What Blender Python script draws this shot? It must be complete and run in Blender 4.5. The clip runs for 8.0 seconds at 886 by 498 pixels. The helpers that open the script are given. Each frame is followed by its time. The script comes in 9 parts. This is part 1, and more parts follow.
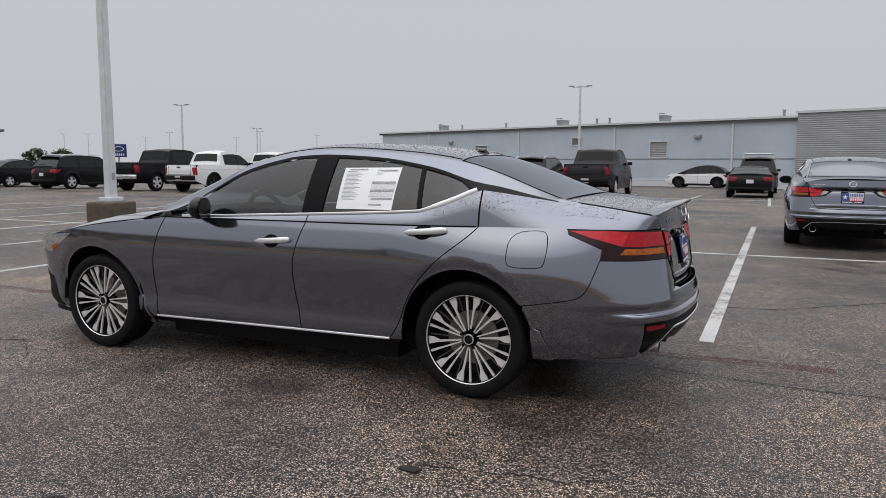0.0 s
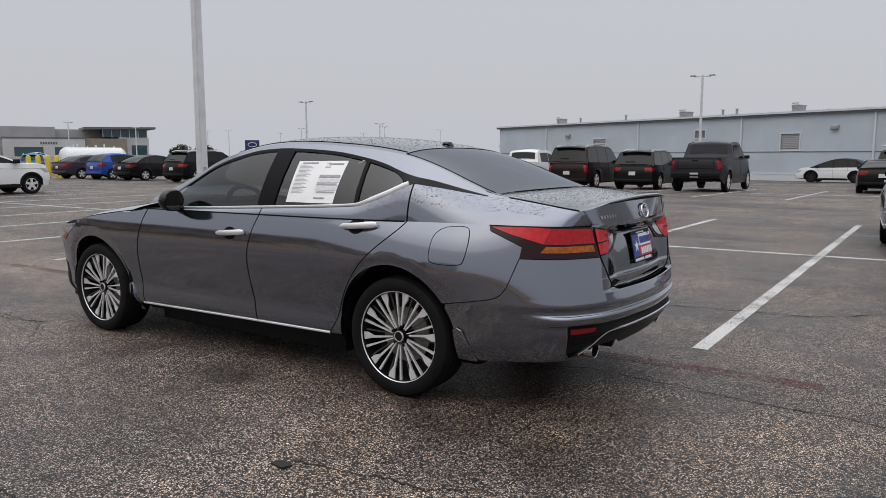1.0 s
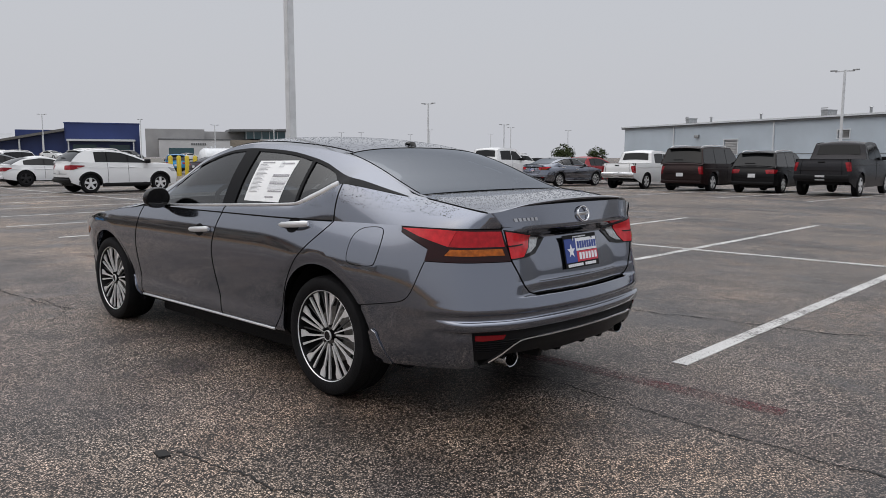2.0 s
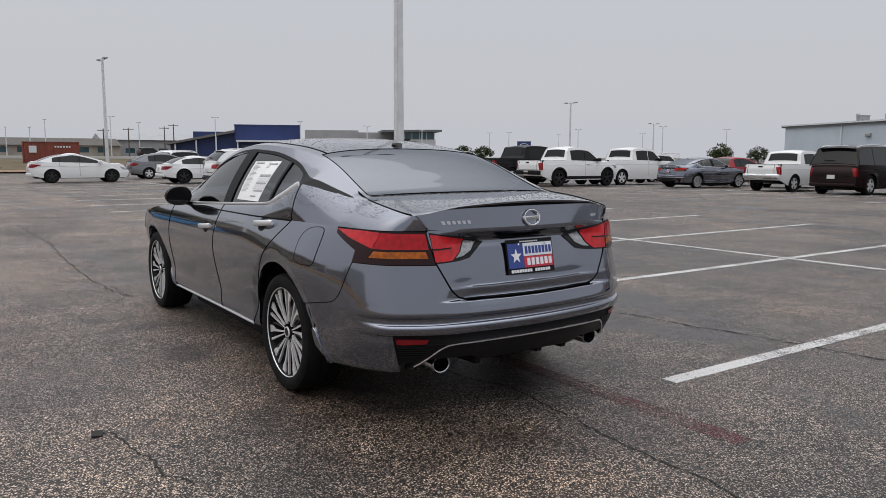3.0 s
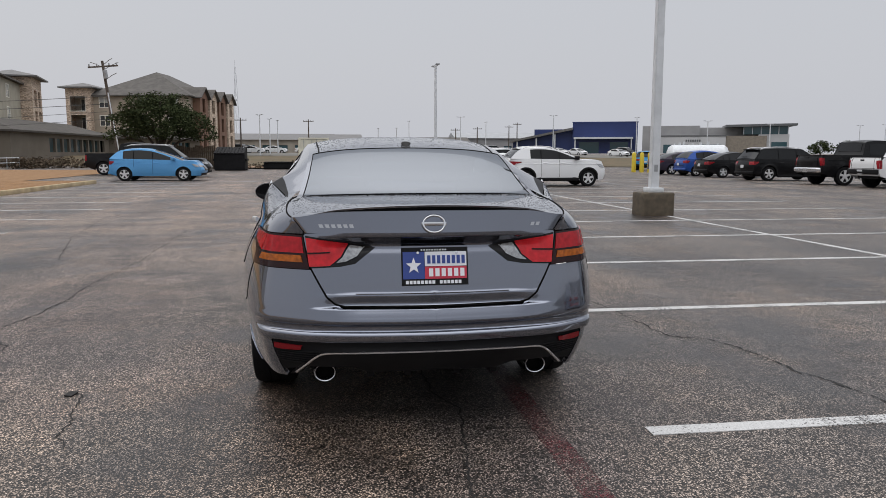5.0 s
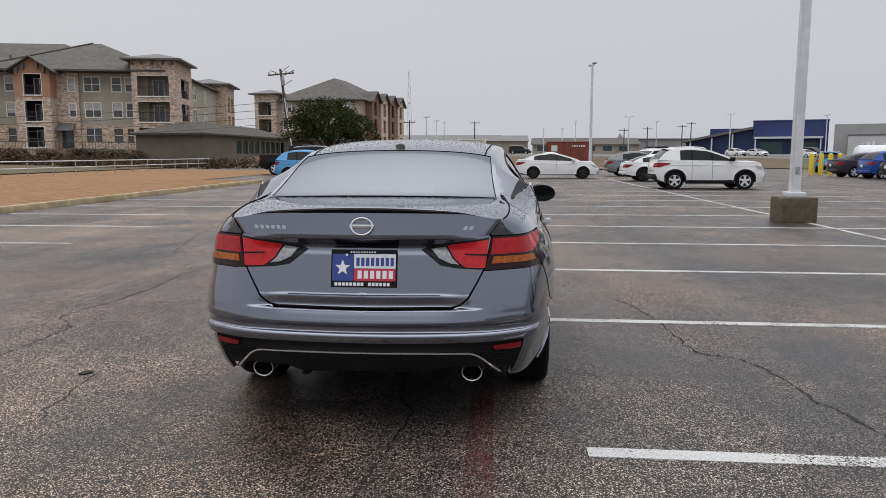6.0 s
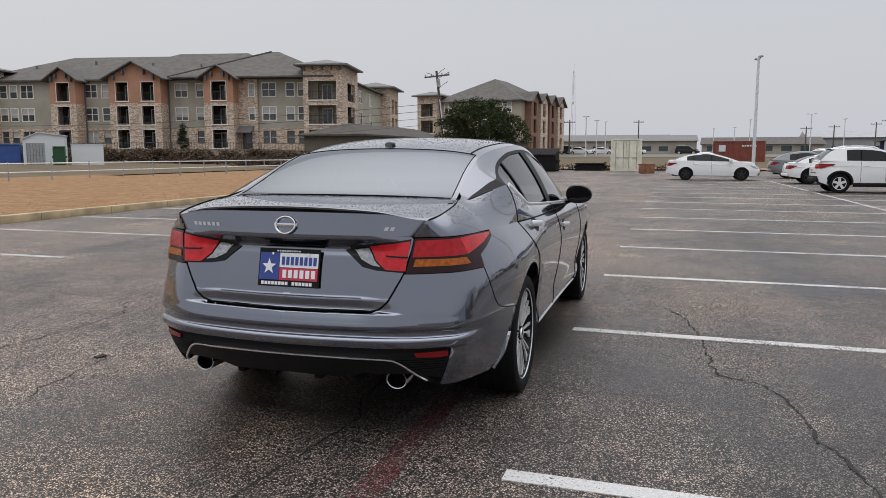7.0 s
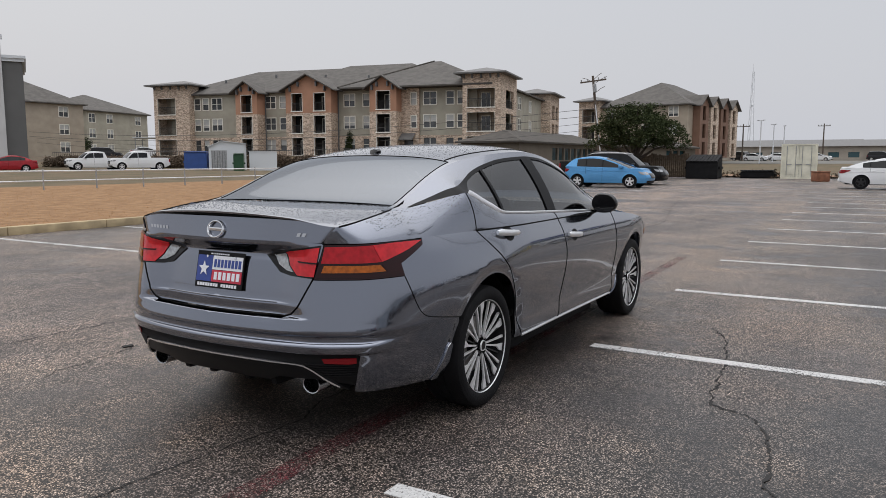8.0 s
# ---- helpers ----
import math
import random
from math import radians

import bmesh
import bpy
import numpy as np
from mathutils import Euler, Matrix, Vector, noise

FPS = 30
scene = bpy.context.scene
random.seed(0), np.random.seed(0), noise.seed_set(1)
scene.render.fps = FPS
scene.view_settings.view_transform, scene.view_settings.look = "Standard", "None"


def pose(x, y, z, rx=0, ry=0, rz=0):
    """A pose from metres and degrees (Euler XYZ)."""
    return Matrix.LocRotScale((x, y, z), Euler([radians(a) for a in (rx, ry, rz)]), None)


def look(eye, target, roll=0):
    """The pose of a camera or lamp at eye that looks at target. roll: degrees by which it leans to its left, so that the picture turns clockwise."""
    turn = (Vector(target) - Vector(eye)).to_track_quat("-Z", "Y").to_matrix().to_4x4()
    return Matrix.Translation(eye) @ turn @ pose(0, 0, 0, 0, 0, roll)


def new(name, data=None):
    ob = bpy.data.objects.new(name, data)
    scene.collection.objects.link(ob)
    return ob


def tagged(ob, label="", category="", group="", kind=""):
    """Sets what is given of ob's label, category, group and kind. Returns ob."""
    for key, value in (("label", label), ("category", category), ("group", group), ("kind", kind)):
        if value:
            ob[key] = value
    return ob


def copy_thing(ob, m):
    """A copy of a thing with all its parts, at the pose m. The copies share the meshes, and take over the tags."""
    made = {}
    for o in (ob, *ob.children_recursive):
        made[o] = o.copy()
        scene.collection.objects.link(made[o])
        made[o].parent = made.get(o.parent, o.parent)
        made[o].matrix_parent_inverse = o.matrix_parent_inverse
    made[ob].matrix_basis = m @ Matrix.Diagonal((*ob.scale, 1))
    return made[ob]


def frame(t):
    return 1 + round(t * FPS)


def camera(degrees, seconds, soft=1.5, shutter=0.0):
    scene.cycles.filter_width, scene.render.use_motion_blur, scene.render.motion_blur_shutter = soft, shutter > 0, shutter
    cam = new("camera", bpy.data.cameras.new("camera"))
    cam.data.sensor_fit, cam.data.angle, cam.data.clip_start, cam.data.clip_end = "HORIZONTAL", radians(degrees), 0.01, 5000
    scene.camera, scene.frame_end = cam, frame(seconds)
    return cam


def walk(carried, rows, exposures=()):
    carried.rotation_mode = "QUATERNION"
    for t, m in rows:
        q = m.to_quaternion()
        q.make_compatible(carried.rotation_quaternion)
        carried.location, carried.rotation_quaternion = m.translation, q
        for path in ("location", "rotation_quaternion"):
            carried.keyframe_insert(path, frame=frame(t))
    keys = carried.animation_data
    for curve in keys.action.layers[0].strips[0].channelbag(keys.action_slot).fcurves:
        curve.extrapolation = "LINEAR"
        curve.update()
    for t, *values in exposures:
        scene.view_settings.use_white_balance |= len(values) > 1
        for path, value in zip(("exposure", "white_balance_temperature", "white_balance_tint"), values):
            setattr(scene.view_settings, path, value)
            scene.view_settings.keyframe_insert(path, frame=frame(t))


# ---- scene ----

import collections

from mathutils.geometry import delaunay_2d_cdt

cam = camera(62.1, 8.0, soft=0.8)
PATH = [
    (0, (1.507, -4.667, 1.325), (0.705, -2.85, 1.092), 0.2),
    (0.5, (1.988, -4.396, 1.32), (1.036, -2.654, 1.079), 0.1),
    (1, (2.401, -4.065, 1.32), (1.303, -2.412, 1.071), 0.0),
    (1.5, (2.833, -3.726, 1.313), (1.598, -2.172, 1.065), 0.0),
    (2, (3.213, -3.332, 1.315), (1.842, -1.896, 1.068), 0.1),
    (3.5, (4.124, -2.027, 1.329), (2.377, -1.086, 1.079), 0.2),
    (4, (4.301, -1.518, 1.333), (2.457, -0.786, 1.079), 0.2),
    (4.5, (4.376, -1.002, 1.337), (2.461, -0.487, 1.079), 0.1),
    (6, (4.396, 0.644, 1.353), (2.419, 0.485, 1.097), -0.0),
    (6.5, (4.227, 1.151, 1.348), (2.28, 0.773, 1.091), -0.1),
    (7, (4.035, 1.675, 1.341), (2.141, 1.087, 1.086), -0.0),
    (7.5, (3.773, 2.146, 1.339), (1.955, 1.349, 1.095), -0.2),
    (8, (3.537, 2.679, 1.344), (1.817, 1.686, 1.106), -0.0),
]
walk(cam, [(t, look(eye, target, roll)) for t, eye, target, roll in PATH], [(0, 0.0), (4.5, 0.03), (6, 0.08), (8, 0.12)])

# ---- world and light: an even grey overcast ----
world = bpy.data.worlds.new("overcast")
scene.world = world
world.use_nodes = True
wn = world.node_tree.nodes
sky = wn.new("ShaderNodeTexSky")
sky.sky_type, sky.sun_disc = "NISHITA", False
sky.sun_elevation, sky.sun_rotation = radians(50), radians(200)
sky.dust_density, sky.air_density = 6.0, 2.0
SKY_STRENGTH = 0.12
wgeo = wn.new("ShaderNodeTexCoord")
wsep = wn.new("ShaderNodeSeparateXYZ")
wramp = wn.new("ShaderNodeValToRGB")
wmix = wn.new("ShaderNodeMix")
wmix.data_type, wmix.blend_type = "RGBA", "MIX"
wmix.inputs[0].default_value = 0.92
wl = world.node_tree.links
wl.new(wgeo.outputs["Generated"], wsep.inputs[0])
wl.new(wsep.outputs["Z"], wramp.inputs[0])
wramp.color_ramp.interpolation = "EASE"
wramp.color_ramp.elements[0].position, wramp.color_ramp.elements[0].color = 0.38, (4.70, 4.82, 5.22, 1)
wramp.color_ramp.elements[1].position, wramp.color_ramp.elements[1].color = 1.0, (15.5, 15.5, 15.9, 1)
wl.new(sky.outputs[0], wmix.inputs[6])
wl.new(wramp.outputs[0], wmix.inputs[7])
wl.new(wmix.outputs[2], wn["Background"].inputs[0])
wn["Background"].inputs[1].default_value = SKY_STRENGTH

sun = new("sun", bpy.data.lights.new("sun", "SUN"))
sun.data.energy, sun.data.angle, sun.data.color = 0.62, radians(110), (1.0, 0.98, 0.95)
sun.matrix_world = look((0, 0, 50), (2, 6, 0))

# ---- materials ----
def mat(name, color, rough=0.6, metal=0.0, noise_scale=0, noise_amt=0.0, bump=0.0, bump_scale=60, coat=0.0, spec=0.5, color2=None, emit=None):
    m = bpy.data.materials.new(name)
    m.use_nodes = True
    nt = m.node_tree
    b = nt.nodes["Principled BSDF"]
    b.inputs["Base Color"].default_value = (*color, 1)
    b.inputs["Roughness"].default_value = rough
    b.inputs["Metallic"].default_value = metal
    b.inputs["Coat Weight"].default_value = coat
    b.inputs["Coat Roughness"].default_value = 0.04
    b.inputs["Specular IOR Level"].default_value = spec
    tc = nt.nodes.new("ShaderNodeTexCoord")
    if noise_amt or color2:
        n = nt.nodes.new("ShaderNodeTexNoise")
        n.inputs["Scale"].default_value = noise_scale or 3
        n.inputs["Detail"].default_value = 6
        nt.links.new(tc.outputs["Object"], n.inputs["Vector"])
        mx = nt.nodes.new("ShaderNodeMix")
        mx.data_type = "RGBA"
        c2 = color2 or tuple(c * (1 - noise_amt) for c in color)
        c1 = color if color2 else tuple(min(1, c * (1 + noise_amt)) for c in color)
        mx.inputs[6].default_value, mx.inputs[7].default_value = (*c1, 1), (*c2, 1)
        r = nt.nodes.new("ShaderNodeValToRGB")
        r.color_ramp.elements[0].position, r.color_ramp.elements[1].position = 0.35, 0.65
        nt.links.new(n.outputs["Fac"], r.inputs[0])
        nt.links.new(r.outputs[0], mx.inputs[0])
        nt.links.new(mx.outputs[2], b.inputs["Base Color"])
    if bump:
        n2 = nt.nodes.new("ShaderNodeTexNoise")
        n2.inputs["Scale"].default_value = bump_scale
        n2.inputs["Detail"].default_value = 4
        nt.links.new(tc.outputs["Object"], n2.inputs["Vector"])
        bp = nt.nodes.new("ShaderNodeBump")
        bp.inputs["Strength"].default_value = bump
        bp.inputs["Distance"].default_value = 0.01
        nt.links.new(n2.outputs["Fac"], bp.inputs["Height"])
        nt.links.new(bp.outputs[0], b.inputs["Normal"])
    if emit:
        b.inputs["Emission Color"].default_value = (*color, 1)
        b.inputs["Emission Strength"].default_value = emit
    return m


def car_paint(name, color, metal=0.7, rough=0.32, coat=1.0):
    m = mat(name, color, rough, metal, coat=coat, spec=0.5 if coat > 0.5 else (0.3 if coat > 0.2 else 0.18))
    nt = m.node_tree
    b = nt.nodes["Principled BSDF"]
    tc = nt.nodes.new("ShaderNodeTexCoord")
    v = nt.nodes.new("ShaderNodeTexVoronoi")
    v.inputs["Scale"].default_value = 900
    nt.links.new(tc.outputs["Object"], v.inputs["Vector"])
    mr = nt.nodes.new("ShaderNodeMapRange")
    mr.inputs["To Min"].default_value, mr.inputs["To Max"].default_value = rough - 0.06, rough + 0.1
    nt.links.new(v.outputs["Color"], mr.inputs["Value"])
    nt.links.new(mr.outputs[0], b.inputs["Roughness"])
    n = nt.nodes.new("ShaderNodeTexNoise")
    n.inputs["Scale"].default_value, n.inputs["Detail"].default_value = 2.5, 5
    nt.links.new(tc.outputs["Object"], n.inputs["Vector"])
    cr = nt.nodes.new("ShaderNodeMapRange")
    cr.inputs["To Min"].default_value, cr.inputs["To Max"].default_value = 0.01, 0.05
    nt.links.new(n.outputs["Fac"], cr.inputs["Value"])
    nt.links.new(cr.outputs[0], b.inputs["Coat Roughness"])
    return m


def tinted_glass(name, tint, ior=1.5, gloss_rough=0.02, sheen=(1, 1, 1)):
    m = bpy.data.materials.new(name)
    m.use_nodes = True
    nt = m.node_tree
    nt.nodes.remove(nt.nodes["Principled BSDF"])
    tr, gl = nt.nodes.new("ShaderNodeBsdfTransparent"), nt.nodes.new("ShaderNodeBsdfGlossy")
    tr.inputs[0].default_value = (*tint, 1)
    gl.inputs["Roughness"].default_value = gloss_rough
    gl.inputs["Color"].default_value = (*sheen, 1)
    fr, mx = nt.nodes.new("ShaderNodeFresnel"), nt.nodes.new("ShaderNodeMixShader")
    fr.inputs[0].default_value = ior
    nt.links.new(fr.outputs[0], mx.inputs[0])
    nt.links.new(tr.outputs[0], mx.inputs[1])
    nt.links.new(gl.outputs[0], mx.inputs[2])
    nt.links.new(mx.outputs[0], nt.nodes["Material Output"].inputs[0])
    return m


PAINT = car_paint("gunmetal_paint", (0.190, 0.205, 0.247), 0.97, 0.10)
PAINT_DARK = mat("dark_grey_valance", (0.008, 0.008, 0.009), 0.42, 0.0, 6, 0.15, spec=0.22)
BLACK_GLOSS = mat("black_gloss_trim", (0.006, 0.006, 0.007), 0.12, spec=0.3)
BLACK_PLASTIC = mat("black_grained_plastic", (0.008, 0.008, 0.009), 0.6, bump=0.2, bump_scale=400, spec=0.18)
FRAME_BLACK = mat("satin_black_frame", (0.004, 0.004, 0.005), 0.4, spec=0.08)
DARK_CHROME = mat("dark_chrome_badge", (0.50, 0.51, 0.53), 0.2, 1.0)
SEAM = mat("seam_rubber", (0.003, 0.003, 0.003), 0.8, spec=0.1)
CHROME = mat("satin_chrome", (0.78, 0.79, 0.81), 0.14, 1.0)
ALLOY = mat("machined_alloy", (0.86, 0.86, 0.87), 0.34, 0.55, 40, 0.05)
ALLOY_GREY = mat("shaded_alloy", (0.10, 0.10, 0.105), 0.4, 0.5, 40, 0.1)
ALLOY_DARK = mat("black_alloy", (0.006, 0.006, 0.007), 0.35, spec=0.2)
TYRE = mat("tyre_rubber", (0.007, 0.007, 0.008), 0.7, 0, 8, 0.25, 0.3, 120, spec=0.16)
GLASS_SIDE = tinted_glass("side_glass", (0.16, 0.19, 0.205), 1.6)
GLASS_REAR = tinted_glass("rear_glass_tint", (0.05, 0.055, 0.065), 3.3, 0.03, (0.88, 0.93, 1.0))
GLASS_CLEAR = tinted_glass("windscreen_glass", (0.55, 0.6, 0.6))
RED_LENS = mat("red_lens", (0.50, 0.009, 0.016), 0.16, coat=0.5, noise_scale=30, noise_amt=0.18, spec=0.25)
REFLECTOR = mat("dark_red_reflector", (0.20, 0.008, 0.012), 0.15, spec=0.3)
RED_LENS_SHADED = mat("shaded_red_lens", (0.36, 0.006, 0.012), 0.14, coat=0.2, noise_scale=40, noise_amt=0.2, spec=0.25)
DARK_RED = mat("dark_red_lens", (0.018, 0.002, 0.003), 0.12, spec=0.3)
AMBER_LENS = mat("amber_lens", (0.34, 0.085, 0.006), 0.16, coat=0.2, noise_scale=60, noise_amt=0.3, spec=0.25)
CLEAR_LENS = mat("clear_lens", (0.34, 0.35, 0.36), 0.12, 0.4, 60, 0.3, coat=1.0)
SATIN = mat("bright_satin_trim", (0.82, 0.83, 0.85), 0.34, 0.75)
INTERIOR = mat("dark_interior_fabric", (0.014, 0.014, 0.016), 0.9, 0, 30, 0.2, spec=0.2)
WHITE_PAPER = mat("white_paper", (0.78, 0.79, 0.80), 0.7, 0, 8, 0.04)
GREY_PRINT = mat("grey_print", (0.60, 0.61, 0.63), 0.7, 0, 90, 0.12)
DARK_PRINT = mat("dark_print", (0.33, 0.33, 0.35), 0.7, 0, 120, 0.4)
PLATE_BLUE = mat("plate_blue", (0.03, 0.06, 0.26), 0.4)
PLATE_RED = mat("plate_red", (0.5, 0.03, 0.06), 0.4)
PLATE_WHITE = mat("plate_white", (0.75, 0.76, 0.80), 0.4)


# ---- mesh tools ----
class Spl:
    """Smooth curve through points (Catmull-Rom tangents), flat beyond its ends."""

    def __init__(self, pts):
        self.x = [p[0] for p in pts]
        self.y = [p[1] for p in pts]
        n = len(pts)
        self.m = []
        for i in range(n):
            a, b = max(i - 1, 0), min(i + 1, n - 1)
            self.m.append((self.y[b] - self.y[a]) / (self.x[b] - self.x[a]))

    def __call__(self, t):
        x, y = self.x, self.y
        if t <= x[0]:
            return y[0]
        if t >= x[-1]:
            return y[-1]
        i = 0
        while t > x[i + 1]:
            i += 1
        h = x[i + 1] - x[i]
        u = (t - x[i]) / h
        u2, u3 = u * u, u * u * u
        return (2 * u3 - 3 * u2 + 1) * y[i] + (u3 - 2 * u2 + u) * h * self.m[i] + (-2 * u3 + 3 * u2) * y[i + 1] + (u3 - u2) * h * self.m[i + 1]


def Mono(pts):
    """The same curve without overshoot: crisp steps stay crisp."""
    c = Spl(pts)
    x, y = c.x, c.y
    k = [(y[i + 1] - y[i]) / (x[i + 1] - x[i]) for i in range(len(x) - 1)]
    for i in range(1, len(x) - 1):
        c.m[i] = 0.0 if k[i - 1] * k[i] <= 0 else 2 * k[i - 1] * k[i] / (k[i - 1] + k[i])
    return c


def sstep(a, b, x):
    u = min(1.0, max(0.0, (x - a) / (b - a)))
    return u * u * (3 - 2 * u)


def lerp(a, b, u):
    return a + (b - a) * u


def link(name, me, material, parent=None, label=""):
    ob = new(name, me)
    me.materials.append(material)
    if parent:
        ob.parent = parent
    if label:
        ob["label"] = label
    return ob


def part(name, bm, material, parent=None, label="", angle=35, smooth=True):
    """One mesh object from a bmesh."""
    me = bpy.data.meshes.new(name)
    bmesh.ops.recalc_face_normals(bm, faces=bm.faces)
    bm.to_mesh(me)
    bm.free()
    if smooth:
        me.shade_smooth()
        me.set_sharp_from_angle(angle=radians(angle))
    return link(name, me, material, parent, label)


class Shell:
    """Collects curved panels with exact normals into one mesh."""

    def __init__(self):
        self.v, self.n, self.f = [], [], []

    def add(self, p, n):
        self.v.append(tuple(p))
        self.n.append(tuple(n))
        return len(self.v) - 1

    def patch(self, poly, fn, step=(0.06, 0.05), thick=0.012, off=0.0, centre=None):
        """A panel cut to an outline in (u, v), laid on the surface fn(u, v)."""
        q = [(u / step[0], v / step[1]) for u, v in poly]
        ring = []
        for a, b in zip(q, q[1:] + q[:1]):
            n = max(1, math.ceil(math.dist(a, b)))
            ring += [(lerp(a[0], b[0], i / n), lerp(a[1], b[1], i / n)) for i in range(n)]
        ring = [p for p, o in zip(ring, ring[-1:] + ring[:-1]) if math.dist(p, o) > 1e-4]
        rim = np.array(ring)
        nxt = np.roll(rim, -1, axis=0)
        d = nxt - rim
        dd = np.maximum((d ** 2).sum(1), 1e-12)
        pts = list(ring)
        for i in range(math.ceil(rim[:, 0].min()), math.floor(rim[:, 0].max()) + 1):
            for j in range(math.ceil(rim[:, 1].min()), math.floor(rim[:, 1].max()) + 1):
                w = np.array((i, j)) - rim
                k = np.clip((w * d).sum(1) / dd, 0, 1)
                if (((w - d * k[:, None]) ** 2).sum(1)).min() > 0.1:
                    pts.append((i, j))
        out = delaunay_2d_cdt([Vector(p) for p in pts], [], [list(range(len(ring)))], 1, 1e-5)
        e, idx, nr, ps, count = 0.003, {}, {}, {}, collections.Counter()
        for f in out[2]:
            for w in f:
                if w in idx:
                    continue
                u, v = out[0][w][0] * step[0], out[0][w][1] * step[1]
                p = Vector(fn(u, v))
                n = (Vector(fn(u + e, v)) - Vector(fn(u - e, v))).cross(Vector(fn(u, v + e)) - Vector(fn(u, v - e)))
                n = n.normalized() if n.length > 1e-12 else Vector((0, 0, 1))
                c = Vector(centre) if centre else Vector((min(max(p.x, -2.6), 0.3), 0, 0.62))
                if n.dot(p - c) < 0:
                    n = -n
                ps[w], nr[w] = p + n * off, n
                idx[w] = self.add(ps[w], n)
            g = (ps[f[1]] - ps[f[0]]).cross(ps[f[2]] - ps[f[0]])
            ids = list(f) if g.dot(nr[f[0]]) >= 0 else list(f)[::-1]
            self.f.append([idx[w] for w in ids])
            for a, b in zip(ids, ids[1:] + ids[:1]):
                count[(a, b)] += 1
        if thick:
            for a, b in count:
                if (b, a) not in count and max(abs(ps[a].y), abs(ps[b].y)) > 0.002:
                    t = (ps[b] - ps[a]).cross((nr[a] + nr[b]) / 2)
                    t = t.normalized() if t.length > 1e-9 else nr[a]
                    self.f.append([self.add(ps[b], t), self.add(ps[a], t), self.add(ps[a] - nr[a] * thick, t), self.add(ps[b] - nr[b] * thick, t)])
        return self

    def strip(self, fn, us, vs, centre=None):
        """A grid of fn(u, v)."""
        e, ids = 0.002, []
        for u in us:
            row = []
            for v in vs:
                p = Vector(fn(u, v))
                n = (Vector(fn(u + e, v)) - Vector(fn(u - e, v))).cross(Vector(fn(u, v + e)) - Vector(fn(u, v - e)))
                n = n.normalized() if n.length > 1e-14 else Vector((0, 0, 1))
                c = Vector(centre) if centre else Vector((min(max(p.x, -2.6), 0.3), 0, 0.62))
                row.append(self.add(p, n if n.dot(p - c) > 0 else -n))
            ids.append(row)
        for i in range(len(us) - 1):
            for j in range(len(vs) - 1):
                q = [ids[i][j], ids[i + 1][j], ids[i + 1][j + 1], ids[i][j + 1]]
                p = [Vector(self.v[k]) for k in q]
                g = (p[1] - p[0]).cross(p[2] - p[0]) + (p[2] - p[0]).cross(p[3] - p[0])
                self.f.append(q if g.dot(Vector(self.n[q[0]])) > 0 else q[::-1])
        return self

    def part(self, name, material, parent=None, label=""):
        me = bpy.data.meshes.new(name)
        me.from_pydata(self.v, [], self.f)
        me.shade_smooth()
        me.normals_split_custom_set_from_vertices(self.n)
        ob = link(name, me, material, parent, label)
        if "glass" in material.name and "dark" not in material.name:
            ob.visible_shadow = False
        return ob


def frange(a, b, n):
    return [a + (b - a) * i / n for i in range(n + 1)]


def chaikin(poly, times=2, r=0.25, closed=True):
    for _ in range(times):
        out, n = [], len(poly)
        for i in range(n if closed else n - 1):
            a, b = poly[i], poly[(i + 1) % n]
            out.append(tuple(lerp(a[k], b[k], r) for k in range(len(a))))
            out.append(tuple(lerp(a[k], b[k], 1 - r) for k in range(len(a))))
        if not closed:
            out = [poly[0]] + out + [poly[-1]]
        poly = out
    return poly


def dense(pts, step=0.04):
    """Points of a polyline at close, even steps."""
    out = []
    for a, b in zip(pts, pts[1:]):
        n = max(1, math.ceil(math.dist(a, b) / step))
        out += [tuple(lerp(a[k], b[k], i / n) for k in range(len(a))) for i in range(n)]
    return out + [pts[-1]]


def tube(bm, pts, r, n=6, r2=None, closed=False, up=(0, 0, 1)):
    """A bar of elliptic section (r along 'up', r2 across) along points."""
    pts = [Vector(p) for p in pts]
    rings, m = [], len(pts)
    for i, p in enumerate(pts):
        d = (pts[(i + 1) % m] - pts[i - 1]) if closed else pts[min(i + 1, m - 1)] - pts[max(i - 1, 0)]
        d.normalize()
        u = Vector(up) - d * d.dot(Vector(up))
        if u.length < 1e-4:
            u = Vector((1, 0, 0)) - d * d.x
        u.normalize()
        w = d.cross(u)
        ri = r[i] if isinstance(r, (list, tuple)) else r
        rj = ri if r2 is None else (r2[i] if isinstance(r2, (list, tuple)) else r2)
        rings.append([bm.verts.new(p + u * ri * math.cos(k * math.tau / n) + w * rj * math.sin(k * math.tau / n)) for k in range(n)])
    for i in range(m if closed else m - 1):
        a, b = rings[i], rings[(i + 1) % m]
        for k in range(n):
            bm.faces.new((a[k], a[(k + 1) % n], b[(k + 1) % n], b[k]))
    if not closed:
        bm.faces.new(rings[0][::-1])
        bm.faces.new(rings[-1])
    return bm


def box(bm, x0, x1, y0, y1, z0, z1, bev=0.0, m=None):
    vs = [bm.verts.new((x, y, z)) for x in (x0, x1) for y in (y0, y1) for z in (z0, z1)]
    fs = [bm.faces.new([vs[i] for i in q]) for q in ((0, 1, 3, 2), (4, 6, 7, 5), (0, 4, 5, 1), (2, 3, 7, 6), (0, 2, 6, 4), (1, 5, 7, 3))]
    if bev:
        es = list({e for f in fs for e in f.edges})
        r = bmesh.ops.bevel(bm, geom=es, offset=bev, segments=2, affect="EDGES", profile=0.5)
        vs = list({v for f in r["faces"] for v in f.verts})
    if m is not None:
        bmesh.ops.transform(bm, matrix=m, verts=vs)
    return bm


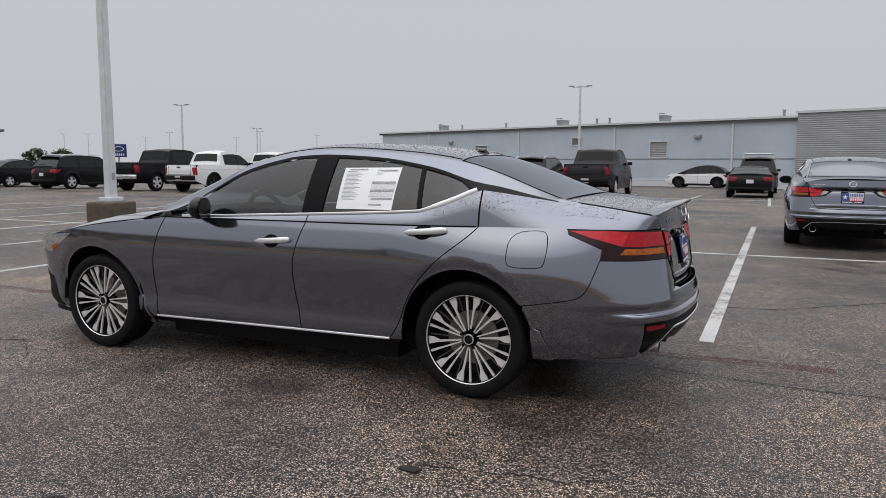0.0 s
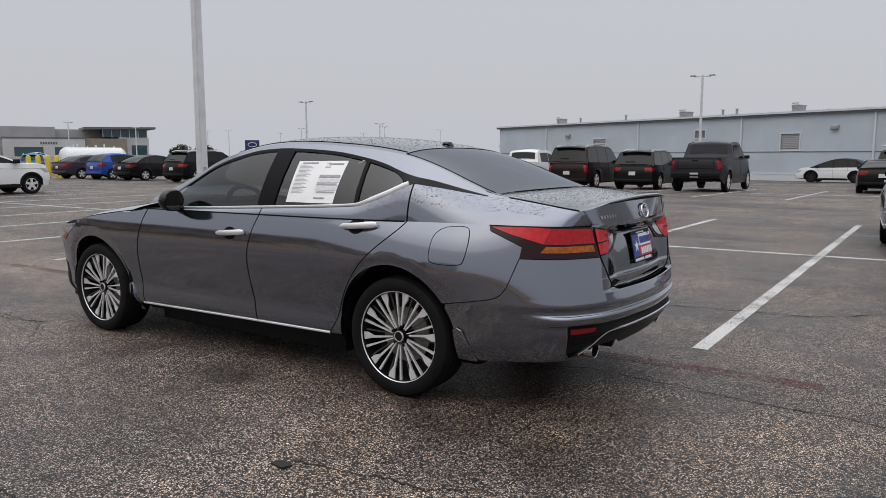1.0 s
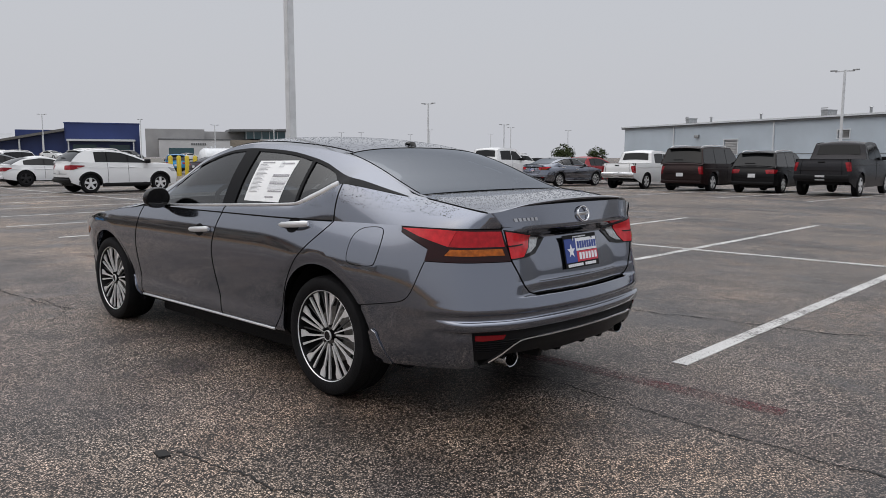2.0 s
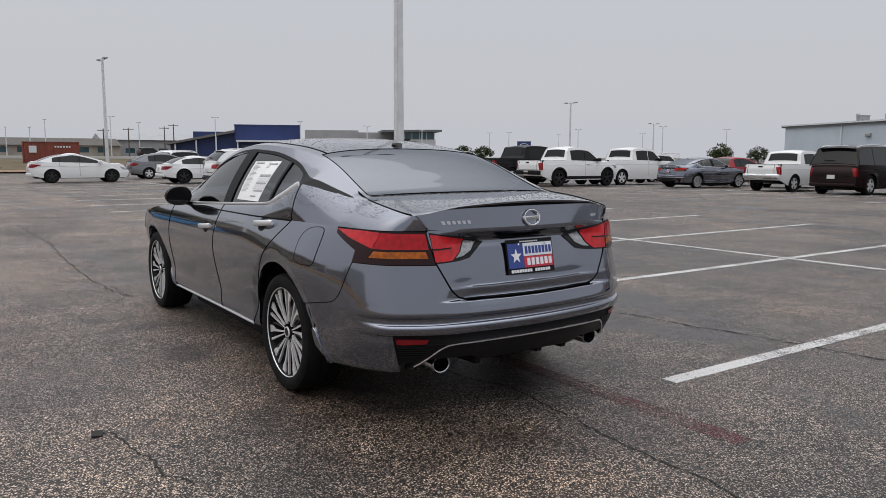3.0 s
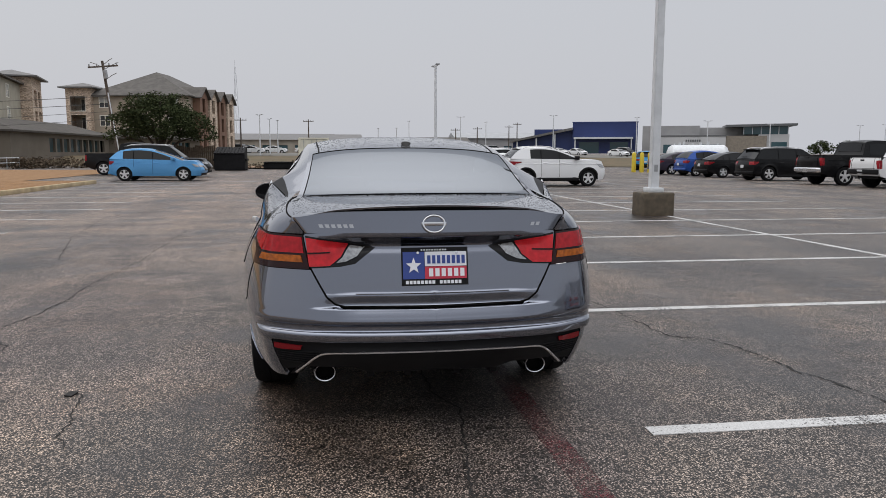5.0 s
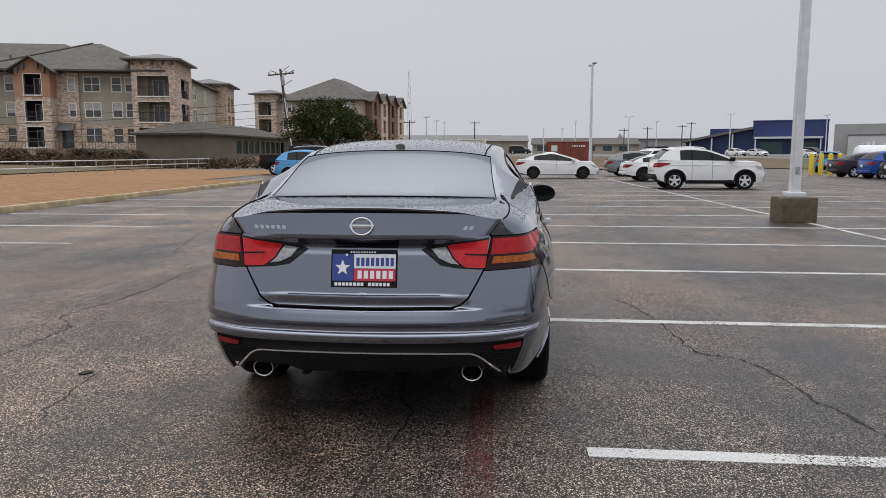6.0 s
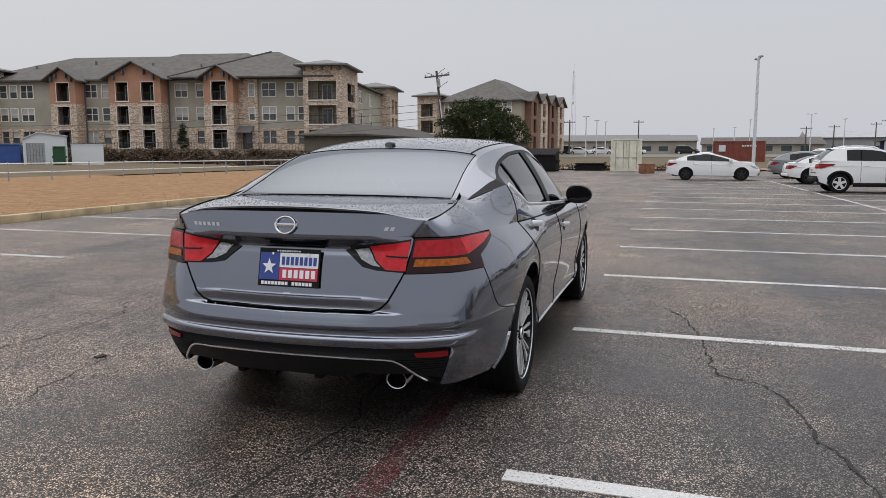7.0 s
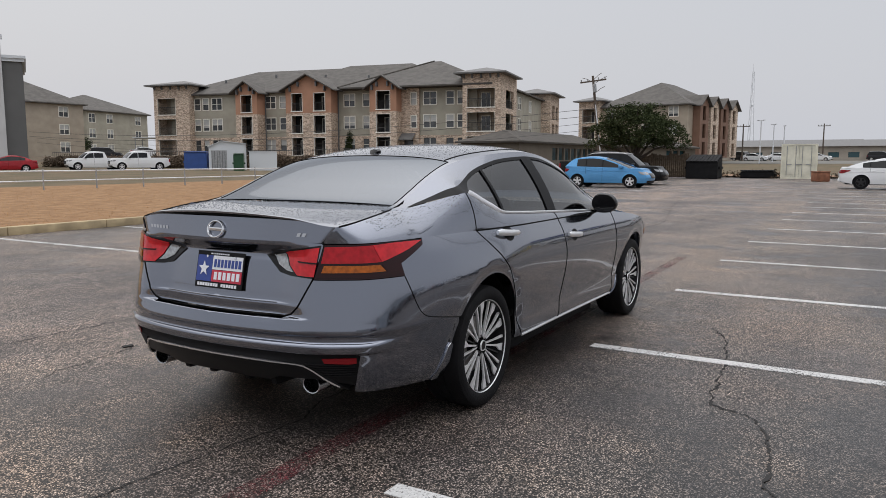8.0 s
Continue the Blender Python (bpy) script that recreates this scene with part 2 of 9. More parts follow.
def prism(bm, poly, fn, depth):
    """A plate from a 2D outline: fn maps (u, v, w) to space, w from 0 to depth."""
    a = [bm.verts.new(fn(u, v, 0)) for u, v in poly]
    b = [bm.verts.new(fn(u, v, depth)) for u, v in poly]
    n = len(poly)
    bm.faces.new(a[::-1])
    bm.faces.new(b)
    for i in range(n):
        bm.faces.new((a[i], a[(i + 1) % n], b[(i + 1) % n], b[i]))
    return bm


def lathe(bm, prof, n=40, axis="y"):
    """Turns a closed profile of (along axis, radius) points."""
    rings = []
    for k in range(n):
        c, s = math.cos(k * math.tau / n), math.sin(k * math.tau / n)
        rings.append([bm.verts.new((r * c, a, r * s) if axis == "y" else (r * c, r * s, a)) for a, r in prof])
    m = len(prof)
    for k in range(n):
        a, b = rings[k], rings[(k + 1) % n]
        for i in range(m):
            j = (i + 1) % m
            bm.faces.new((a[i], a[j], b[j], b[i]))
    return bm

# ---- ground ----
def rise(x, y):
    """Ground height: a level lot, a slight fall to the north, a bank under the housing, higher land far west."""
    z = -0.013 * min(max(0.0, y - 20), 40)
    v = -((x + 70.4) * 0.981 + (y + 85.4) * 0.195)
    z += 0.35 * sstep(-20, -60, y) + 1.55 * sstep(-12, -4, v) * sstep(-18, -36, y)
    z += 1.3 * sstep(66, 150, -x) * sstep(-36, -18, y)
    return z


def asphalt_material():
    m = bpy.data.materials.new("worn_asphalt")
    m.use_nodes = True
    nt = m.node_tree
    L, N = nt.links, nt.nodes
    b = N["Principled BSDF"]
    tc = N.new("ShaderNodeTexCoord")

    def noise_at(scale, detail=5, rough=0.6, stretch=None):
        n = N.new("ShaderNodeTexNoise")
        n.inputs["Scale"].default_value, n.inputs["Detail"].default_value, n.inputs["Roughness"].default_value = scale, detail, rough
        if stretch:
            mp = N.new("ShaderNodeMapping")
            mp.inputs["Scale"].default_value = stretch
            L.new(tc.outputs["Object"], mp.inputs[0])
            L.new(mp.outputs[0], n.inputs["Vector"])
        else:
            L.new(tc.outputs["Object"], n.inputs["Vector"])
        return n.outputs["Fac"]

    def ramp(src, stops):
        r = N.new("ShaderNodeValToRGB")
        e = r.color_ramp.elements
        while len(e) < len(stops):
            e.new(0.5)
        for el, (p, c) in zip(e, stops):
            el.position, el.color = p, (*c, 1) if len(c) == 3 else c
        L.new(src, r.inputs[0])
        return r.outputs[0]

    def mix(kind, fac, a, c):
        x = N.new("ShaderNodeMix")
        x.data_type, x.blend_type = "RGBA", kind
        if isinstance(fac, float):
            x.inputs[0].default_value = fac
        else:
            L.new(fac, x.inputs[0])
        for sock, val in ((6, a), (7, c)):
            if isinstance(val, tuple):
                x.inputs[sock].default_value = (*val, 1)
            else:
                L.new(val, x.inputs[sock])
        return x.outputs[2]

    v = N.new("ShaderNodeTexVoronoi")
    v.inputs["Scale"].default_value = 138
    L.new(tc.outputs["Object"], v.inputs["Vector"])
    sep = N.new("ShaderNodeSeparateColor")
    L.new(v.outputs["Color"], sep.inputs[0])
    stone = ramp(sep.outputs[0], [(0.0, (0.012, 0.0115, 0.011)), (0.40, (0.036, 0.034, 0.0325)), (0.52, (0.240, 0.222, 0.205)), (0.80, (0.39, 0.365, 0.342)), (1.0, (0.62, 0.592, 0.564))])
    edge = ramp(v.outputs["Distance"], [(0.0, (1, 1, 1)), (0.34, (1, 1, 1)), (0.58, (0.14, 0.135, 0.13))])
    col = mix("MULTIPLY", 1.0, stone, edge)
    col = mix("MULTIPLY", 1.0, col, ramp(noise_at(900, 2), [(0.3, (0.55, 0.55, 0.55)), (0.7, (1.35, 1.32, 1.28))]))
    col = mix("MULTIPLY", 1.0, col, ramp(noise_at(34, 4, 0.7), [(0.30, (0.58, 0.58, 0.59)), (0.5, (1.0, 1.0, 1.0)), (0.70, (1.42, 1.40, 1.37))]))
    col = mix("MULTIPLY", 1.0, col, ramp(noise_at(7, 5, 0.7), [(0.30, (0.70, 0.70, 0.715)), (0.5, (1.0, 1.0, 1.0)), (0.70, (1.24, 1.22, 1.19))]))
    big = noise_at(0.35, 6, 0.62)
    col = mix("MULTIPLY", 1.0, col, ramp(big, [(0.28, (0.55, 0.54, 0.56)), (0.48, (1.0, 0.97, 0.94)), (0.68, (1.38, 1.28, 1.17))]))
    col = mix("MULTIPLY", 1.0, col, ramp(noise_at(1.15, 8, 0.68), [(0.34, (0.60, 0.60, 0.63)), (0.46, (0.95, 0.94, 0.93)), (0.58, (1.08, 1.04, 1.0)), (0.70, (1.34, 1.24, 1.12))]))
    streak = noise_at(1.0, 5, 0.6, (0.12, 0.5, 1))
    col = mix("MULTIPLY", 1.0, col, ramp(streak, [(0.34, (0.48, 0.48, 0.51)), (0.50, (1, 1, 1)), (0.7, (1.18, 1.14, 1.07))]))
    smear = noise_at(1.0, 6, 0.65, (0.75, 0.16, 1))
    col = mix("MULTIPLY", 1.0, col, ramp(smear, [(0.32, (0.55, 0.55, 0.58)), (0.46, (0.98, 0.98, 0.98)), (0.56, (1.03, 1.02, 1.0)), (0.70, (1.20, 1.16, 1.11))]))
    damp = ramp(noise_at(0.55, 7, 0.66), [(0.52, (0, 0, 0)), (0.64, (1, 1, 1))])
    col = mix("MULTIPLY", damp, col, (0.36, 0.36, 0.385))
    wander = noise_at(1.6, 6, 0.62)

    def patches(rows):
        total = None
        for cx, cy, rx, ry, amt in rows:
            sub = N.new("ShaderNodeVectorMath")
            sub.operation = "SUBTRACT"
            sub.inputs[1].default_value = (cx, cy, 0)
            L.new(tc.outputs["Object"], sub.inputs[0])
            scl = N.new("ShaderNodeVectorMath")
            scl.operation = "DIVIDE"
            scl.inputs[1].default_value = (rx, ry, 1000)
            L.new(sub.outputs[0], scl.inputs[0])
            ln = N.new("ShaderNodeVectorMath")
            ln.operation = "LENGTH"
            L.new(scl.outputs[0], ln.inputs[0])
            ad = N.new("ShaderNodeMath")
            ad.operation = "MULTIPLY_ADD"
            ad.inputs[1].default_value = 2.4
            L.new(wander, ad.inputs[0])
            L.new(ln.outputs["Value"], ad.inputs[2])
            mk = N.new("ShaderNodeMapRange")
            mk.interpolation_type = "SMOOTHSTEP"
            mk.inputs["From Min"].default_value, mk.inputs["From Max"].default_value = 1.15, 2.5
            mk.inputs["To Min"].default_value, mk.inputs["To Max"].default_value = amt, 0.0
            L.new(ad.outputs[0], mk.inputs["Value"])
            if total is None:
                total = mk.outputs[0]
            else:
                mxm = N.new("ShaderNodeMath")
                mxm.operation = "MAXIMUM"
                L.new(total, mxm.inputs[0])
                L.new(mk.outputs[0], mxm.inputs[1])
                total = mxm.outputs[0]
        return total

    # damp patches; the tail and right sill rows also paint the sedan's ground shade
    wet_shade = patches(((-1.08, -1.17, 0.42, 0.26, 0.85), (-1.0, -1.9, 0.7, 0.5, 0.45), (0.7, -0.5, 1.5, 0.8, 0.75), (0.65, 2.3, 0.9, 0.55, 0.9), (1.2, -1.3, 1.4, 0.65, 0.8), (0.85, -1.6, 0.9, 0.45, 0.6), (-0.62, 1.62, 0.8, 0.50, 1.0), (0.08, 2.05, 0.60, 0.42, 1.0), (-0.3, 2.7, 1.2, 0.5, 0.6), (-1.2, 0.8, 1.2, 0.5, 0.8), (-0.7, 2.75, 1.8, 0.75, 0.95), (1.3, 2.9, 1.5, 0.9, 0.7), (-6.0, 6.0, 9.0, 4.0, 0.5), (0.9, 4.8, 1.8, 0.5, 0.6), (2.6, 1.9, 0.8, 0.5, 0.5), (-10.4, 5.7, 2.6, 1.5, 1.0), (-5.0, 3.0, 3.4, 0.5, 0.7), (-6.2, -0.8, 2.4, 0.5, 0.5), (-14, 2.0, 6, 0.7, 0.6), (5.0, 7.0, 5.0, 1.4, 0.6)))
    pale = patches(((-25.0, -4.0, 34.0, 6.0, 1.0), (-2.2, -2.9, 4.0, 1.6, 1.0), (1.6, 0.6, 0.9, 0.5, 0.5)))
    col = mix("MULTIPLY", pale, col, (1.55, 1.46, 1.42))
    col = mix("MULTIPLY", wet_shade, col, (0.33, 0.335, 0.36))
    tan = ramp(noise_at(0.8, 4), [(0.48, (0, 0, 0)), (0.70, (0.9, 0.9, 0.9))])
    col = mix("MULTIPLY", tan, col, (1.15, 1.06, 0.98))
    col = mix("MULTIPLY", 1.0, col, (1.14, 1.10, 1.11))
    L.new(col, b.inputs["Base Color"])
    mr = N.new("ShaderNodeMapRange")
    mr.inputs["To Min"].default_value, mr.inputs["To Max"].default_value = 0.55, 0.30
    b.inputs["Specular IOR Level"].default_value = 0.42
    both = N.new("ShaderNodeMath")
    both.operation = "MAXIMUM"
    L.new(damp, both.inputs[0])
    L.new(wet_shade, both.inputs[1])
    L.new(both.outputs[0], mr.inputs["Value"])
    L.new(mr.outputs[0], b.inputs["Roughness"])
    bp = N.new("ShaderNodeBump")
    bp.inputs["Strength"].default_value, bp.inputs["Distance"].default_value, bp.invert = 0.4, 0.006, True
    L.new(v.outputs["Distance"], bp.inputs["Height"])
    L.new(bp.outputs[0], b.inputs["Normal"])
    return m


def worn_paint(name, color, wear=0.5, under=(0.12, 0.11, 0.105), grain=0.2, hold=1.0):
    m = mat(name, color, 0.6)
    nt = m.node_tree
    b = nt.nodes["Principled BSDF"]
    tc = nt.nodes.new("ShaderNodeTexCoord")
    n, n2 = nt.nodes.new("ShaderNodeTexNoise"), nt.nodes.new("ShaderNodeTexNoise")
    n.inputs["Scale"].default_value, n.inputs["Detail"].default_value = 90, 5
    n2.inputs["Scale"].default_value, n2.inputs["Detail"].default_value = 2.2, 4
    for q in (n, n2):
        nt.links.new(tc.outputs["Object"], q.inputs["Vector"])
    ad = nt.nodes.new("ShaderNodeMath")
    ad.operation = "MULTIPLY_ADD"
    ad.inputs[1].default_value = 0.6
    nt.links.new(n2.outputs["Fac"], ad.inputs[0])
    nt.links.new(n.outputs["Fac"], ad.inputs[2])
    r = nt.nodes.new("ShaderNodeValToRGB")
    r.color_ramp.elements[0].position, r.color_ramp.elements[1].position = 0.55 + wear * 0.25, 0.75 + wear * 0.25
    nt.links.new(ad.outputs[0], r.inputs[0])
    mx = nt.nodes.new("ShaderNodeMix")
    mx.data_type = "RGBA"
    mx.inputs[6].default_value, mx.inputs[7].default_value = (*color, 1), (*under, 1)
    nt.links.new(r.outputs[0], mx.inputs[0])
    v = nt.nodes.new("ShaderNodeTexVoronoi")
    v.inputs["Scale"].default_value = 150
    nt.links.new(tc.outputs["Object"], v.inputs["Vector"])
    sp = nt.nodes.new("ShaderNodeSeparateColor")
    nt.links.new(v.outputs["Color"], sp.inputs[0])
    tone = nt.nodes.new("ShaderNodeMapRange")
    tone.inputs["To Min"].default_value, tone.inputs["To Max"].default_value = 1 - grain, 1 + grain * 0.35
    nt.links.new(sp.outputs[0], tone.inputs["Value"])
    # where the film has worn off, the asphalt below shows
    left = nt.nodes.new("ShaderNodeMapRange")
    left.inputs["To Min"].default_value, left.inputs["To Max"].default_value = hold, 0.08
    nt.links.new(r.outputs[0], left.inputs["Value"])
    nt.links.new(left.outputs[0], b.inputs["Alpha"])
    ml = nt.nodes.new("ShaderNodeVectorMath")
    ml.operation = "SCALE"
    nt.links.new(mx.outputs[2], ml.inputs[0])
    nt.links.new(tone.outputs[0], ml.inputs["Scale"])
    nt.links.new(ml.outputs[0], b.inputs["Base Color"])
    return m


ASPHALT = asphalt_material()
LINE_PAINT = worn_paint("worn_white_line_paint", (0.52, 0.52, 0.515), 1.12)
RED_PAINT = worn_paint("faded_red_paint", (0.175, 0.030, 0.040), 0.42, (0.14, 0.05, 0.05), 0.85, 0.72)
CRACK_TAR = mat("open_crack", (0.012, 0.011, 0.011), 0.8)
GRASS_DRY = mat("dry_winter_grass", (0.185, 0.094, 0.036), 0.95, 0, 3.5, 0, 0.9, 24, color2=(0.290, 0.168, 0.078))
GRASS_MIX = mat("rough_grass", (0.070, 0.062, 0.030), 0.95, 0, 0.5, 0, 0.8, 20, color2=(0.135, 0.092, 0.05))
SOIL = mat("red_brown_soil", (0.21, 0.115, 0.065), 0.95, 0, 0.7, 0, 0.6, 10, color2=(0.28, 0.19, 0.12))
CONCRETE = mat("weathered_concrete", (0.33, 0.30, 0.26), 0.85, 0, 4, 0.25, 0.4, 60)
KERB = mat("tan_kerb_concrete", (0.40, 0.315, 0.19), 0.85, 0, 3, 0.22, 0.4, 50)
ROAD = mat("far_road", (0.14, 0.135, 0.12), 0.85, 0, 0.3, 0.15)


def sheet(name, xs, ys, dz, material, keep=lambda x, y: True):
    bm = bmesh.new()
    g = [[bm.verts.new((x, y, rise(x, y) + dz)) for y in ys] for x in xs]
    for i in range(len(xs) - 1):
        for j in range(len(ys) - 1):
            if keep((xs[i] + xs[i + 1]) / 2, (ys[j] + ys[j + 1]) / 2):
                bm.faces.new((g[i][j], g[i + 1][j], g[i + 1][j + 1], g[i][j + 1]))
    bmesh.ops.delete(bm, geom=[v for v in bm.verts if not v.link_faces], context="VERTS")
    return part(name, bm, material)


far = [-1500, -900, -500, -300, -220, -180]
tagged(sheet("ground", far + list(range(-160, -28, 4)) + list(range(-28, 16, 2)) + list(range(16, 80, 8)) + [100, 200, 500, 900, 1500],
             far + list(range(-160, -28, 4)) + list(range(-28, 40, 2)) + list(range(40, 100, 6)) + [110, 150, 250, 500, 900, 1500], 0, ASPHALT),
       "worn grey asphalt car park with damp patches and painted shade under the sedan", "ground", kind="structure")
tagged(sheet("grass", list(range(-30, 61, 3)), [-30, -27, -24, -21, -18, -15, -12, -10.9], 0.13, GRASS_DRY), "dry orange-brown winter lawn behind the kerb", "grass", kind="structure")
tagged(sheet("grass", list(range(-57, -29, 3)), [-30, -27, -24, -21, -18, -15], 0.02, GRASS_DRY), "dry orange-brown winter lawn beside the lot", "grass", kind="structure")
tagged(sheet("grass", list(range(-170, 61, 5)), list(range(-160, -29, 5)) + [-30], 0.08, GRASS_MIX), "rough green-brown grass on the bank", "grass", kind="structure")
tagged(sheet("grass", list(range(-170, -66, 4)), list(range(-28, 61, 4)), 0.07, GRASS_MIX), "rough roadside grass verge", "grass", kind="structure")
tagged(sheet("soil", list(range(-68, -58, 2)), list(range(-14, 21, 2)), 0.12, SOIL), "bare red-brown soil at the edge of the lot", "soil", kind="structure")
tagged(sheet("road", list(range(-140, -110, 5)), list(range(-160, 201, 20)), 0.12, ROAD), "far grey service road", "road", kind="structure")
tagged(sheet("soil", list(range(-160, -39, 4)), list(range(-160, -33, 4)), 0.14, mat("dark_hedge_bank", (0.10, 0.075, 0.05), 0.95, 0, 0.6, 0.35, 0.8, 15), keep=lambda x, y: -13 < -((x + 70.4) * 0.981 + (y + 85.4) * 0.195) < -3 and y < -34), "brown brushy bank below the housing", "soil", kind="structure")


def paint_line(x0, y0, x1, y1, w=0.105, material=None, name="parking_line", dz=0.004):
    d = Vector((x1 - x0, y1 - y0, 0)).normalized()
    n = Vector((-d.y, d.x, 0)) * w / 2
    bm = bmesh.new()
    cnt = max(1, int(math.hypot(x1 - x0, y1 - y0) / 2))
    prev = None
    for i in range(cnt + 1):
        x, y = lerp(x0, x1, i / cnt), lerp(y0, y1, i / cnt)
        z = rise(x, y)
        ring = [bm.verts.new((x + s * n.x, y + s * n.y, z + h)) for s, h in ((-1, 0.0), (-1, dz), (1, dz), (1, 0.0))]
        if prev:
            for k in range(3):
                bm.faces.new((prev[k], prev[k + 1], ring[k + 1], ring[k]))
        prev = ring
    return tagged(part(name, bm, material or LINE_PAINT, angle=20), "worn white painted parking line", "line", kind="structure")


for k in range(-14, 5):
    paint_line(1.10 + 2.685 * k + (0.035 if k == 0 else 0), 1.045 if k == 0 else 0.985, 1.26 + 2.685 * k, 12.15)
paint_line(-36.5, 6.35, 11.0, 6.95, 0.10, dz=0.007)
for k in range(0, 12):
    paint_line(-3.62 - 2.63 * k, -10.55, -3.62 - 2.63 * k, -5.9)
for k in range(-16, 8):
    x = -1.35 + 2.9 * k
    paint_line(x, 20.6, x, 31.4)
paint_line(-46, 26.0, 20, 26.0, 0.1, dz=0.007)
tagged(paint_line(-7.0, 0.47, 1.95, 0.56, 0.125, RED_PAINT, "fire_lane_line", 0.003), "faded red painted fire-lane line", kind="structure")


def crack(pts, w=0.012, seed=0):
    """A wandering open crack, a few millimetres wide, along a line."""
    rnd = random.Random(seed)
    pts = dense([(x, y, 0) for x, y in pts], 0.028)
    bm, prev, off = bmesh.new(), None, 0.0
    for i, p in enumerate(pts):
        q, o = pts[min(i + 1, len(pts) - 1)], pts[max(i - 1, 0)]
        d = (Vector(q) - Vector(o)).normalized()
        n = Vector((-d.y, d.x, 0))
        off = off * 0.8 + rnd.uniform(-0.012, 0.012)
        ww = w * rnd.uniform(0.10, 0.60) * (0.8 + 0.2 * math.sin(i * 0.37 + seed)) * (0.3 if i in (0, len(pts) - 1) else 1)
        c = Vector(p) + n * off
        z = rise(c.x, c.y) + 0.0035
        ring = [bm.verts.new((c.x - n.x * ww, c.y - n.y * ww, z)), bm.verts.new((c.x + n.x * ww, c.y + n.y * ww, z))]
        if prev:
            bm.faces.new((prev[0], prev[1], ring[1], ring[0]))
        prev = ring
    return tagged(part("asphalt_crack", bm, CRACK_TAR), "dark open crack in the asphalt", "crack", kind="structure")


for n, (w, pts) in enumerate((
        (0.013, [(0.12, -1.94), (0.17, -1.87), (0.44, -1.84), (0.62, -1.78), (0.79, -1.77), (0.95, -1.70)]),
        (0.016, [(-0.4, 0.1), (0.37, 0.06), (0.67, 0.18), (0.85, 0.15), (1.35, 0.12), (1.88, 0.07), (2.39, 0.03), (3.2, 0.1), (5, 0.0)]),
        (0.020, [(-13, -1.2), (-10.3, -1.15), (-8.5, -1.08), (-7.0, -1.16), (-4.6, -1.16), (-3.85, -1.1), (-3.4, -1.0)]),
        (0.018, [(3.0, -2.8), (0.6, -2.77), (0.03, -2.73), (-0.77, -2.73), (-1.0, -2.72), (-1.3, -2.98), (-1.4, -3.02), (-2.1, -2.93), (-2.65, -2.9), (-3.78, -2.94), (-4.3, -2.9), (-5.4, -2.87), (-9, -3.0)]),
        (0.022, [(-2.6, 1.65), (-2.37, 1.76), (-1.64, 1.92), (-1.18, 1.95), (-0.97, 1.98), (-0.8, 1.96), (-0.62, 1.98), (-0.48, 2.22), (-0.06, 2.35), (0.36, 2.38), (0.44, 2.44), (0.9, 2.5), (1.6, 2.6), (2.6, 3.4), (4.5, 4.2)]),
        (0.009, [(-3.12, -1.48), (-3.1, -1.3), (-3.42, -1.08), (-4.2, -1.05)]),
        (0.008, [(-3.4, 0.2), (-3.63, 1.5), (-3.5, 3.0), (-2.8, 4.6), (-2.9, 6.5)]),
        (0.014, [(-6.9, -4.0), (-6.9, -1.6), (-5.6, -0.9)]),
        (0.018, [(-16, -4.0), (-12, -5.2), (-8, -4.6), (-5.4, -3.9), (-5.3, -2.9)]),
        (0.02, [(-30, -2.5), (-24, -3.2), (-18, -2.2), (-13, -1.2)]),
        (0.015, [(4.2, 8.2), (1.8, 7.6), (-0.5, 8.4), (-3.5, 8.1)]),
        (0.02, [(-12, 14.5), (-4, 15.5), (3, 14.6), (10, 15.8)]))):
    crack(pts, w, n)

# small broken chip beside a crack
bm = bmesh.new()
prism(bm, [(-0.045, -0.02), (0.03, -0.03), (0.05, 0.015), (-0.02, 0.03)], lambda u, v, w: Vector((0.145 + u, -1.925 + v, 0.001 + w)), 0.008)
tagged(part("asphalt_chip", bm, CRACK_TAR), "loose dark chip of asphalt on the ground", "debris")

# kerb between lot and lawn
prev = None
for i in range(30):
    x0, x1 = 30 - 2.0 * i, 30 - 2.0 * (i + 1)
    bm = bmesh.new()
    y = -10.75
    box(bm, x1 + 0.004, x0 - 0.004, y - 0.16, y, rise(x0, y) - 0.05, rise(x0, y) + 0.155, 0.02)
    if prev is None:
        kerb = tagged(part("kerb", bm, KERB), "tan concrete kerb along the lawn", "kerb", kind="structure")
        prev = kerb
    else:
        part("kerb_stone", bm, KERB, kerb)

# ---- the grey sedan: rear axle over the origin, nose towards -x ----
PLAN = [(-3.79, 0.0), (-3.77, 0.3), (-3.69, 0.58), (-3.5, 0.78), (-3.2, 0.878), (-2.825, 0.915), (-2.1, 0.912), (-1.2, 0.912), (-0.4, 0.92), (0.0, 0.925), (0.35, 0.912), (0.62, 0.872), (0.80, 0.824), (0.90, 0.772), (0.958, 0.702), (1.036, 0.56), (1.087, 0.32), (1.11, 0.0)]


def outline():
    """The plan outline as (arc length, x, y), with 0 where x = 0."""
    idx = list(range(len(PLAN)))
    fx, fy = Spl(list(zip(idx, [p[0] for p in PLAN]))), Spl(list(zip(idx, [p[1] for p in PLAN])))
    fx.m[0] = fx.m[-1] = 0.0
    pts = [(fx(i / 60), fy(i / 60)) for i in range(60 * (len(PLAN) - 1) + 1)]
    acc = [0.0]
    for a, b in zip(pts, pts[1:]):
        acc.append(acc[-1] + math.dist(a, b))
    xs, ys = [p[0] for p in pts], [p[1] for p in pts]
    zero = acc[60 * 9]
    return np.array(acc) - zero, np.array(xs), np.array(ys)


ARC, ARC_X, ARC_Y = outline()
S_REAR, S_FRONT = float(ARC[-1]), float(ARC[0])


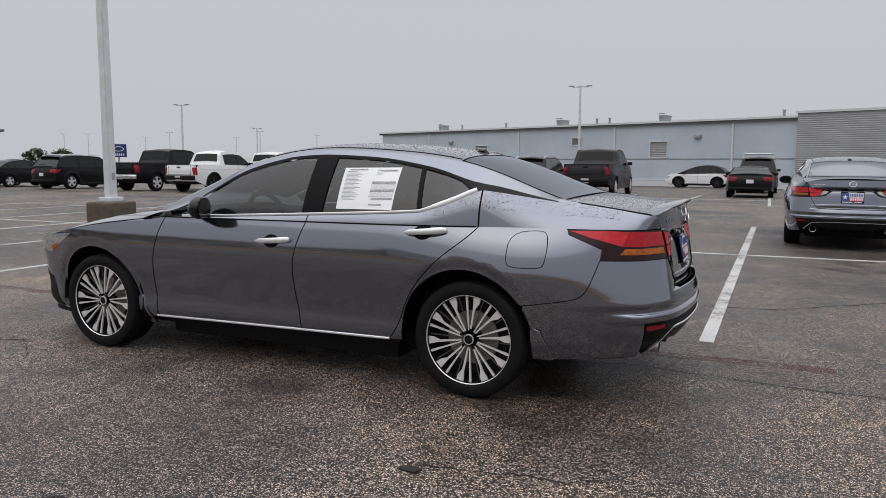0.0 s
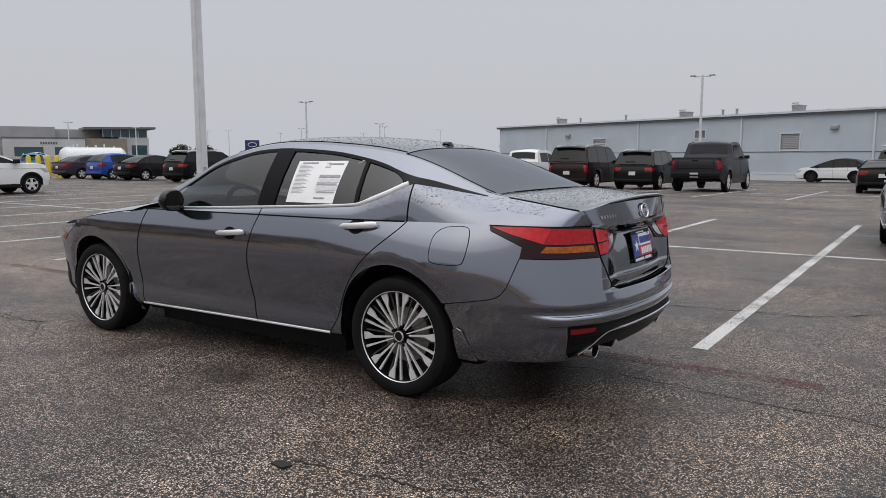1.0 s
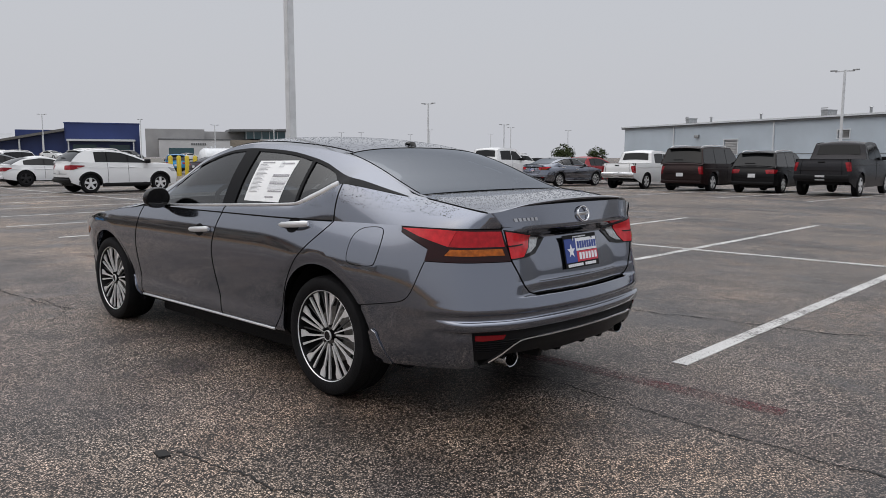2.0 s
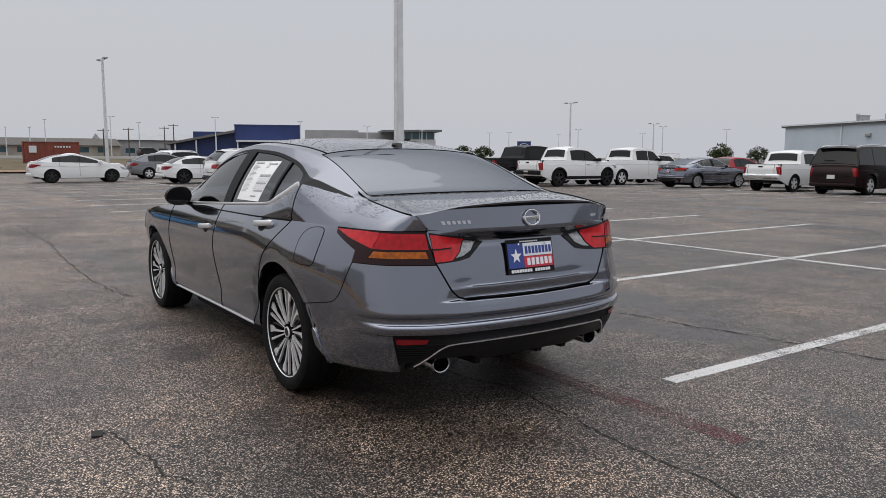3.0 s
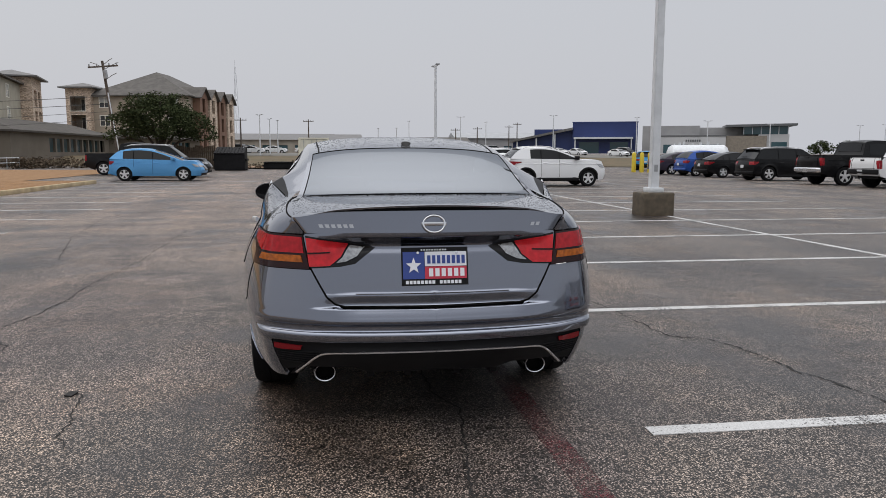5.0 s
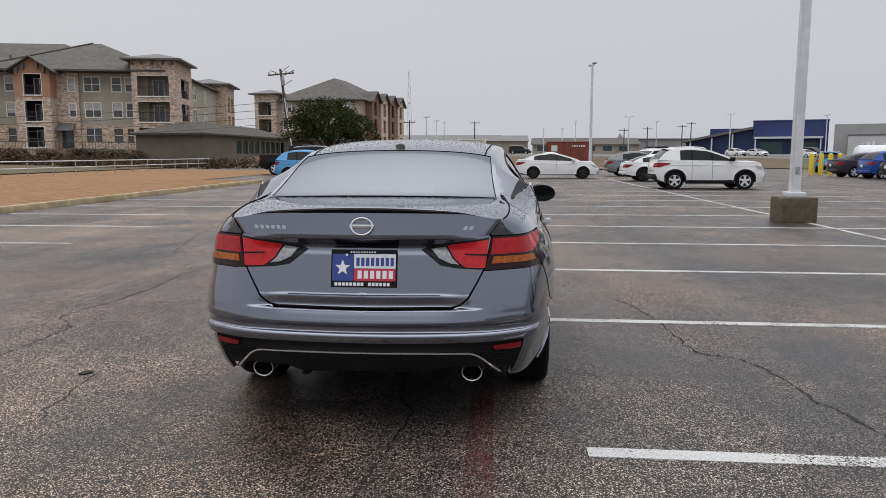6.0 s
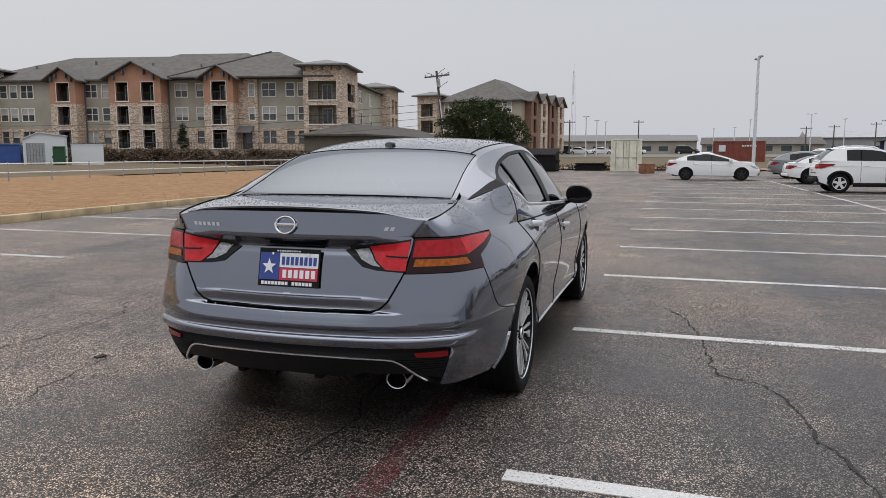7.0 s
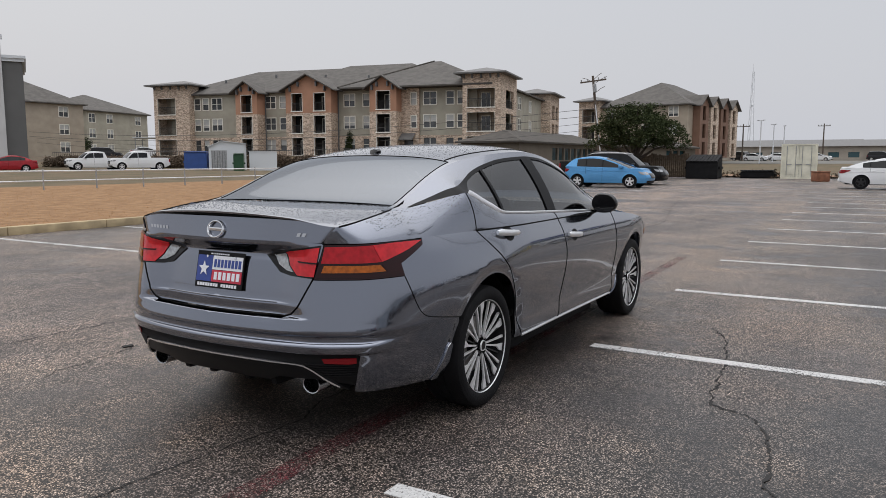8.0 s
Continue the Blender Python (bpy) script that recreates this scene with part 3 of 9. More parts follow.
def at_x(x):
    return float(np.interp(x, ARC_X, ARC))


def at_y(y):
    """Arc length on the tail where the half width is y."""
    k = len(ARC) * 11 // 17
    return float(np.interp(-y, -ARC_Y[k:], ARC[k:]))


def at_yf(y):
    k = len(ARC) * 4 // 17
    return float(np.interp(y, ARC_Y[:k], ARC[:k]))


DOOR = Spl([(0.18, 0.12), (0.25, 0.085), (0.285, 0.06), (0.32, 0.045), (0.36, 0.044), (0.42, 0.046), (0.50, 0.033), (0.60, 0.015), (0.68, 0.004), (0.76, 0.0), (0.84, 0.008), (0.90, 0.023), (0.955, 0.045), (1.05, 0.08)])
QUARTER = Spl([(0.18, 0.14), (0.26, 0.085), (0.33, 0.05), (0.42, 0.031), (0.52, 0.016), (0.62, 0.005), (0.70, 0.0), (0.77, 0.007), (0.83, 0.025), (0.89, 0.053), (0.94, 0.085), (0.955, 0.095), (1.05, 0.17)])
CORNER = Mono([(0.18, 0.25), (0.28, 0.115), (0.33, 0.082), (0.40, 0.055), (0.48, 0.032), (0.545, 0.018), (0.572, 0.007), (0.58, 0.004), (0.62, 0.009), (0.70, 0.025), (0.80, 0.047), (0.88, 0.062), (0.94, 0.072), (0.955, 0.075), (1.05, 0.11)])
CORNER_RIDGE = Mono([(0.18, 0.25), (0.28, 0.115), (0.33, 0.080), (0.40, 0.048), (0.44, 0.034), (0.484, 0.026), (0.492, 0.007), (0.524, 0.001), (0.530, 0.004), (0.540, 0.017), (0.558, 0.018), (0.575, 0.007), (0.581, 0.005), (0.62, 0.011), (0.70, 0.027), (0.80, 0.048), (0.88, 0.062), (0.94, 0.072), (0.955, 0.075), (1.05, 0.11)])
TAIL = Mono([(0.18, 0.25), (0.28, 0.15), (0.33, 0.09), (0.40, 0.035), (0.43, 0.018), (0.445, 0.012), (0.455, 0.030), (0.483, 0.030), (0.490, 0.012), (0.50, 0.006), (0.524, 0.002), (0.530, 0.006), (0.540, 0.023), (0.558, 0.024), (0.574, 0.009), (0.580, 0.008), (0.60, 0.015), (0.626, 0.027), (0.6345, 0.032), (0.6385, 0.070), (0.65, 0.077), (0.684, 0.074), (0.692, 0.075), (0.699, 0.084), (0.74, 0.092), (0.80, 0.105), (0.86, 0.121), (0.896, 0.134), (0.925, 0.108), (0.944, 0.087), (0.96, 0.086), (1.0, 0.096), (1.05, 0.088), (1.08, 0.088)])
W1A, W1B = at_x(0.35), at_y(0.72)
W2A, W2B = at_y(0.58), at_y(0.33)
WRA, WRB = at_x(0.70), at_x(0.90)
HUBS = ((0.0, 0.335), (-2.825, 0.335))


def wrap(s, z, side=-1):
    """The body's outer skin at arc length s and height z."""
    s = min(s, S_REAR)
    x, y = float(np.interp(s, ARC, ARC_X)), float(np.interp(s, ARC, ARC_Y))
    h = 0.02
    e = s + h if s + h <= S_REAR else 2 * S_REAR - s - h
    tx = float(np.interp(e, ARC, ARC_X) - np.interp(s - h, ARC, ARC_X))
    ty = float(np.interp(e, ARC, ARC_Y) * (1 if s + h <= S_REAR else -1) - np.interp(s - h, ARC, ARC_Y))
    ln = math.hypot(tx, ty) or 1
    nx, ny = -ty / ln, tx / ln
    q = sstep(at_x(-0.55), at_x(0.35), s)
    d = lerp(DOOR(z), QUARTER(z), q)
    w1 = sstep(W1A, W1B, s)
    if w1 > 0:
        w2 = sstep(W2A, W2B, s)
        side_d = lerp(CORNER(z), CORNER_RIDGE(z), sstep(WRA, WRB, s))
        d = lerp(d, lerp(side_d, TAIL(z), w2), w1)
    for hx, hz in HUBS:
        r = math.hypot(x - hx, z - hz)
        if r < 0.47 and s < W1B:
            d += 0.012 * (1 - sstep(0.405, 0.455, r))
    return (x - nx * d, side * (y - ny * d), z)


# belt line, roof rail and roof crown along x
BELT_Z = Spl([(-2.6, 0.945), (-2.1, 0.955), (-1.04, 0.995), (-0.32, 1.026), (-0.24, 1.040), (-0.09, 1.088), (0.06, 1.142), (0.14, 1.135), (0.3, 1.108), (0.48, 1.078), (0.6, 1.068)])
BELT_Y = Spl([(-2.6, 0.80), (-2.1, 0.828), (-1.04, 0.838), (-0.3, 0.828), (0.06, 0.782), (0.3, 0.72), (0.48, 0.672), (0.6, 0.65)])
RAIL_Z = Spl([(-2.62, 0.96), (-2.35, 1.005), (-2.12, 1.085), (-1.9, 1.175), (-1.65, 1.285), (-1.35, 1.358), (-1.09, 1.382), (-0.85, 1.378), (-0.62, 1.362), (-0.375, 1.338), (-0.15, 1.302), (0.0, 1.262), (0.15, 1.210), (0.3, 1.150), (0.47, 1.090), (0.6, 1.075)])
RAIL_Y = Spl([(-2.62, 0.76), (-2.35, 0.735), (-2.12, 0.70), (-1.9, 0.672), (-1.65, 0.645), (-1.35, 0.625), (-1.09, 0.615), (-0.62, 0.60), (-0.15, 0.578), (0.15, 0.588), (0.3, 0.60), (0.47, 0.618), (0.6, 0.64)])
CROWN_Z = Spl([(-2.62, 0.985), (-2.4, 1.055), (-2.12, 1.175), (-1.85, 1.295), (-1.6, 1.378), (-1.4, 1.412), (-1.15, 1.432), (-0.85, 1.432), (-0.55, 1.412), (-0.3, 1.378), (-0.12, 1.338), (0.0, 1.300), (0.2, 1.218), (0.36, 1.146), (0.47, 1.100), (0.55, 1.088)])


def cabin(x, z, side=-1):
    """Side of the cabin between belt and roof rail."""
    zb, zr = BELT_Z(x), RAIL_Z(x)
    t = (z - zb) / max(zr - zb, 0.02)
    y = lerp(BELT_Y(x), RAIL_Y(x), t) + 0.022 * 4 * t * (1 - t) * min(1, max(zr - zb, 0) / 0.3)
    return (x, side * y, z)


def roof(x, v):
    """Roof and screens: v from -1 to 1 across."""
    yr, zr, zc = RAIL_Y(x), RAIL_Z(x), CROWN_Z(x)
    a = abs(v)
    return (x, v * yr, zc - (zc - zr) * (0.55 * a ** 2 + 0.45 * a ** 5))


GAP_Y = Spl([(0.45, 0.615), (0.6, 0.648), (0.75, 0.655), (0.88, 0.645), (0.97, 0.615), (1.02, 0.59)])
EDGE_X = Spl([(0.0, 0.998), (0.3, 0.988), (0.5, 0.962), (0.6, 0.934), (0.66, 0.905)])


def deck(u, v):
    """Boot lid top: u from the screen to the rear lip, v across."""
    a = abs(v)
    y = v * lerp(GAP_Y(0.45 + 0.5 * u), GAP_Y(0.45 + 0.5 * u), 1)
    x = lerp(0.44 + 0.03 * (1 - a * a), EDGE_X(abs(y)), u)
    z = lerp(1.092, 1.050, max(u, 0) ** 1.5) - lerp(0.004, 0.028, u) * a ** 2.2 + 0.014 * sstep(0.86, 1.0, u) * (1 - sstep(0.72, 0.95, a))
    return (x, y, z)


def shoulder(x, t, side=-1):
    """From the body side's crease up to the belt, the C-pillar or the boot lid's edge."""
    s = at_x(x)
    a = Vector(wrap(s, 0.953, side))
    if x < 0.5:
        b = Vector((x, side * BELT_Y(x), BELT_Z(x)))
    else:
        g = deck(min(1.0, (x - 0.44) / 0.497), 1.0)
        b = Vector((g[0], side * (g[1] + 0.004), g[2]))
        k = sstep(0.5, 0.6, x)
        b = Vector((x, side * BELT_Y(x), BELT_Z(x))).lerp(b, k)
    p = a.lerp(b, t)
    bulge = 0.22 * (b - a).length * 4 * t * (1 - t) * 0.35
    return (p.x, p.y + side * bulge * 0.7, p.z + bulge * 0.7)


S_LID0, S_LID1 = at_x(0.80), at_y(0.600)


def lid_corner(s, t, side=-1):
    """The shoulder's end, from the tail lamp's top up to the boot lid's corner."""
    k = (s - S_LID0) / (S_LID1 - S_LID0)
    a = Vector(wrap(s, 0.953, side))
    g = deck(lerp(0.36 / 0.497, 1.0, min(max(k * 1.25, -0.02), 1)), 1.0)
    b = Vector((g[0], side * (g[1] + 0.004 * (1 - k)), g[2]))
    p = a.lerp(b, t)
    bulge = 0.077 * (b - a).length * 4 * t * (1 - t)
    return (p.x + bulge * 0.5 * max(k, 0), p.y + side * bulge * 0.7, p.z + bulge * 0.7)


def arch(hub_x, r, a0, a1, n=20):
    return [(at_x(hub_x + r * math.cos(radians(a))), 0.335 + r * math.sin(radians(a))) for a in frange(a0, a1, n)]


def wheel(parent, x, y, side, spin):
    hub = part("wheel", lathe(bmesh.new(), [(-0.11, 0.05), (-0.11, 0.235), (0.085, 0.248), (0.10, 0.254), (0.105, 0.250), (0.07, 0.240), (0.03, 0.232), (0.0, 0.22), (-0.02, 0.05)], 48), ALLOY_DARK, parent, "black multi-spoke alloy wheel with machined faces")
    hub.matrix_basis = pose(x, y, 0.335, 0, spin, 0) @ (pose(0, 0, 0) if side > 0 else pose(0, 0, 0, 0, 0, 180))
    part("tyre", lathe(bmesh.new(), [(-0.112, 0.236), (-0.118, 0.26), (-0.12, 0.30), (-0.112, 0.322), (-0.09, 0.333), (-0.03, 0.335), (-0.028, 0.330), (-0.022, 0.330), (-0.02, 0.335), (0.02, 0.335), (0.022, 0.330), (0.028, 0.330), (0.03, 0.335), (0.09, 0.333), (0.110, 0.324), (0.117, 0.31), (0.120, 0.29), (0.117, 0.268), (0.111, 0.257), (0.10, 0.254), (0.0, 0.245)], 56), TYRE, hub, "black low-profile tyre")
    part("rim_lip", lathe(bmesh.new(), [(0.098, 0.254), (0.107, 0.257), (0.110, 0.254), (0.107, 0.251), (0.098, 0.250)], 56), ALLOY, hub, "bright machined rim lip")
    part("brake_disc", lathe(bmesh.new(), [(0.0, 0.06), (0.0, 0.155), (0.02, 0.155), (0.02, 0.06)], 36), mat_disc(), hub)
    for k in range(10):
        m = Matrix.Rotation(k * math.tau / 10, 4, "Y")
        m2 = Matrix.Rotation(k * math.tau / 10 + 0.20, 4, "Y")
        m3 = Matrix.Rotation(k * math.tau / 10 + 0.42, 4, "Y")

        def face(mm, depth):
            return lambda u, v, w: mm @ Vector((v, depth - 0.016 * (1 - min(1, u / 0.2)) - 0.03 * w, u))
        bm = prism(bmesh.new(), [(0.050, -0.004), (0.12, -0.008), (0.178, -0.013), (0.214, -0.034), (0.252, -0.040), (0.252, 0.006), (0.232, 0.004), (0.19, 0.000), (0.12, 0.002), (0.050, 0.004)], face(m, 0.094), 0.3)
        part("spoke_blade", bm, ALLOY, hub)
        bm = prism(bmesh.new(), [(0.050, -0.003), (0.15, -0.0055), (0.252, -0.010), (0.252, 0.005), (0.15, 0.003), (0.050, 0.003)], face(m2, 0.094), 0.4)
        part("spoke_bar", bm, ALLOY, hub)
        bm = prism(bmesh.new(), [(0.06, -0.002), (0.25, -0.0035), (0.25, 0.0035), (0.06, 0.002)], face(m3, 0.078), 0.4)
        part("spoke_rib", bm, ALLOY_GREY, hub)
    part("centre_cap", lathe(bmesh.new(), [(0.06, 0.0005), (0.094, 0.0005), (0.094, 0.024), (0.088, 0.028), (0.06, 0.030)], 24), BLACK_GLOSS, hub)
    part("cap_ring", lathe(bmesh.new(), [(0.090, 0.0255), (0.096, 0.026), (0.096, 0.029), (0.088, 0.031)], 24), ALLOY, hub)
    for k in range(5):
        nuts = bmesh.new()
        a = k * math.tau / 5 + 0.3
        tube(nuts, [(0.055 * math.cos(a), 0.05, 0.055 * math.sin(a)), (0.055 * math.cos(a), 0.083, 0.055 * math.sin(a))], 0.009, 6)
        part("wheel_nut", nuts, ALLOY_DARK, hub)
    return hub


def mat_disc():
    m = bpy.data.materials.get("brake_steel")
    return m or mat("brake_steel", (0.22, 0.21, 0.20), 0.45, 0.8, 20, 0.3)


def bars(parent, name, fn, rows, material, off=0.003, label=""):
    """Plain bars on a surface, one part each: rows of (u0, u1, v0, v1)."""
    ob = None
    for u0, u1, v0, v1 in rows:
        ob = Shell().patch([(u0, v0), (u1, v0), (u1, v1), (u0, v1)], fn, (0.08, 0.05), 0.004, off).part(name, material, parent, label)
    return ob


def letter_bars(n, u0, u1, v0, v1):
    """Plain bars the size of n letters."""
    w = (u1 - u0) / n
    return [(u0 + w * (k + 0.17), u0 + w * (k + 0.83), v0, v1) for k in range(n)]


RAIN = mat("rain_water", (0.15, 0.16, 0.18), 0.06, 0.7, spec=0.6)


def beads(parent, fn, us, vs, count, seed):
    """Rain drops standing on a panel."""
    rnd = random.Random(seed)
    v, f = [], []
    for _ in range(count):
        u, t = rnd.uniform(*us), rnd.uniform(*vs)
        p = Vector(fn(u, t))
        n = (Vector(fn(u + 0.01, t)) - p).cross(Vector(fn(u, t + 0.01)) - p).normalized()
        if n.z < 0:
            n = -n
        a = n.orthogonal().normalized()
        b = n.cross(a)
        r = min(0.0036, 0.0010 * rnd.paretovariate(2.4))
        st = rnd.uniform(0.8, 1.3)
        i = len(v)
        for rr, h in ((1.0, -0.1), (0.75, 0.42)):
            for k in range(6):
                c = k * math.tau / 6
                v.append(p + (a * math.cos(c) * st + b * math.sin(c)) * r * rr + n * h * r)
        v.append(p + n * 0.6 * r)
        for k in range(6):
            j = (k + 1) % 6
            f += [(i + k, i + j, i + 6 + j, i + 6 + k), (i + 6 + k, i + 6 + j, i + 12)]
    me = bpy.data.meshes.new("rain_water")
    me.from_pydata(v, [], f)
    me.shade_smooth()
    ob = link("rain_water", me, RAIN, parent, "standing beads of rain water")
    ob["kind"] = "stuff"
    return ob


LIFT = Spl([(-3.0, 0.0), (-1.2, 0.022), (-0.2, 0.038), (0.3, 0.055), (1.1, 0.062)])


def gauge(car):
    """Brings the body to its true track, overhang and height."""
    for ob in car.children_recursive:
        for v in ob.data.vertices:
            x, y, z = v.co
            k = LIFT(x) if z > 0.55 else 0.04
            v.co = (x - 0.03 + 0.067 * sstep(0.1, 1.0, x), y * 1.033, z + (z - 0.55) * k)


def sedan():
    car = new("sedan_car")
    tagged(car, "rain-wetted gunmetal grey four-door sedan with chrome window line, parked on asphalt", "car")
    hood = lambda x, v: (x, v * Spl([(-3.66, 0.60), (-3.3, 0.78), (-3.0, 0.835), (-2.35, 0.83)])(x), Spl([(-3.70, 0.72), (-3.5, 0.81), (-3.2, 0.885), (-2.9, 0.938), (-2.5, 0.985), (-2.35, 0.995)])(x) - Spl([(-3.7, 0.045), (-3.2, 0.062), (-2.9, 0.06), (-2.4, 0.058)])(x) * abs(v) ** 4)
    wing_z = Spl([(-3.66, 0.60), (-3.42, 0.725), (-3.3, 0.785), (-3.2, 0.812), (-2.9, 0.866), (-2.5, 0.918), (-2.35, 0.928), (-2.17, 0.953)])
    # body side panels, both sides
    for side in (-1, 1):
        W = lambda s, z, side=side: wrap(s, z, side)
        G = lambda x, z, side=side: cabin(x, z, side)
        N = lambda x, t, side=side: shoulder(x, t, side)
        X = at_x
        zs = 0.953
        front_gap = [(-2.17, zs), (-2.21, 0.85), (-2.265, 0.66), (-2.275, 0.5), (-2.275, 0.285)]
        mid_gap = [(-1.045, zs), (-1.10, 0.80), (-1.128, 0.687), (-1.122, 0.5), (-1.092, 0.30)]
        rear_gap = [(0.075, zs), (0.05, 0.925), (-0.01, 0.875), (-0.10, 0.81), (-0.20, 0.725), (-0.29, 0.63), (-0.36, 0.52), (-0.40, 0.425), (-0.44, 0.34), (-0.47, 0.305)]
        D = lambda pts: [(X(x), z) for x, z in chaikin(pts, 2, 0.25, False)]
        # front wing
        fender = D(front_gap) + [(X(-2.30), 0.272)] + arch(-2.825, 0.395, -10, 190, 26) + [(X(-3.27), 0.25), (X(-3.42), 0.50)] + [(X(x), wing_z(x)) for x in frange(-3.40, -2.2, 14)]
        sh = Shell().patch(fender, W, (0.035, 0.035))
        sh.strip(lambda x, t: Vector(W(X(x), wing_z(x))).lerp(Vector(hood(x, side * 1.0)) + Vector((0, 0, -0.004)), t), frange(-3.60, -2.18, 30), frange(0, 1, 5))
        sh.part("front_wing", PAINT, car)
        # doors
        fd = Shell().patch(D(front_gap)[::-1] + D(mid_gap) , W, (0.07, 0.03))
        fd.strip(N, frange(-2.17, -1.047, 24), frange(0, 1, 5))
        door_f = fd.part("front_door", PAINT, car)
        rd = Shell().patch(D(mid_gap)[::-1] + D(rear_gap), W, (0.06, 0.03))
        rd.strip(N, frange(-1.043, 0.070, 26), frange(0, 1, 6))
        door_r = rd.part("rear_door", PAINT, car)
        # quarter panel
        bump_gap = [(0.345, 0.560), (0.50, 0.588), (0.585, 0.604), (0.625, 0.625), (0.655, 0.668), (0.69, 0.76), (0.705, 0.80)]
        lamp_edge = [(0.705, 0.80), (0.715, 0.855), (0.60, 0.905), (0.556, 0.924), (0.550, 0.946)]
        q = D(rear_gap) + [(X(-0.44), 0.30)] + arch(0.0, 0.395, 185, 35, 24)[0:] + [(X(x), z) for x, z in bump_gap + lamp_edge[1:]] + [(X(0.545), zs), (X(0.30), zs)]
        qs = Shell().patch(q, W, (0.035, 0.03))
        qs.strip(N, frange(0.080, 0.80, 30), frange(0, 1, 8))
        qs.strip(lambda s, t, side=side: lid_corner(s, t, side), frange(S_LID0, S_LID1, 14), frange(0, 1, 8))
        qs.strip(lambda x, t: G(x, lerp(BELT_Z(x) - 0.001, RAIL_Z(x) + 0.002, t)), frange(0.455, 0.61, 8), frange(0, 1, 3))
        qs.part("rear_wing", PAINT, car)
        # sill
        Shell().patch([(X(-2.34), 0.205), (X(-0.44), 0.225), (X(-0.44), 0.298), (X(-1.1), 0.296), (X(-2.31), 0.278)], W, (0.1, 0.03), 0.01, -0.05).part("side_skirt", BLACK_PLASTIC, car, "black underside of the sill")
        bm = bmesh.new()
        tube(bm, [Vector(W(X(x), lerp(0.281, 0.303, (x + 2.29) / 1.82))) + Vector((0, side * 0.004, 0)) for x in frange(-2.29, -0.47, 24)], 0.007, 6, 0.005)
        part("sill_trim", bm, SATIN, car, "bright satin sill moulding")
        # fuel flap on one flank
        if side < 0:
            flap = [(X(x), z) for x, z in chaikin([(0.262, 0.925), (0.425, 0.945), (0.462, 0.915), (0.448, 0.775), (0.42, 0.755), (0.275, 0.755), (0.25, 0.785)], 2)]
            bm = bmesh.new()
            tube(bm, [Vector(W(s, z)) for s, z in flap], 0.0024, 5, closed=True)
            part("fuel_flap_seam", bm, SEAM, car)
            Shell().patch(flap, W, (0.05, 0.05), 0.004, 0.001).part("fuel_flap", PAINT, car)
        # seams
        for nm, g, xs in (("front", front_gap, -2.17), ("mid", mid_gap, -1.045), ("rear", rear_gap, 0.075)):
            bm = bmesh.new()
            line = [Vector(W(s, z)) for s, z in dense(D(g))] [::-1]
            line += [Vector(N(xs, t)) for t in frange(0.05, 1, 6)]
            tube(bm, line, 0.003, 6)
            part("door_seam", bm, SEAM, car)
        bm = bmesh.new()
        tube(bm, [Vector(W(X(x), z)) for x, z in dense(chaikin(bump_gap, 1, 0.25, False))], 0.0024, 6)
        part("bumper_seam", bm, SEAM, car)
        # dark tube along the waist crease in place of its dark reflection
        bm = bmesh.new()
        tube(bm, [Vector(W(X(x), 0.9535)) for x in frange(-2.2, 0.06, 40)], 0.0045, 6)
        part("waist_crease", bm, SEAM, car, "dark strip painted for the crease's shading under the windows")
        # mud flaps
        for hx, z0, z1 in ((0.0, 0.272, 0.44), (-2.825, 0.225, 0.41)):
            pf = [(hx + 0.378, z1 - 0.01), (hx + 0.40, z1), (hx + 0.43, z1 - 0.012), (hx + 0.455, z1 - 0.07), (hx + 0.495, z0), (hx + 0.39, z0)]
            flap = Shell().patch([(X(u), v) for u, v in pf], W, (0.05, 0.05), 0.012, 0.007).part("mud_flap", PAINT, car)
            if hx == 0:
                bm = bmesh.new()
                tube(bm, [Vector(W(X(u), v)) + Vector((0, side * 0.008, 0)) for u, v in pf[1:5]], 0.002, 5)
                part("flap_edge", bm, DARK_CHROME, flap)
        # wheel housing
        for hx, hz in HUBS:
            bm = bmesh.new()
            prof = [(hx + 0.402 * math.cos(radians(a)), hz + 0.402 * math.sin(radians(a))) for a in frange(-2, 182, 24)]
            o = [bm.verts.new((x, side * 0.83, z)) for x, z in prof]
            i = [bm.verts.new((x, side * 0.55, z)) for x, z in prof]
            for k in range(len(prof) - 1):
                bm.faces.new((o[k], o[k + 1], i[k + 1], i[k]))
            bm.faces.new(i)
            part("wheel_housing", bm, BLACK_PLASTIC, car)
        # cabin: frames, pillars and panes
        top = [(-2.03, 1.035), (-1.90, 1.112), (-1.65, 1.238), (-1.33, 1.318), (-1.12, 1.336), (-0.95, 1.335), (-0.62, 1.312), (-0.375, 1.272), (-0.22, 1.236), (-0.10, 1.200)]
        top_z = Spl([(-2.16, 0.975)] + top + [(-0.02, 1.158), (0.04, 1.142)])
        rail_low = Spl([(-2.5, 0.968), (-2.3, 0.975), (-2.16, 1.0)] + [(x, min(z + 0.017, RAIL_Z(x) - 0.012)) for x, z in top[:-1]] + [(-0.12, 1.222), (-0.03, 1.196), (0.04, 1.182), (0.15, 1.161), (0.30, 1.122), (0.47, 1.082), (0.55, 1.075)])
        Shell().strip(lambda x, t: G(x, lerp(top_z(x), rail_low(x), t)), frange(-2.13, 0.03, 60), frange(0, 1, 3)).part("window_frame", FRAME_BLACK, car, "gloss black window frame")
        Shell().patch([(-1.10, 0.998), (-0.955, 1.002), (-0.945, 1.336), (-1.095, 1.338)], G, (0.05, 0.05), 0.02, 0.001).part("centre_pillar", FRAME_BLACK, car, "gloss black centre pillar")
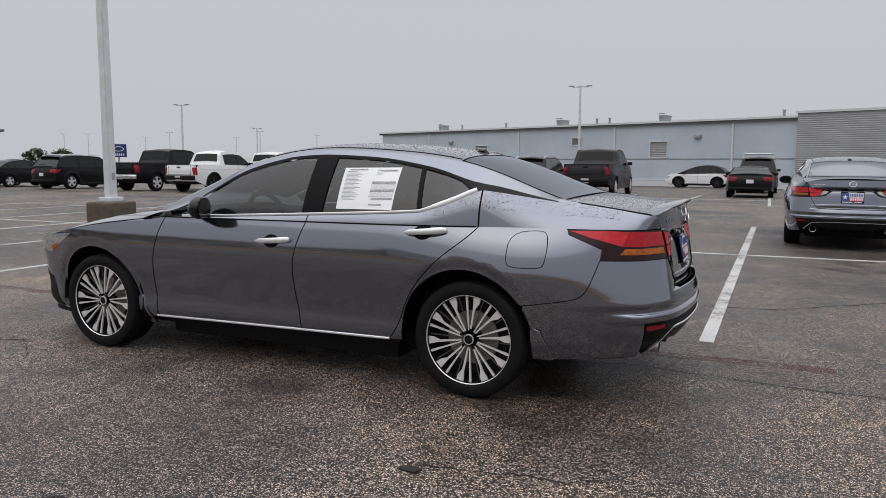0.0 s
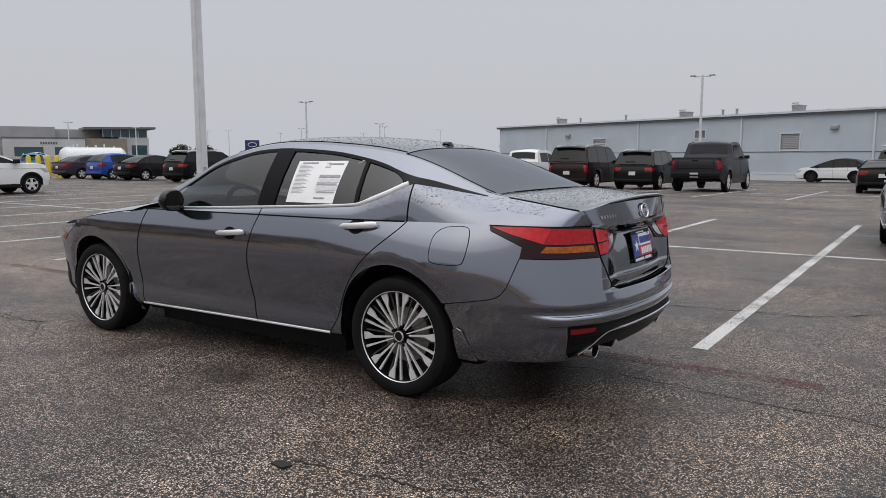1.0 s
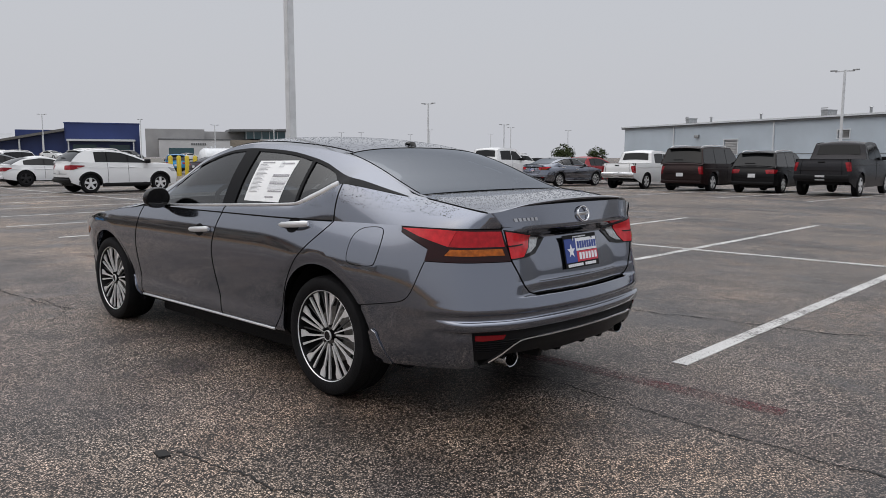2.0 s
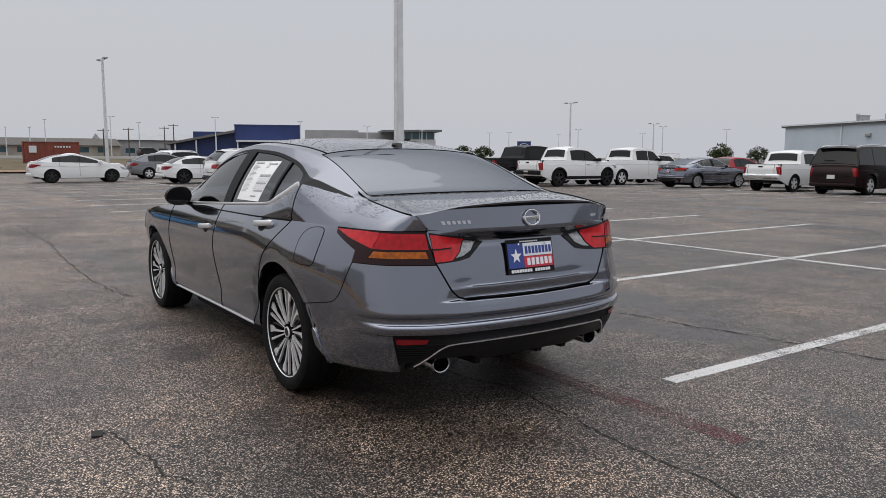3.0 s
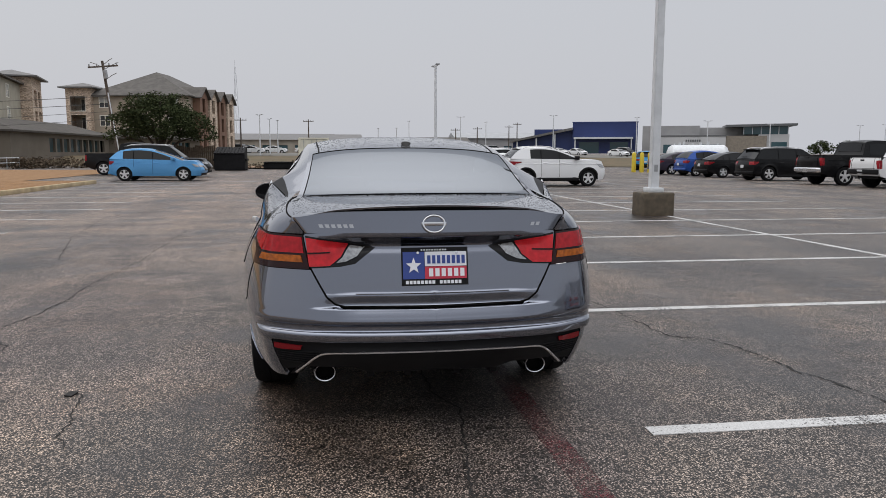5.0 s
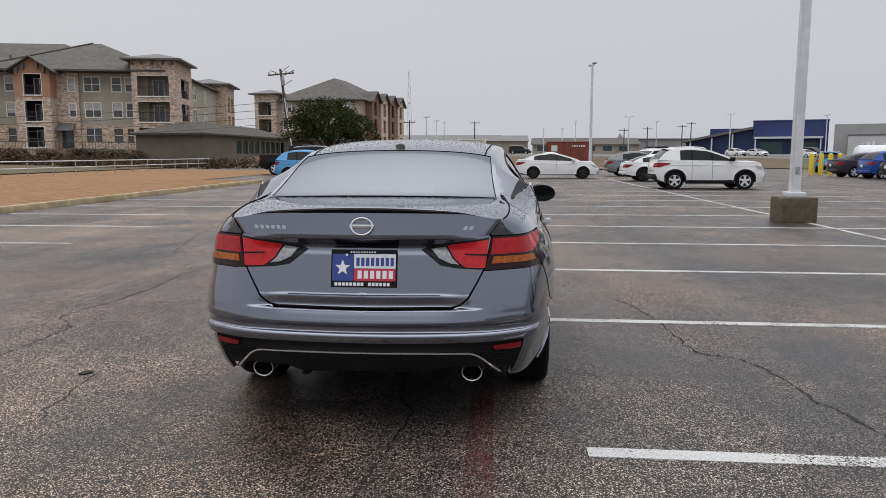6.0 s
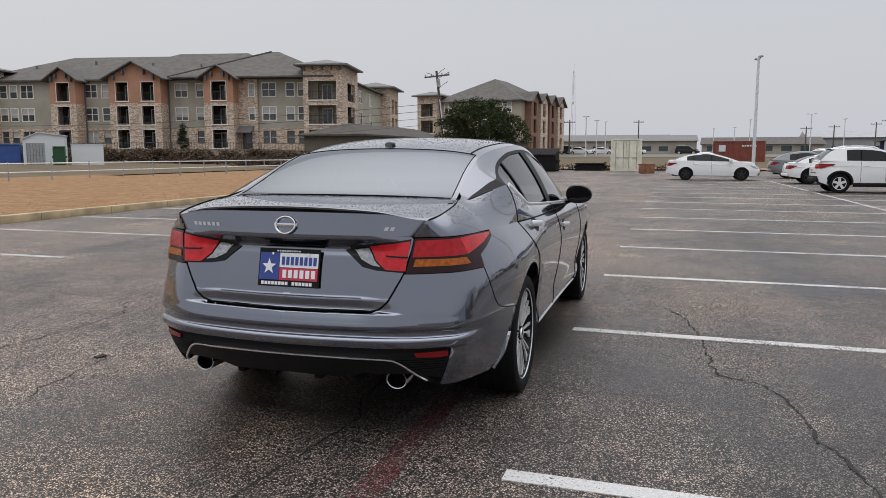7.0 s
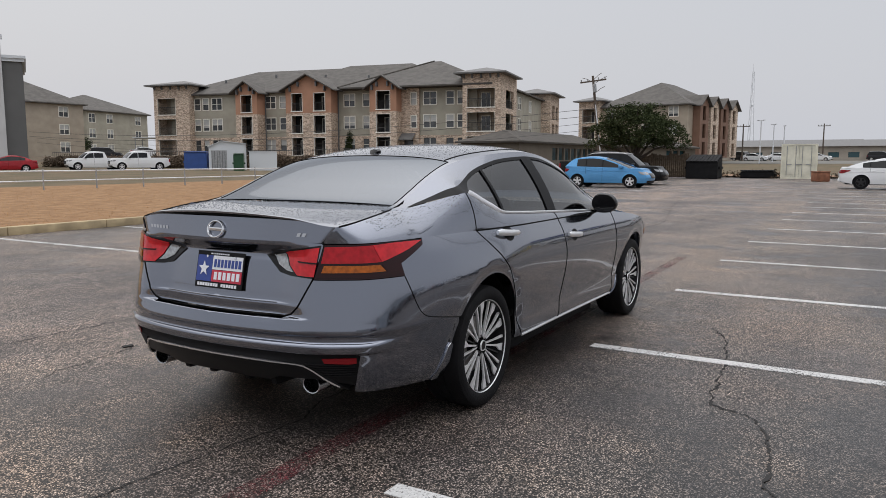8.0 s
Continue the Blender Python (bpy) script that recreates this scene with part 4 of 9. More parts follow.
        Shell().patch([(-0.315, 1.03), (-0.29, 1.035), (-0.335, 1.268), (-0.36, 1.272)], G, (0.05, 0.05), 0.015, 0.001).part("window_divider", FRAME_BLACK, car)
        Shell().strip(lambda x, t: G(x, lerp(max(BELT_Z(x), 1.0) + 0.002, rail_low(x), t)), frange(0.03, 0.46, 20), frange(0, 1, 3)).part("pillar_trim", FRAME_BLACK, car, "gloss black tapering rear pillar trim")
        # rail and rear pillar in body colour
        Shell().strip(lambda x, t: G(x, lerp(rail_low(x), RAIL_Z(x), t)), frange(-2.26, 0.52, 66), frange(0, 1, 3)).part("roof_rail", PAINT, car)
        for nm, pg in (("front_window", [(-2.05, 0.975), (-1.89, 1.105), (-1.65, 1.236), (-1.33, 1.316), (-1.10, 1.336), (-1.105, 0.99)]), ("rear_window", [(-0.955, 1.0), (-0.95, 1.335), (-0.62, 1.312), (-0.36, 1.27), (-0.315, 1.028)]), ("quarter_window", [(-0.29, 1.034), (-0.335, 1.268), (-0.22, 1.236), (-0.10, 1.200), (-0.02, 1.155), (0.0, 1.128), (-0.09, 1.095), (-0.2, 1.058)])):
            Shell().patch(pg, G, (0.06, 0.05), 0, -0.006).part(nm, GLASS_SIDE, car, "tinted side glass")
        bm = bmesh.new()
        line = [(x, BELT_Z(x) + 0.004) for x in frange(-2.06, 0.045, 60)]
        wid = [0.008 + 0.010 * sstep(-0.32, -0.15, x) for x, z in line]
        tube(bm, [Vector(G(x, z)) + Vector((0, side * 0.003, 0)) for x, z in line], wid, 8, 0.006)
        part("chrome_strip", bm, SATIN, car, "bright chrome window-line strip")
        # handles
        for x0, x1, zz, pr in ((-1.385, -1.135, 0.838, door_f), (-0.35, -0.105, 0.925, door_r)):
            bm = bmesh.new()
            pts = []
            for u in frange(0, 1, 10):
                x = lerp(x0, x1, u)
                p = Vector(W(X(x), zz - 0.008 + 0.016 * u))
                pts.append(p + Vector((0, side * (0.014 + 0.022 * math.sin(math.pi * min(1, max(0, u * 1.02)))), 0)))
            tube(bm, pts, [0.008] + [0.0155] * 3 + [0.017] * 4 + [0.0175] * 2 + [0.013], 10, 0.010)
            part("door_handle", bm, SATIN, pr, "bright chrome door handle")
            cup = Shell()
            xc = lerp(x0, x1, 0.42)
            cup.patch([(X(xc + 0.058 * math.cos(a)), zz - 0.006 + 0.040 * math.sin(a)) for a in frange(0, math.tau * 0.96, 20)], W, (0.05, 0.05), 0.001, 0.0015)
            cup.part("handle_recess", FRAME_BLACK, pr)
        # mirror
        bm = bmesh.new()
        bmesh.ops.create_uvsphere(bm, u_segments=20, v_segments=12, radius=1)
        for v in bm.verts:
            x, y, z = v.co
            x = max(x, -1) if x < 0.45 else 0.45 + 0.1 * (x - 0.45)
            k = 0.075 if z > 0 else 0.07
            v.co = (-1.80 + 0.075 * x + 0.04 * y * side * side, side * (0.945 + 0.105 * (abs(y) ** 0.8 if y > 0 else -abs(y) ** 0.8)) , 1.022 + k * z * (1 - 0.12 * y))
        mir = part("door_mirror", bm, BLACK_GLOSS, car, "dark glossy door mirror on a black base")
        bm = bmesh.new()
        bmesh.ops.create_circle(bm, cap_ends=True, segments=24, radius=1)
        for v in bm.verts:
            v.co = (-1.7605 + 0.04 * v.co.x, side * (0.945 + 0.099 * v.co.x), 1.022 + 0.067 * v.co.y)
        part("mirror_glass", bm, BLACK_GLOSS, mir)
        bm = bmesh.new()
        tube(bm, [(-1.86, side * 0.83, 0.972), (-1.85, side * 0.88, 0.972), (-1.84, side * 0.93, 0.985)], 0.018, 8, 0.045)
        part("mirror_foot", bm, BLACK_GLOSS, mir)
        # headlamp
        Shell().patch([(X(-3.30), 0.665), (X(-3.10), 0.775), (X(-3.04), 0.815), (at_yf(0.62), 0.76), (at_yf(0.55), 0.70), (at_yf(0.66), 0.66)], W, (0.05, 0.04), 0.02, 0.002).part("headlamp", CLEAR_LENS, car, "clear headlamp with amber corner")
        Shell().patch([(X(-3.28), 0.675), (X(-3.2), 0.72), (X(-3.22), 0.735), (X(-3.33), 0.69)], W, (0.05, 0.04), 0.01, 0.004).part("turn_signal", AMBER_LENS, car)
    # front end
    for side in (-1, 1):
        W = lambda s, z, side=side: wrap(s, z, side)
        Shell().patch([(at_x(-3.27), 0.25), (at_x(-3.42), 0.50), (at_x(-3.30), 0.66), (at_yf(0.66), 0.655), (at_yf(0.5), 0.70), (S_FRONT + 0.002, 0.72), (S_FRONT + 0.002, 0.22)], W, (0.06, 0.06)).part("front_bumper", PAINT, car)
    for side in (-1, 1):
        W = lambda q, z, side=side: wrap(q, z, side)
        Shell().patch([(at_x(-3.30), 0.26), (at_x(-3.40), 0.47), (at_yf(0.62), 0.54), (at_yf(0.50), 0.50), (at_yf(0.52), 0.26)], W, (0.05, 0.05), 0.01, 0.004).part("bumper_vent", BLACK_PLASTIC, car, "black corner vent in the front bumper")
        bm = bmesh.new()
        tube(bm, [Vector(W(q, 0.225)) for q in frange(S_FRONT + 0.001, at_x(-3.25), 16)], 0.012, 6, 0.022)
        part("chin_lip", bm, BLACK_PLASTIC, car)
    Shell().strip(hood, frange(-3.72, -2.42, 26), frange(-1, 1, 24)).part("bonnet", PAINT, car)
    # roof, screens, boot
    Shell().strip(roof, frange(-1.58, -0.15, 30), frange(-1, 1, 26)).part("roof", PAINT, car, "rain-beaded grey roof")
    Shell().strip(roof, frange(-2.5, -1.58, 20), frange(-0.97, 0.97, 20)).part("windscreen", GLASS_CLEAR, car, "clear windscreen")
    rear_glass = Shell().strip(lambda x, v: roof(x, v * 0.955), frange(-0.135, 0.47, 20), frange(-1, 1, 24)).part("rear_screen", GLASS_REAR, car, "dark tinted rear screen")
    for side in (-1, 1):
        Shell().strip(lambda x, v, side=side: roof(x, side * v), frange(-0.15, 0.60, 22), frange(0.96, 1.0, 2)).part("screen_pillar", PAINT, car)
        bm = bmesh.new()
        tube(bm, [Vector(roof(x, side * 0.958)) for x in frange(-0.14, 0.452, 20)], 0.0028, 6)
        part("screen_seal", bm, SEAM, rear_glass)
        bm = bmesh.new()
        tube(bm, [Vector(roof(x, side * 0.90)) + Vector((0, 0, 0.001)) for x in frange(-1.55, -0.16, 24)], 0.002, 6, 0.005)
        part("roof_ditch", bm, SEAM, car)
    bm = bmesh.new()
    tube(bm, [Vector(roof(-0.142, v)) for v in frange(-0.955, 0.955, 24)], 0.0032, 6)
    part("screen_seal", bm, SEAM, rear_glass)
    lid = Shell().strip(deck, frange(-0.05, 1, 25), frange(-1, 1, 36))
    for side in (-1, 1):
        W = lambda s, z, side=side: wrap(s, z, side)
        R = at_y
        lid.patch([(R(0.598), 0.953), (R(0.606), 0.945), (R(0.593), 0.90), (R(0.553), 0.80), (R(0.482), 0.685), (R(0.445), 0.654), (R(0.408), 0.643), (S_REAR - 0.0002, 0.641), (S_REAR - 0.0002, 0.957), (R(0.3), 0.957), (R(0.5), 0.957)], W, (0.04, 0.011), 0.02)
    lid.strip(lambda v, t: Vector(deck(1.0, v)).lerp(Vector(wrap(at_y(0.598 * abs(v)), 0.956, -1 if v < 0 else 1)), t), frange(-1, 1, 48), frange(0, 1, 6))
    boot = lid.part("boot_lid", PAINT, car, "rain-beaded grey boot lid with lip spoiler")
    # spoiler lip
    bm = bmesh.new()
    sp = [(-0.535, -0.004), (-0.50, 0.003), (-0.42, 0.010), (0, 0.013), (0.42, 0.010), (0.50, 0.003), (0.535, -0.004)]
    prev = None
    for y, h in dense(sp, 0.05):
        v = y / GAP_Y(0.95)
        p = Vector(deck(0.93, v))
        ex = Vector(deck(1.0, v))
        f = 1 - (abs(y) / 0.536) ** 5
        ring = [bm.verts.new(ex + q * f) for q in (p - ex + Vector((-0.07, 0, -0.003)), Vector((0.018, 0, h + 0.004)), Vector((0.032, 0, h - 0.001)), Vector((0.028, 0, h - 0.009)), Vector((-0.01, 0, -0.012)))]
        if prev:
            for k in range(5):
                bm.faces.new((prev[k], prev[(k + 1) % 5], ring[(k + 1) % 5], ring[k]))
        prev = ring
    part("lip_spoiler", bm, PAINT, boot)
    # tapered dark strip drawing the shade under the spoiler lip
    bm = bmesh.new()
    tube(bm, [Vector(deck(1.0, y / GAP_Y(0.95))) + Vector((0.018, 0, -0.001)) for y in frange(-0.44, 0.44, 40)], [0.0012 + 0.0052 * (1 - abs(2 * k / 40 - 1) ** 3) for k in range(41)], 6, [0.002 + 0.007 * (1 - abs(2 * k / 40 - 1) ** 3) for k in range(41)])
    part("spoiler_shadow_gap", bm, SEAM, boot)
    for side in (-1, 1):
        W = lambda s, z, side=side: wrap(s, z, side)
        R = at_y
        bm = bmesh.new()
        tube(bm, [Vector(deck(u, side * 1.0)) + Vector((0, side * 0.003, 0)) for u in frange(0.05, 0.97, 24)] + [Vector(W(R(y), z)) for y, z in dense([(0.604, 0.975), (0.610, 0.945), (0.597, 0.90), (0.557, 0.80), (0.486, 0.685), (0.449, 0.651), (0.410, 0.639), (0.3, 0.637), (0.001, 0.637)], 0.03)], 0.0038, 6)
        part("boot_seam", bm, SEAM, boot)
        # bumper cover
        bg = [(0.345, 0.560), (0.50, 0.588), (0.585, 0.604), (0.625, 0.625), (0.655, 0.668), (0.69, 0.76), (0.705, 0.80)]
        cover = arch(0.0, 0.395, 35, -8, 10)[1:] + [(at_x(0.42), 0.27), (R(0.72), 0.30), (R(0.748), 0.478), (R(0.738), 0.486), (R(0.70), 0.487), (S_REAR - 0.0002, 0.487), (S_REAR - 0.0002, 0.633), (R(0.411), 0.635), (R(0.452), 0.648), (R(0.490), 0.682), (R(0.561), 0.80), (at_x(0.705), 0.80)] + [(at_x(x), z) for x, z in bg[::-1]]
        Shell().patch(cover, W, (0.035, 0.0085), 0.02).part("rear_bumper", PAINT, car)
        Shell().patch([(R(0.742), 0.33), (R(0.742), 0.486), (S_REAR - 0.0002, 0.488), (S_REAR - 0.0002, 0.43), (R(0.48), 0.43), (R(0.60), 0.36)], W, (0.03, 0.012), 0.02, -0.004).part("bumper_grille", BLACK_PLASTIC, car, "black textured bumper insert")
        ribs = bmesh.new()
        for z in frange(0.385, 0.44, 5):
            tube(ribs, [Vector(W(R(y), z)) for y in frange(0.73, lerp(0.60, 0.52, (z - 0.385) / 0.055), 6)], 0.004, 5)
        part("grille_ribs", ribs, BLACK_PLASTIC, car)
        Shell().patch([(R(0.70), 0.31), (R(0.63), 0.37), (R(0.50), 0.432), (S_REAR - 0.0002, 0.438), (S_REAR - 0.0002, 0.345), (R(0.30), 0.335), (R(0.37), 0.365), (R(0.60), 0.365), (R(0.64), 0.325)], W, (0.04, 0.02), 0.03, -0.002).part("rear_valance", PAINT_DARK, car, "dark grey lower valance")
        bm = bmesh.new()
        tube(bm, [Vector(W(R(y), z)) for y, z in dense(chaikin([(0.665, 0.328), (0.60, 0.372), (0.53, 0.425), (0.48, 0.440), (0.3, 0.446), (0.001, 0.447)], 2, 0.25, False), 0.03)], 0.006, 6)
        part("bumper_bright_line", bm, CHROME, car, "thin bright bumper moulding")
        Shell().patch([(R(0.732), 0.472), (R(0.60), 0.469), (R(0.61), 0.449), (R(0.70), 0.444), (R(0.732), 0.448)], W, (0.04, 0.02), 0.004, 0.006).part("rear_reflector", REFLECTOR, car, "red bumper reflector")
        bm = bmesh.new()
        lathe(bm, [(-0.12, 0.043), (0.0, 0.046), (0.004, 0.044), (0.002, 0.040), (-0.12, 0.038)], 28)
        bmesh.ops.transform(bm, matrix=pose(0.952, side * 0.492, 0.330, 0, 0, -90) @ Matrix.Diagonal((1.08, 1, 0.92, 1)), verts=bm.verts)
        part("exhaust_tip", bm, DARK_CHROME, car, "chrome exhaust tip")
        bm = bmesh.new()
        lathe(bm, [(-0.05, 0.0005), (-0.05, 0.039), (-0.06, 0.039), (-0.06, 0.0005)], 20)
        bmesh.ops.transform(bm, matrix=pose(0.947, side * 0.492, 0.330, 0, 0, -90), verts=bm.verts)
        part("exhaust_core", bm, SEAM, car)
        for yy in (0.10, 0.27):
            bm = bmesh.new()
            prism(bm, [(0.80, 0.37), (0.985, 0.36), (0.965, 0.305), (0.82, 0.30)], lambda u, v, w, yy=yy: Vector((u, side * (yy + 0.03 * w), v)), 1.0)
            part("diffuser_fin", bm, BLACK_PLASTIC, car)
        # tail lamps
        lamp = Shell().patch([(at_x(0.552), 0.947), (at_x(0.558), 0.926), (at_x(0.60), 0.907), (at_x(0.715), 0.858), (at_x(0.706), 0.803), (R(0.60), 0.803), (R(0.566), 0.804), (R(0.612), 0.947), (at_x(0.7), 0.950)], W, (0.03, 0.03), 0.015, 0.004).part("tail_lamp", DARK_RED, car, "red and amber tail lamp in black housing")
        Shell().patch([(at_x(0.562), 0.942), (at_x(0.66), 0.910), (at_x(0.815), 0.870), (at_x(0.852), 0.942), (at_x(0.75), 0.945)], W, (0.03, 0.02), 0.004, 0.008).part("red_lens", RED_LENS, lamp)
        # darker copy of the red lens: this facet's missing sky reflection put into colour
        Shell().patch([(at_x(0.8165), 0.870), (at_x(0.8535), 0.942), (R(0.614), 0.938), (R(0.598), 0.870)], W, (0.03, 0.02), 0.004, 0.007).part("red_lens", RED_LENS_SHADED, lamp)
        Shell().patch([(at_x(0.80), 0.830), (at_x(0.825), 0.859), (R(0.612), 0.861), (R(0.600), 0.831)], W, (0.03, 0.02), 0.004, 0.008).part("amber_lens", AMBER_LENS, lamp)
        Shell().patch([(at_x(0.725), 0.812), (at_x(0.73), 0.852), (at_x(0.815), 0.856), (at_x(0.792), 0.826), (R(0.60), 0.824), (R(0.58), 0.810)], W, (0.03, 0.02), 0.003, 0.006).part("lower_lens", DARK_RED, lamp)
        lamp2 = Shell().patch([(R(0.596), 0.945), (R(0.558), 0.806), (R(0.43), 0.810), (R(0.365), 0.820), (R(0.275), 0.889), (R(0.33), 0.906), (R(0.45), 0.926)], W, (0.03, 0.03), 0.015, 0.005).part("boot_lamp", BLACK_GLOSS, car, "red and clear inner tail lamp")
        Shell().patch([(R(0.590), 0.936), (R(0.566), 0.813), (R(0.478), 0.815), (R(0.432), 0.852), (R(0.400), 0.913), (R(0.47), 0.922)], W, (0.03, 0.02), 0.004, 0.009).part("red_lens", RED_LENS, lamp2)
        Shell().patch([(R(0.580), 0.873), (R(0.579), 0.866), (R(0.482), 0.868), (R(0.478), 0.874)], W, (0.03, 0.02), 0.002, 0.0115).part("lens_divider", DARK_RED, lamp2)
        Shell().patch([(R(0.452), 0.826), (R(0.424), 0.850), (R(0.392), 0.906), (R(0.322), 0.893), (R(0.358), 0.852), (R(0.41), 0.830)], W, (0.03, 0.02), 0.004, 0.009).part("clear_lens", CLEAR_LENS, lamp2)
    # rear trim on the lid
    L = lambda y, z: wrap(at_y(abs(y)), z, -1 if y < 0 else 1)
    LF = lambda y, z: tuple(Vector(deck(1.0, y / 0.60)).lerp(Vector(L(0.598 * y / 0.60, 0.956)), (deck(1.0, y / 0.60)[2] - z) / (deck(1.0, y / 0.60)[2] - 0.956)))
    F = lambda y, z: (lerp(1.018, 0.984, (z - 0.725) / 0.155), y + 0.003, z)
    plate = bars(car, "number_plate", F, [(-0.148, 0.153, 0.724, 0.887)], BLACK_PLASTIC, 0.012, "dealer plate: blue field with white star, white and red bands")
    bars(plate, "plate_field", F, [(-0.142, -0.045, 0.752, 0.868)], PLATE_BLUE, 0.015)
    bars(plate, "plate_band", F, [(-0.043, 0.146, 0.806, 0.868)], PLATE_WHITE, 0.015)
    bars(plate, "plate_band", F, [(-0.043, 0.146, 0.752, 0.804)], PLATE_RED, 0.015)
    star = [((0.036 if k % 2 == 0 else 0.015) * math.sin(k * math.pi / 5) - 0.094, (0.036 if k % 2 == 0 else 0.015) * math.cos(k * math.pi / 5) + 0.808) for k in range(10)]
    Shell().patch(star, F, (0.2, 0.2), 0, 0.018).part("plate_star", PLATE_WHITE, plate)
    bars(plate, "plate_bar", F, letter_bars(8, -0.036, 0.142, 0.817, 0.852), PLATE_BLUE, 0.0175)
    bars(plate, "plate_bar", F, letter_bars(6, -0.030, 0.140, 0.762, 0.796), PLATE_WHITE, 0.0175)
    bars(plate, "plate_bar", F, [(-0.13 + 0.017 * k, -0.13 + 0.017 * k + 0.0125, 0.731, 0.745) for k in list(range(8)) + list(range(9, 15))], PLATE_WHITE, 0.015)
    bars(plate, "plate_bar", F, [(-0.06 + 0.012 * k, -0.06 + 0.012 * k + 0.007, 0.873, 0.879) for k in range(10)], PLATE_WHITE, 0.015)
    for yy in (-0.075, 0.10):
        bm = bmesh.new()
        tube(bm, [Vector(F(yy, 0.864)), Vector(F(yy, 0.864)) + Vector((0.022, 0, 0.004))], 0.006, 8)
        part("plate_screw", bm, CHROME, plate)
    for yy, z0 in ((0.0, 0.995),):
        bm = bmesh.new()
        tube(bm, [Vector((1.024 - 0.25 * (z - 0.995), 0.048 * math.cos(a), z)) for a in [k * math.tau / 32 for k in range(32)] for z in [0.995 + 0.036 * math.sin(a)]], 0.005, 8, 0.005, closed=True, up=(1, 0, 0))
        box(bm, 1.012, 1.024, -0.056, 0.056, 0.987, 1.003, 0.002)
        part("emblem", bm, CHROME, boot, "round chrome emblem with cross bar")
    bars(boot, "badge_bar", LF, letter_bars(6, -0.515, -0.355, 0.979, 0.994), DARK_CHROME, 0.003)
    bars(boot, "badge_bar", LF, letter_bars(2, 0.455, 0.505, 0.979, 0.994), DARK_CHROME, 0.003)
    bm = bmesh.new()
    tube(bm, [Vector(L(y, 0.693)) + Vector((0.0, 0, 0)) for y in frange(-0.36, 0.36, 31)], 0.0022, 6, 0.0035)
    part("lid_bright_edge", bm, PAINT, boot, "bright crease along the lower boot lid")
    bm = bmesh.new()
    tube(bm, [(-0.275, 0, 1.368), (-0.245, 0, 1.376), (-0.215, 0, 1.372), (-0.19, 0, 1.352)], [0.004, 0.012, 0.013, 0.006], 8, [0.012, 0.030, 0.030, 0.014])
    part("antenna_fin", bm, BLACK_GLOSS, car)
    # floor pan and cabin fittings
    bm = bmesh.new()
    box(bm, -3.4, 0.38, -0.60, 0.60, 0.17, 0.5, 0.03)
    box(bm, -2.3, -0.5, -0.70, 0.70, 0.14, 0.36, 0.02)
    box(bm, 0.39, 0.88, -0.42, 0.42, 0.335, 0.6, 0.03)
    part("underbody", bm, BLACK_PLASTIC, car)
    bm = bmesh.new()
    box(bm, -2.45, -1.9, -0.76, 0.76, 0.5, 0.94, 0.03)
    part("dashboard", bm, INTERIOR, car)
    bm = bmesh.new()
    box(bm, -0.05, 0.46, -0.62, 0.62, 0.6, 1.04, 0.03)
    part("parcel_shelf", bm, INTERIOR, car)
    for y in (-0.37, 0.37):
        bm = bmesh.new()
        box(bm, -1.45, -0.98, y - 0.25, y + 0.25, 0.42, 0.58, 0.05)
        box(bm, -0.08, 0.08, y - 0.24, y + 0.24, 0, 0.56, 0.05, pose(-0.98, 0, 0.54, 0, 16, 0))
        box(bm, -0.05, 0.05, y - 0.13, y + 0.13, 0.6, 0.76, 0.04, pose(-0.98, 0, 0.54, 0, 14, 0))
        part("front_seat", bm, INTERIOR, car)
    bm = bmesh.new()
    box(bm, -0.55, -0.02, -0.66, 0.66, 0.42, 0.56, 0.05)
    box(bm, -0.09, 0.09, -0.64, 0.64, 0, 0.55, 0.05, pose(-0.05, 0, 0.52, 0, 22, 0))
    for y in (-0.38, 0.38):
        box(bm, -0.05, 0.05, y - 0.13, y + 0.13, 0.56, 0.70, 0.04, pose(-0.05, 0, 0.52, 0, 20, 0))
    part("rear_bench", bm, INTERIOR, car)
    bm = bmesh.new()
    st = [Matrix.Translation((-1.70, -0.37, 0.93)) @ Matrix.Rotation(radians(-25), 4, "Y") @ Vector((0, 0.185 * math.cos(a), 0.185 * math.sin(a))) for a in [k * math.tau / 28 for k in range(28)]]
    tube(bm, st, 0.017, 8, closed=True, up=(1, 0, 0))
    box(bm, -0.03, 0.01, -0.17, 0.17, -0.03, 0.03, 0.01, Matrix.Translation((-1.70, -0.37, 0.93)) @ Matrix.Rotation(radians(-25), 4, "Y"))
    part("steering_wheel", bm, INTERIOR, car)
    bm = bmesh.new()
    box(bm, -1.63, -1.60, -0.12, 0.12, 1.255, 1.32, 0.01)
    part("interior_mirror", bm, INTERIOR, car)
    # window sticker
    C = lambda x, z: cabin(x, z, -1)
    T = lambda u, v: C(lerp(-0.865, -0.485, u) - 0.010 * (v - 0.5), lerp(1.035, 1.275, v))
    sh = Shell().patch([(0, 0), (1, 0), (1, 1), (0, 1)], T, (0.2, 0.2), 0.001, -0.004)
    sticker = sh.part("window_sticker", WHITE_PAPER, car, "white printed price sheet in the rear window")
    rows = [(0.06, 0.06 + 0.3 * (0.6 + 0.4 * ((k * 7) % 5) / 4), 0.90 - 0.032 * k, 0.909 - 0.032 * k) for k in range(22)]
    rows += [(0.60, 0.70, 0.84, 0.90), (0.60, 0.66, 0.93, 0.97)]
    bars(sticker, "print_line", T, rows, GREY_PRINT, -0.0015)
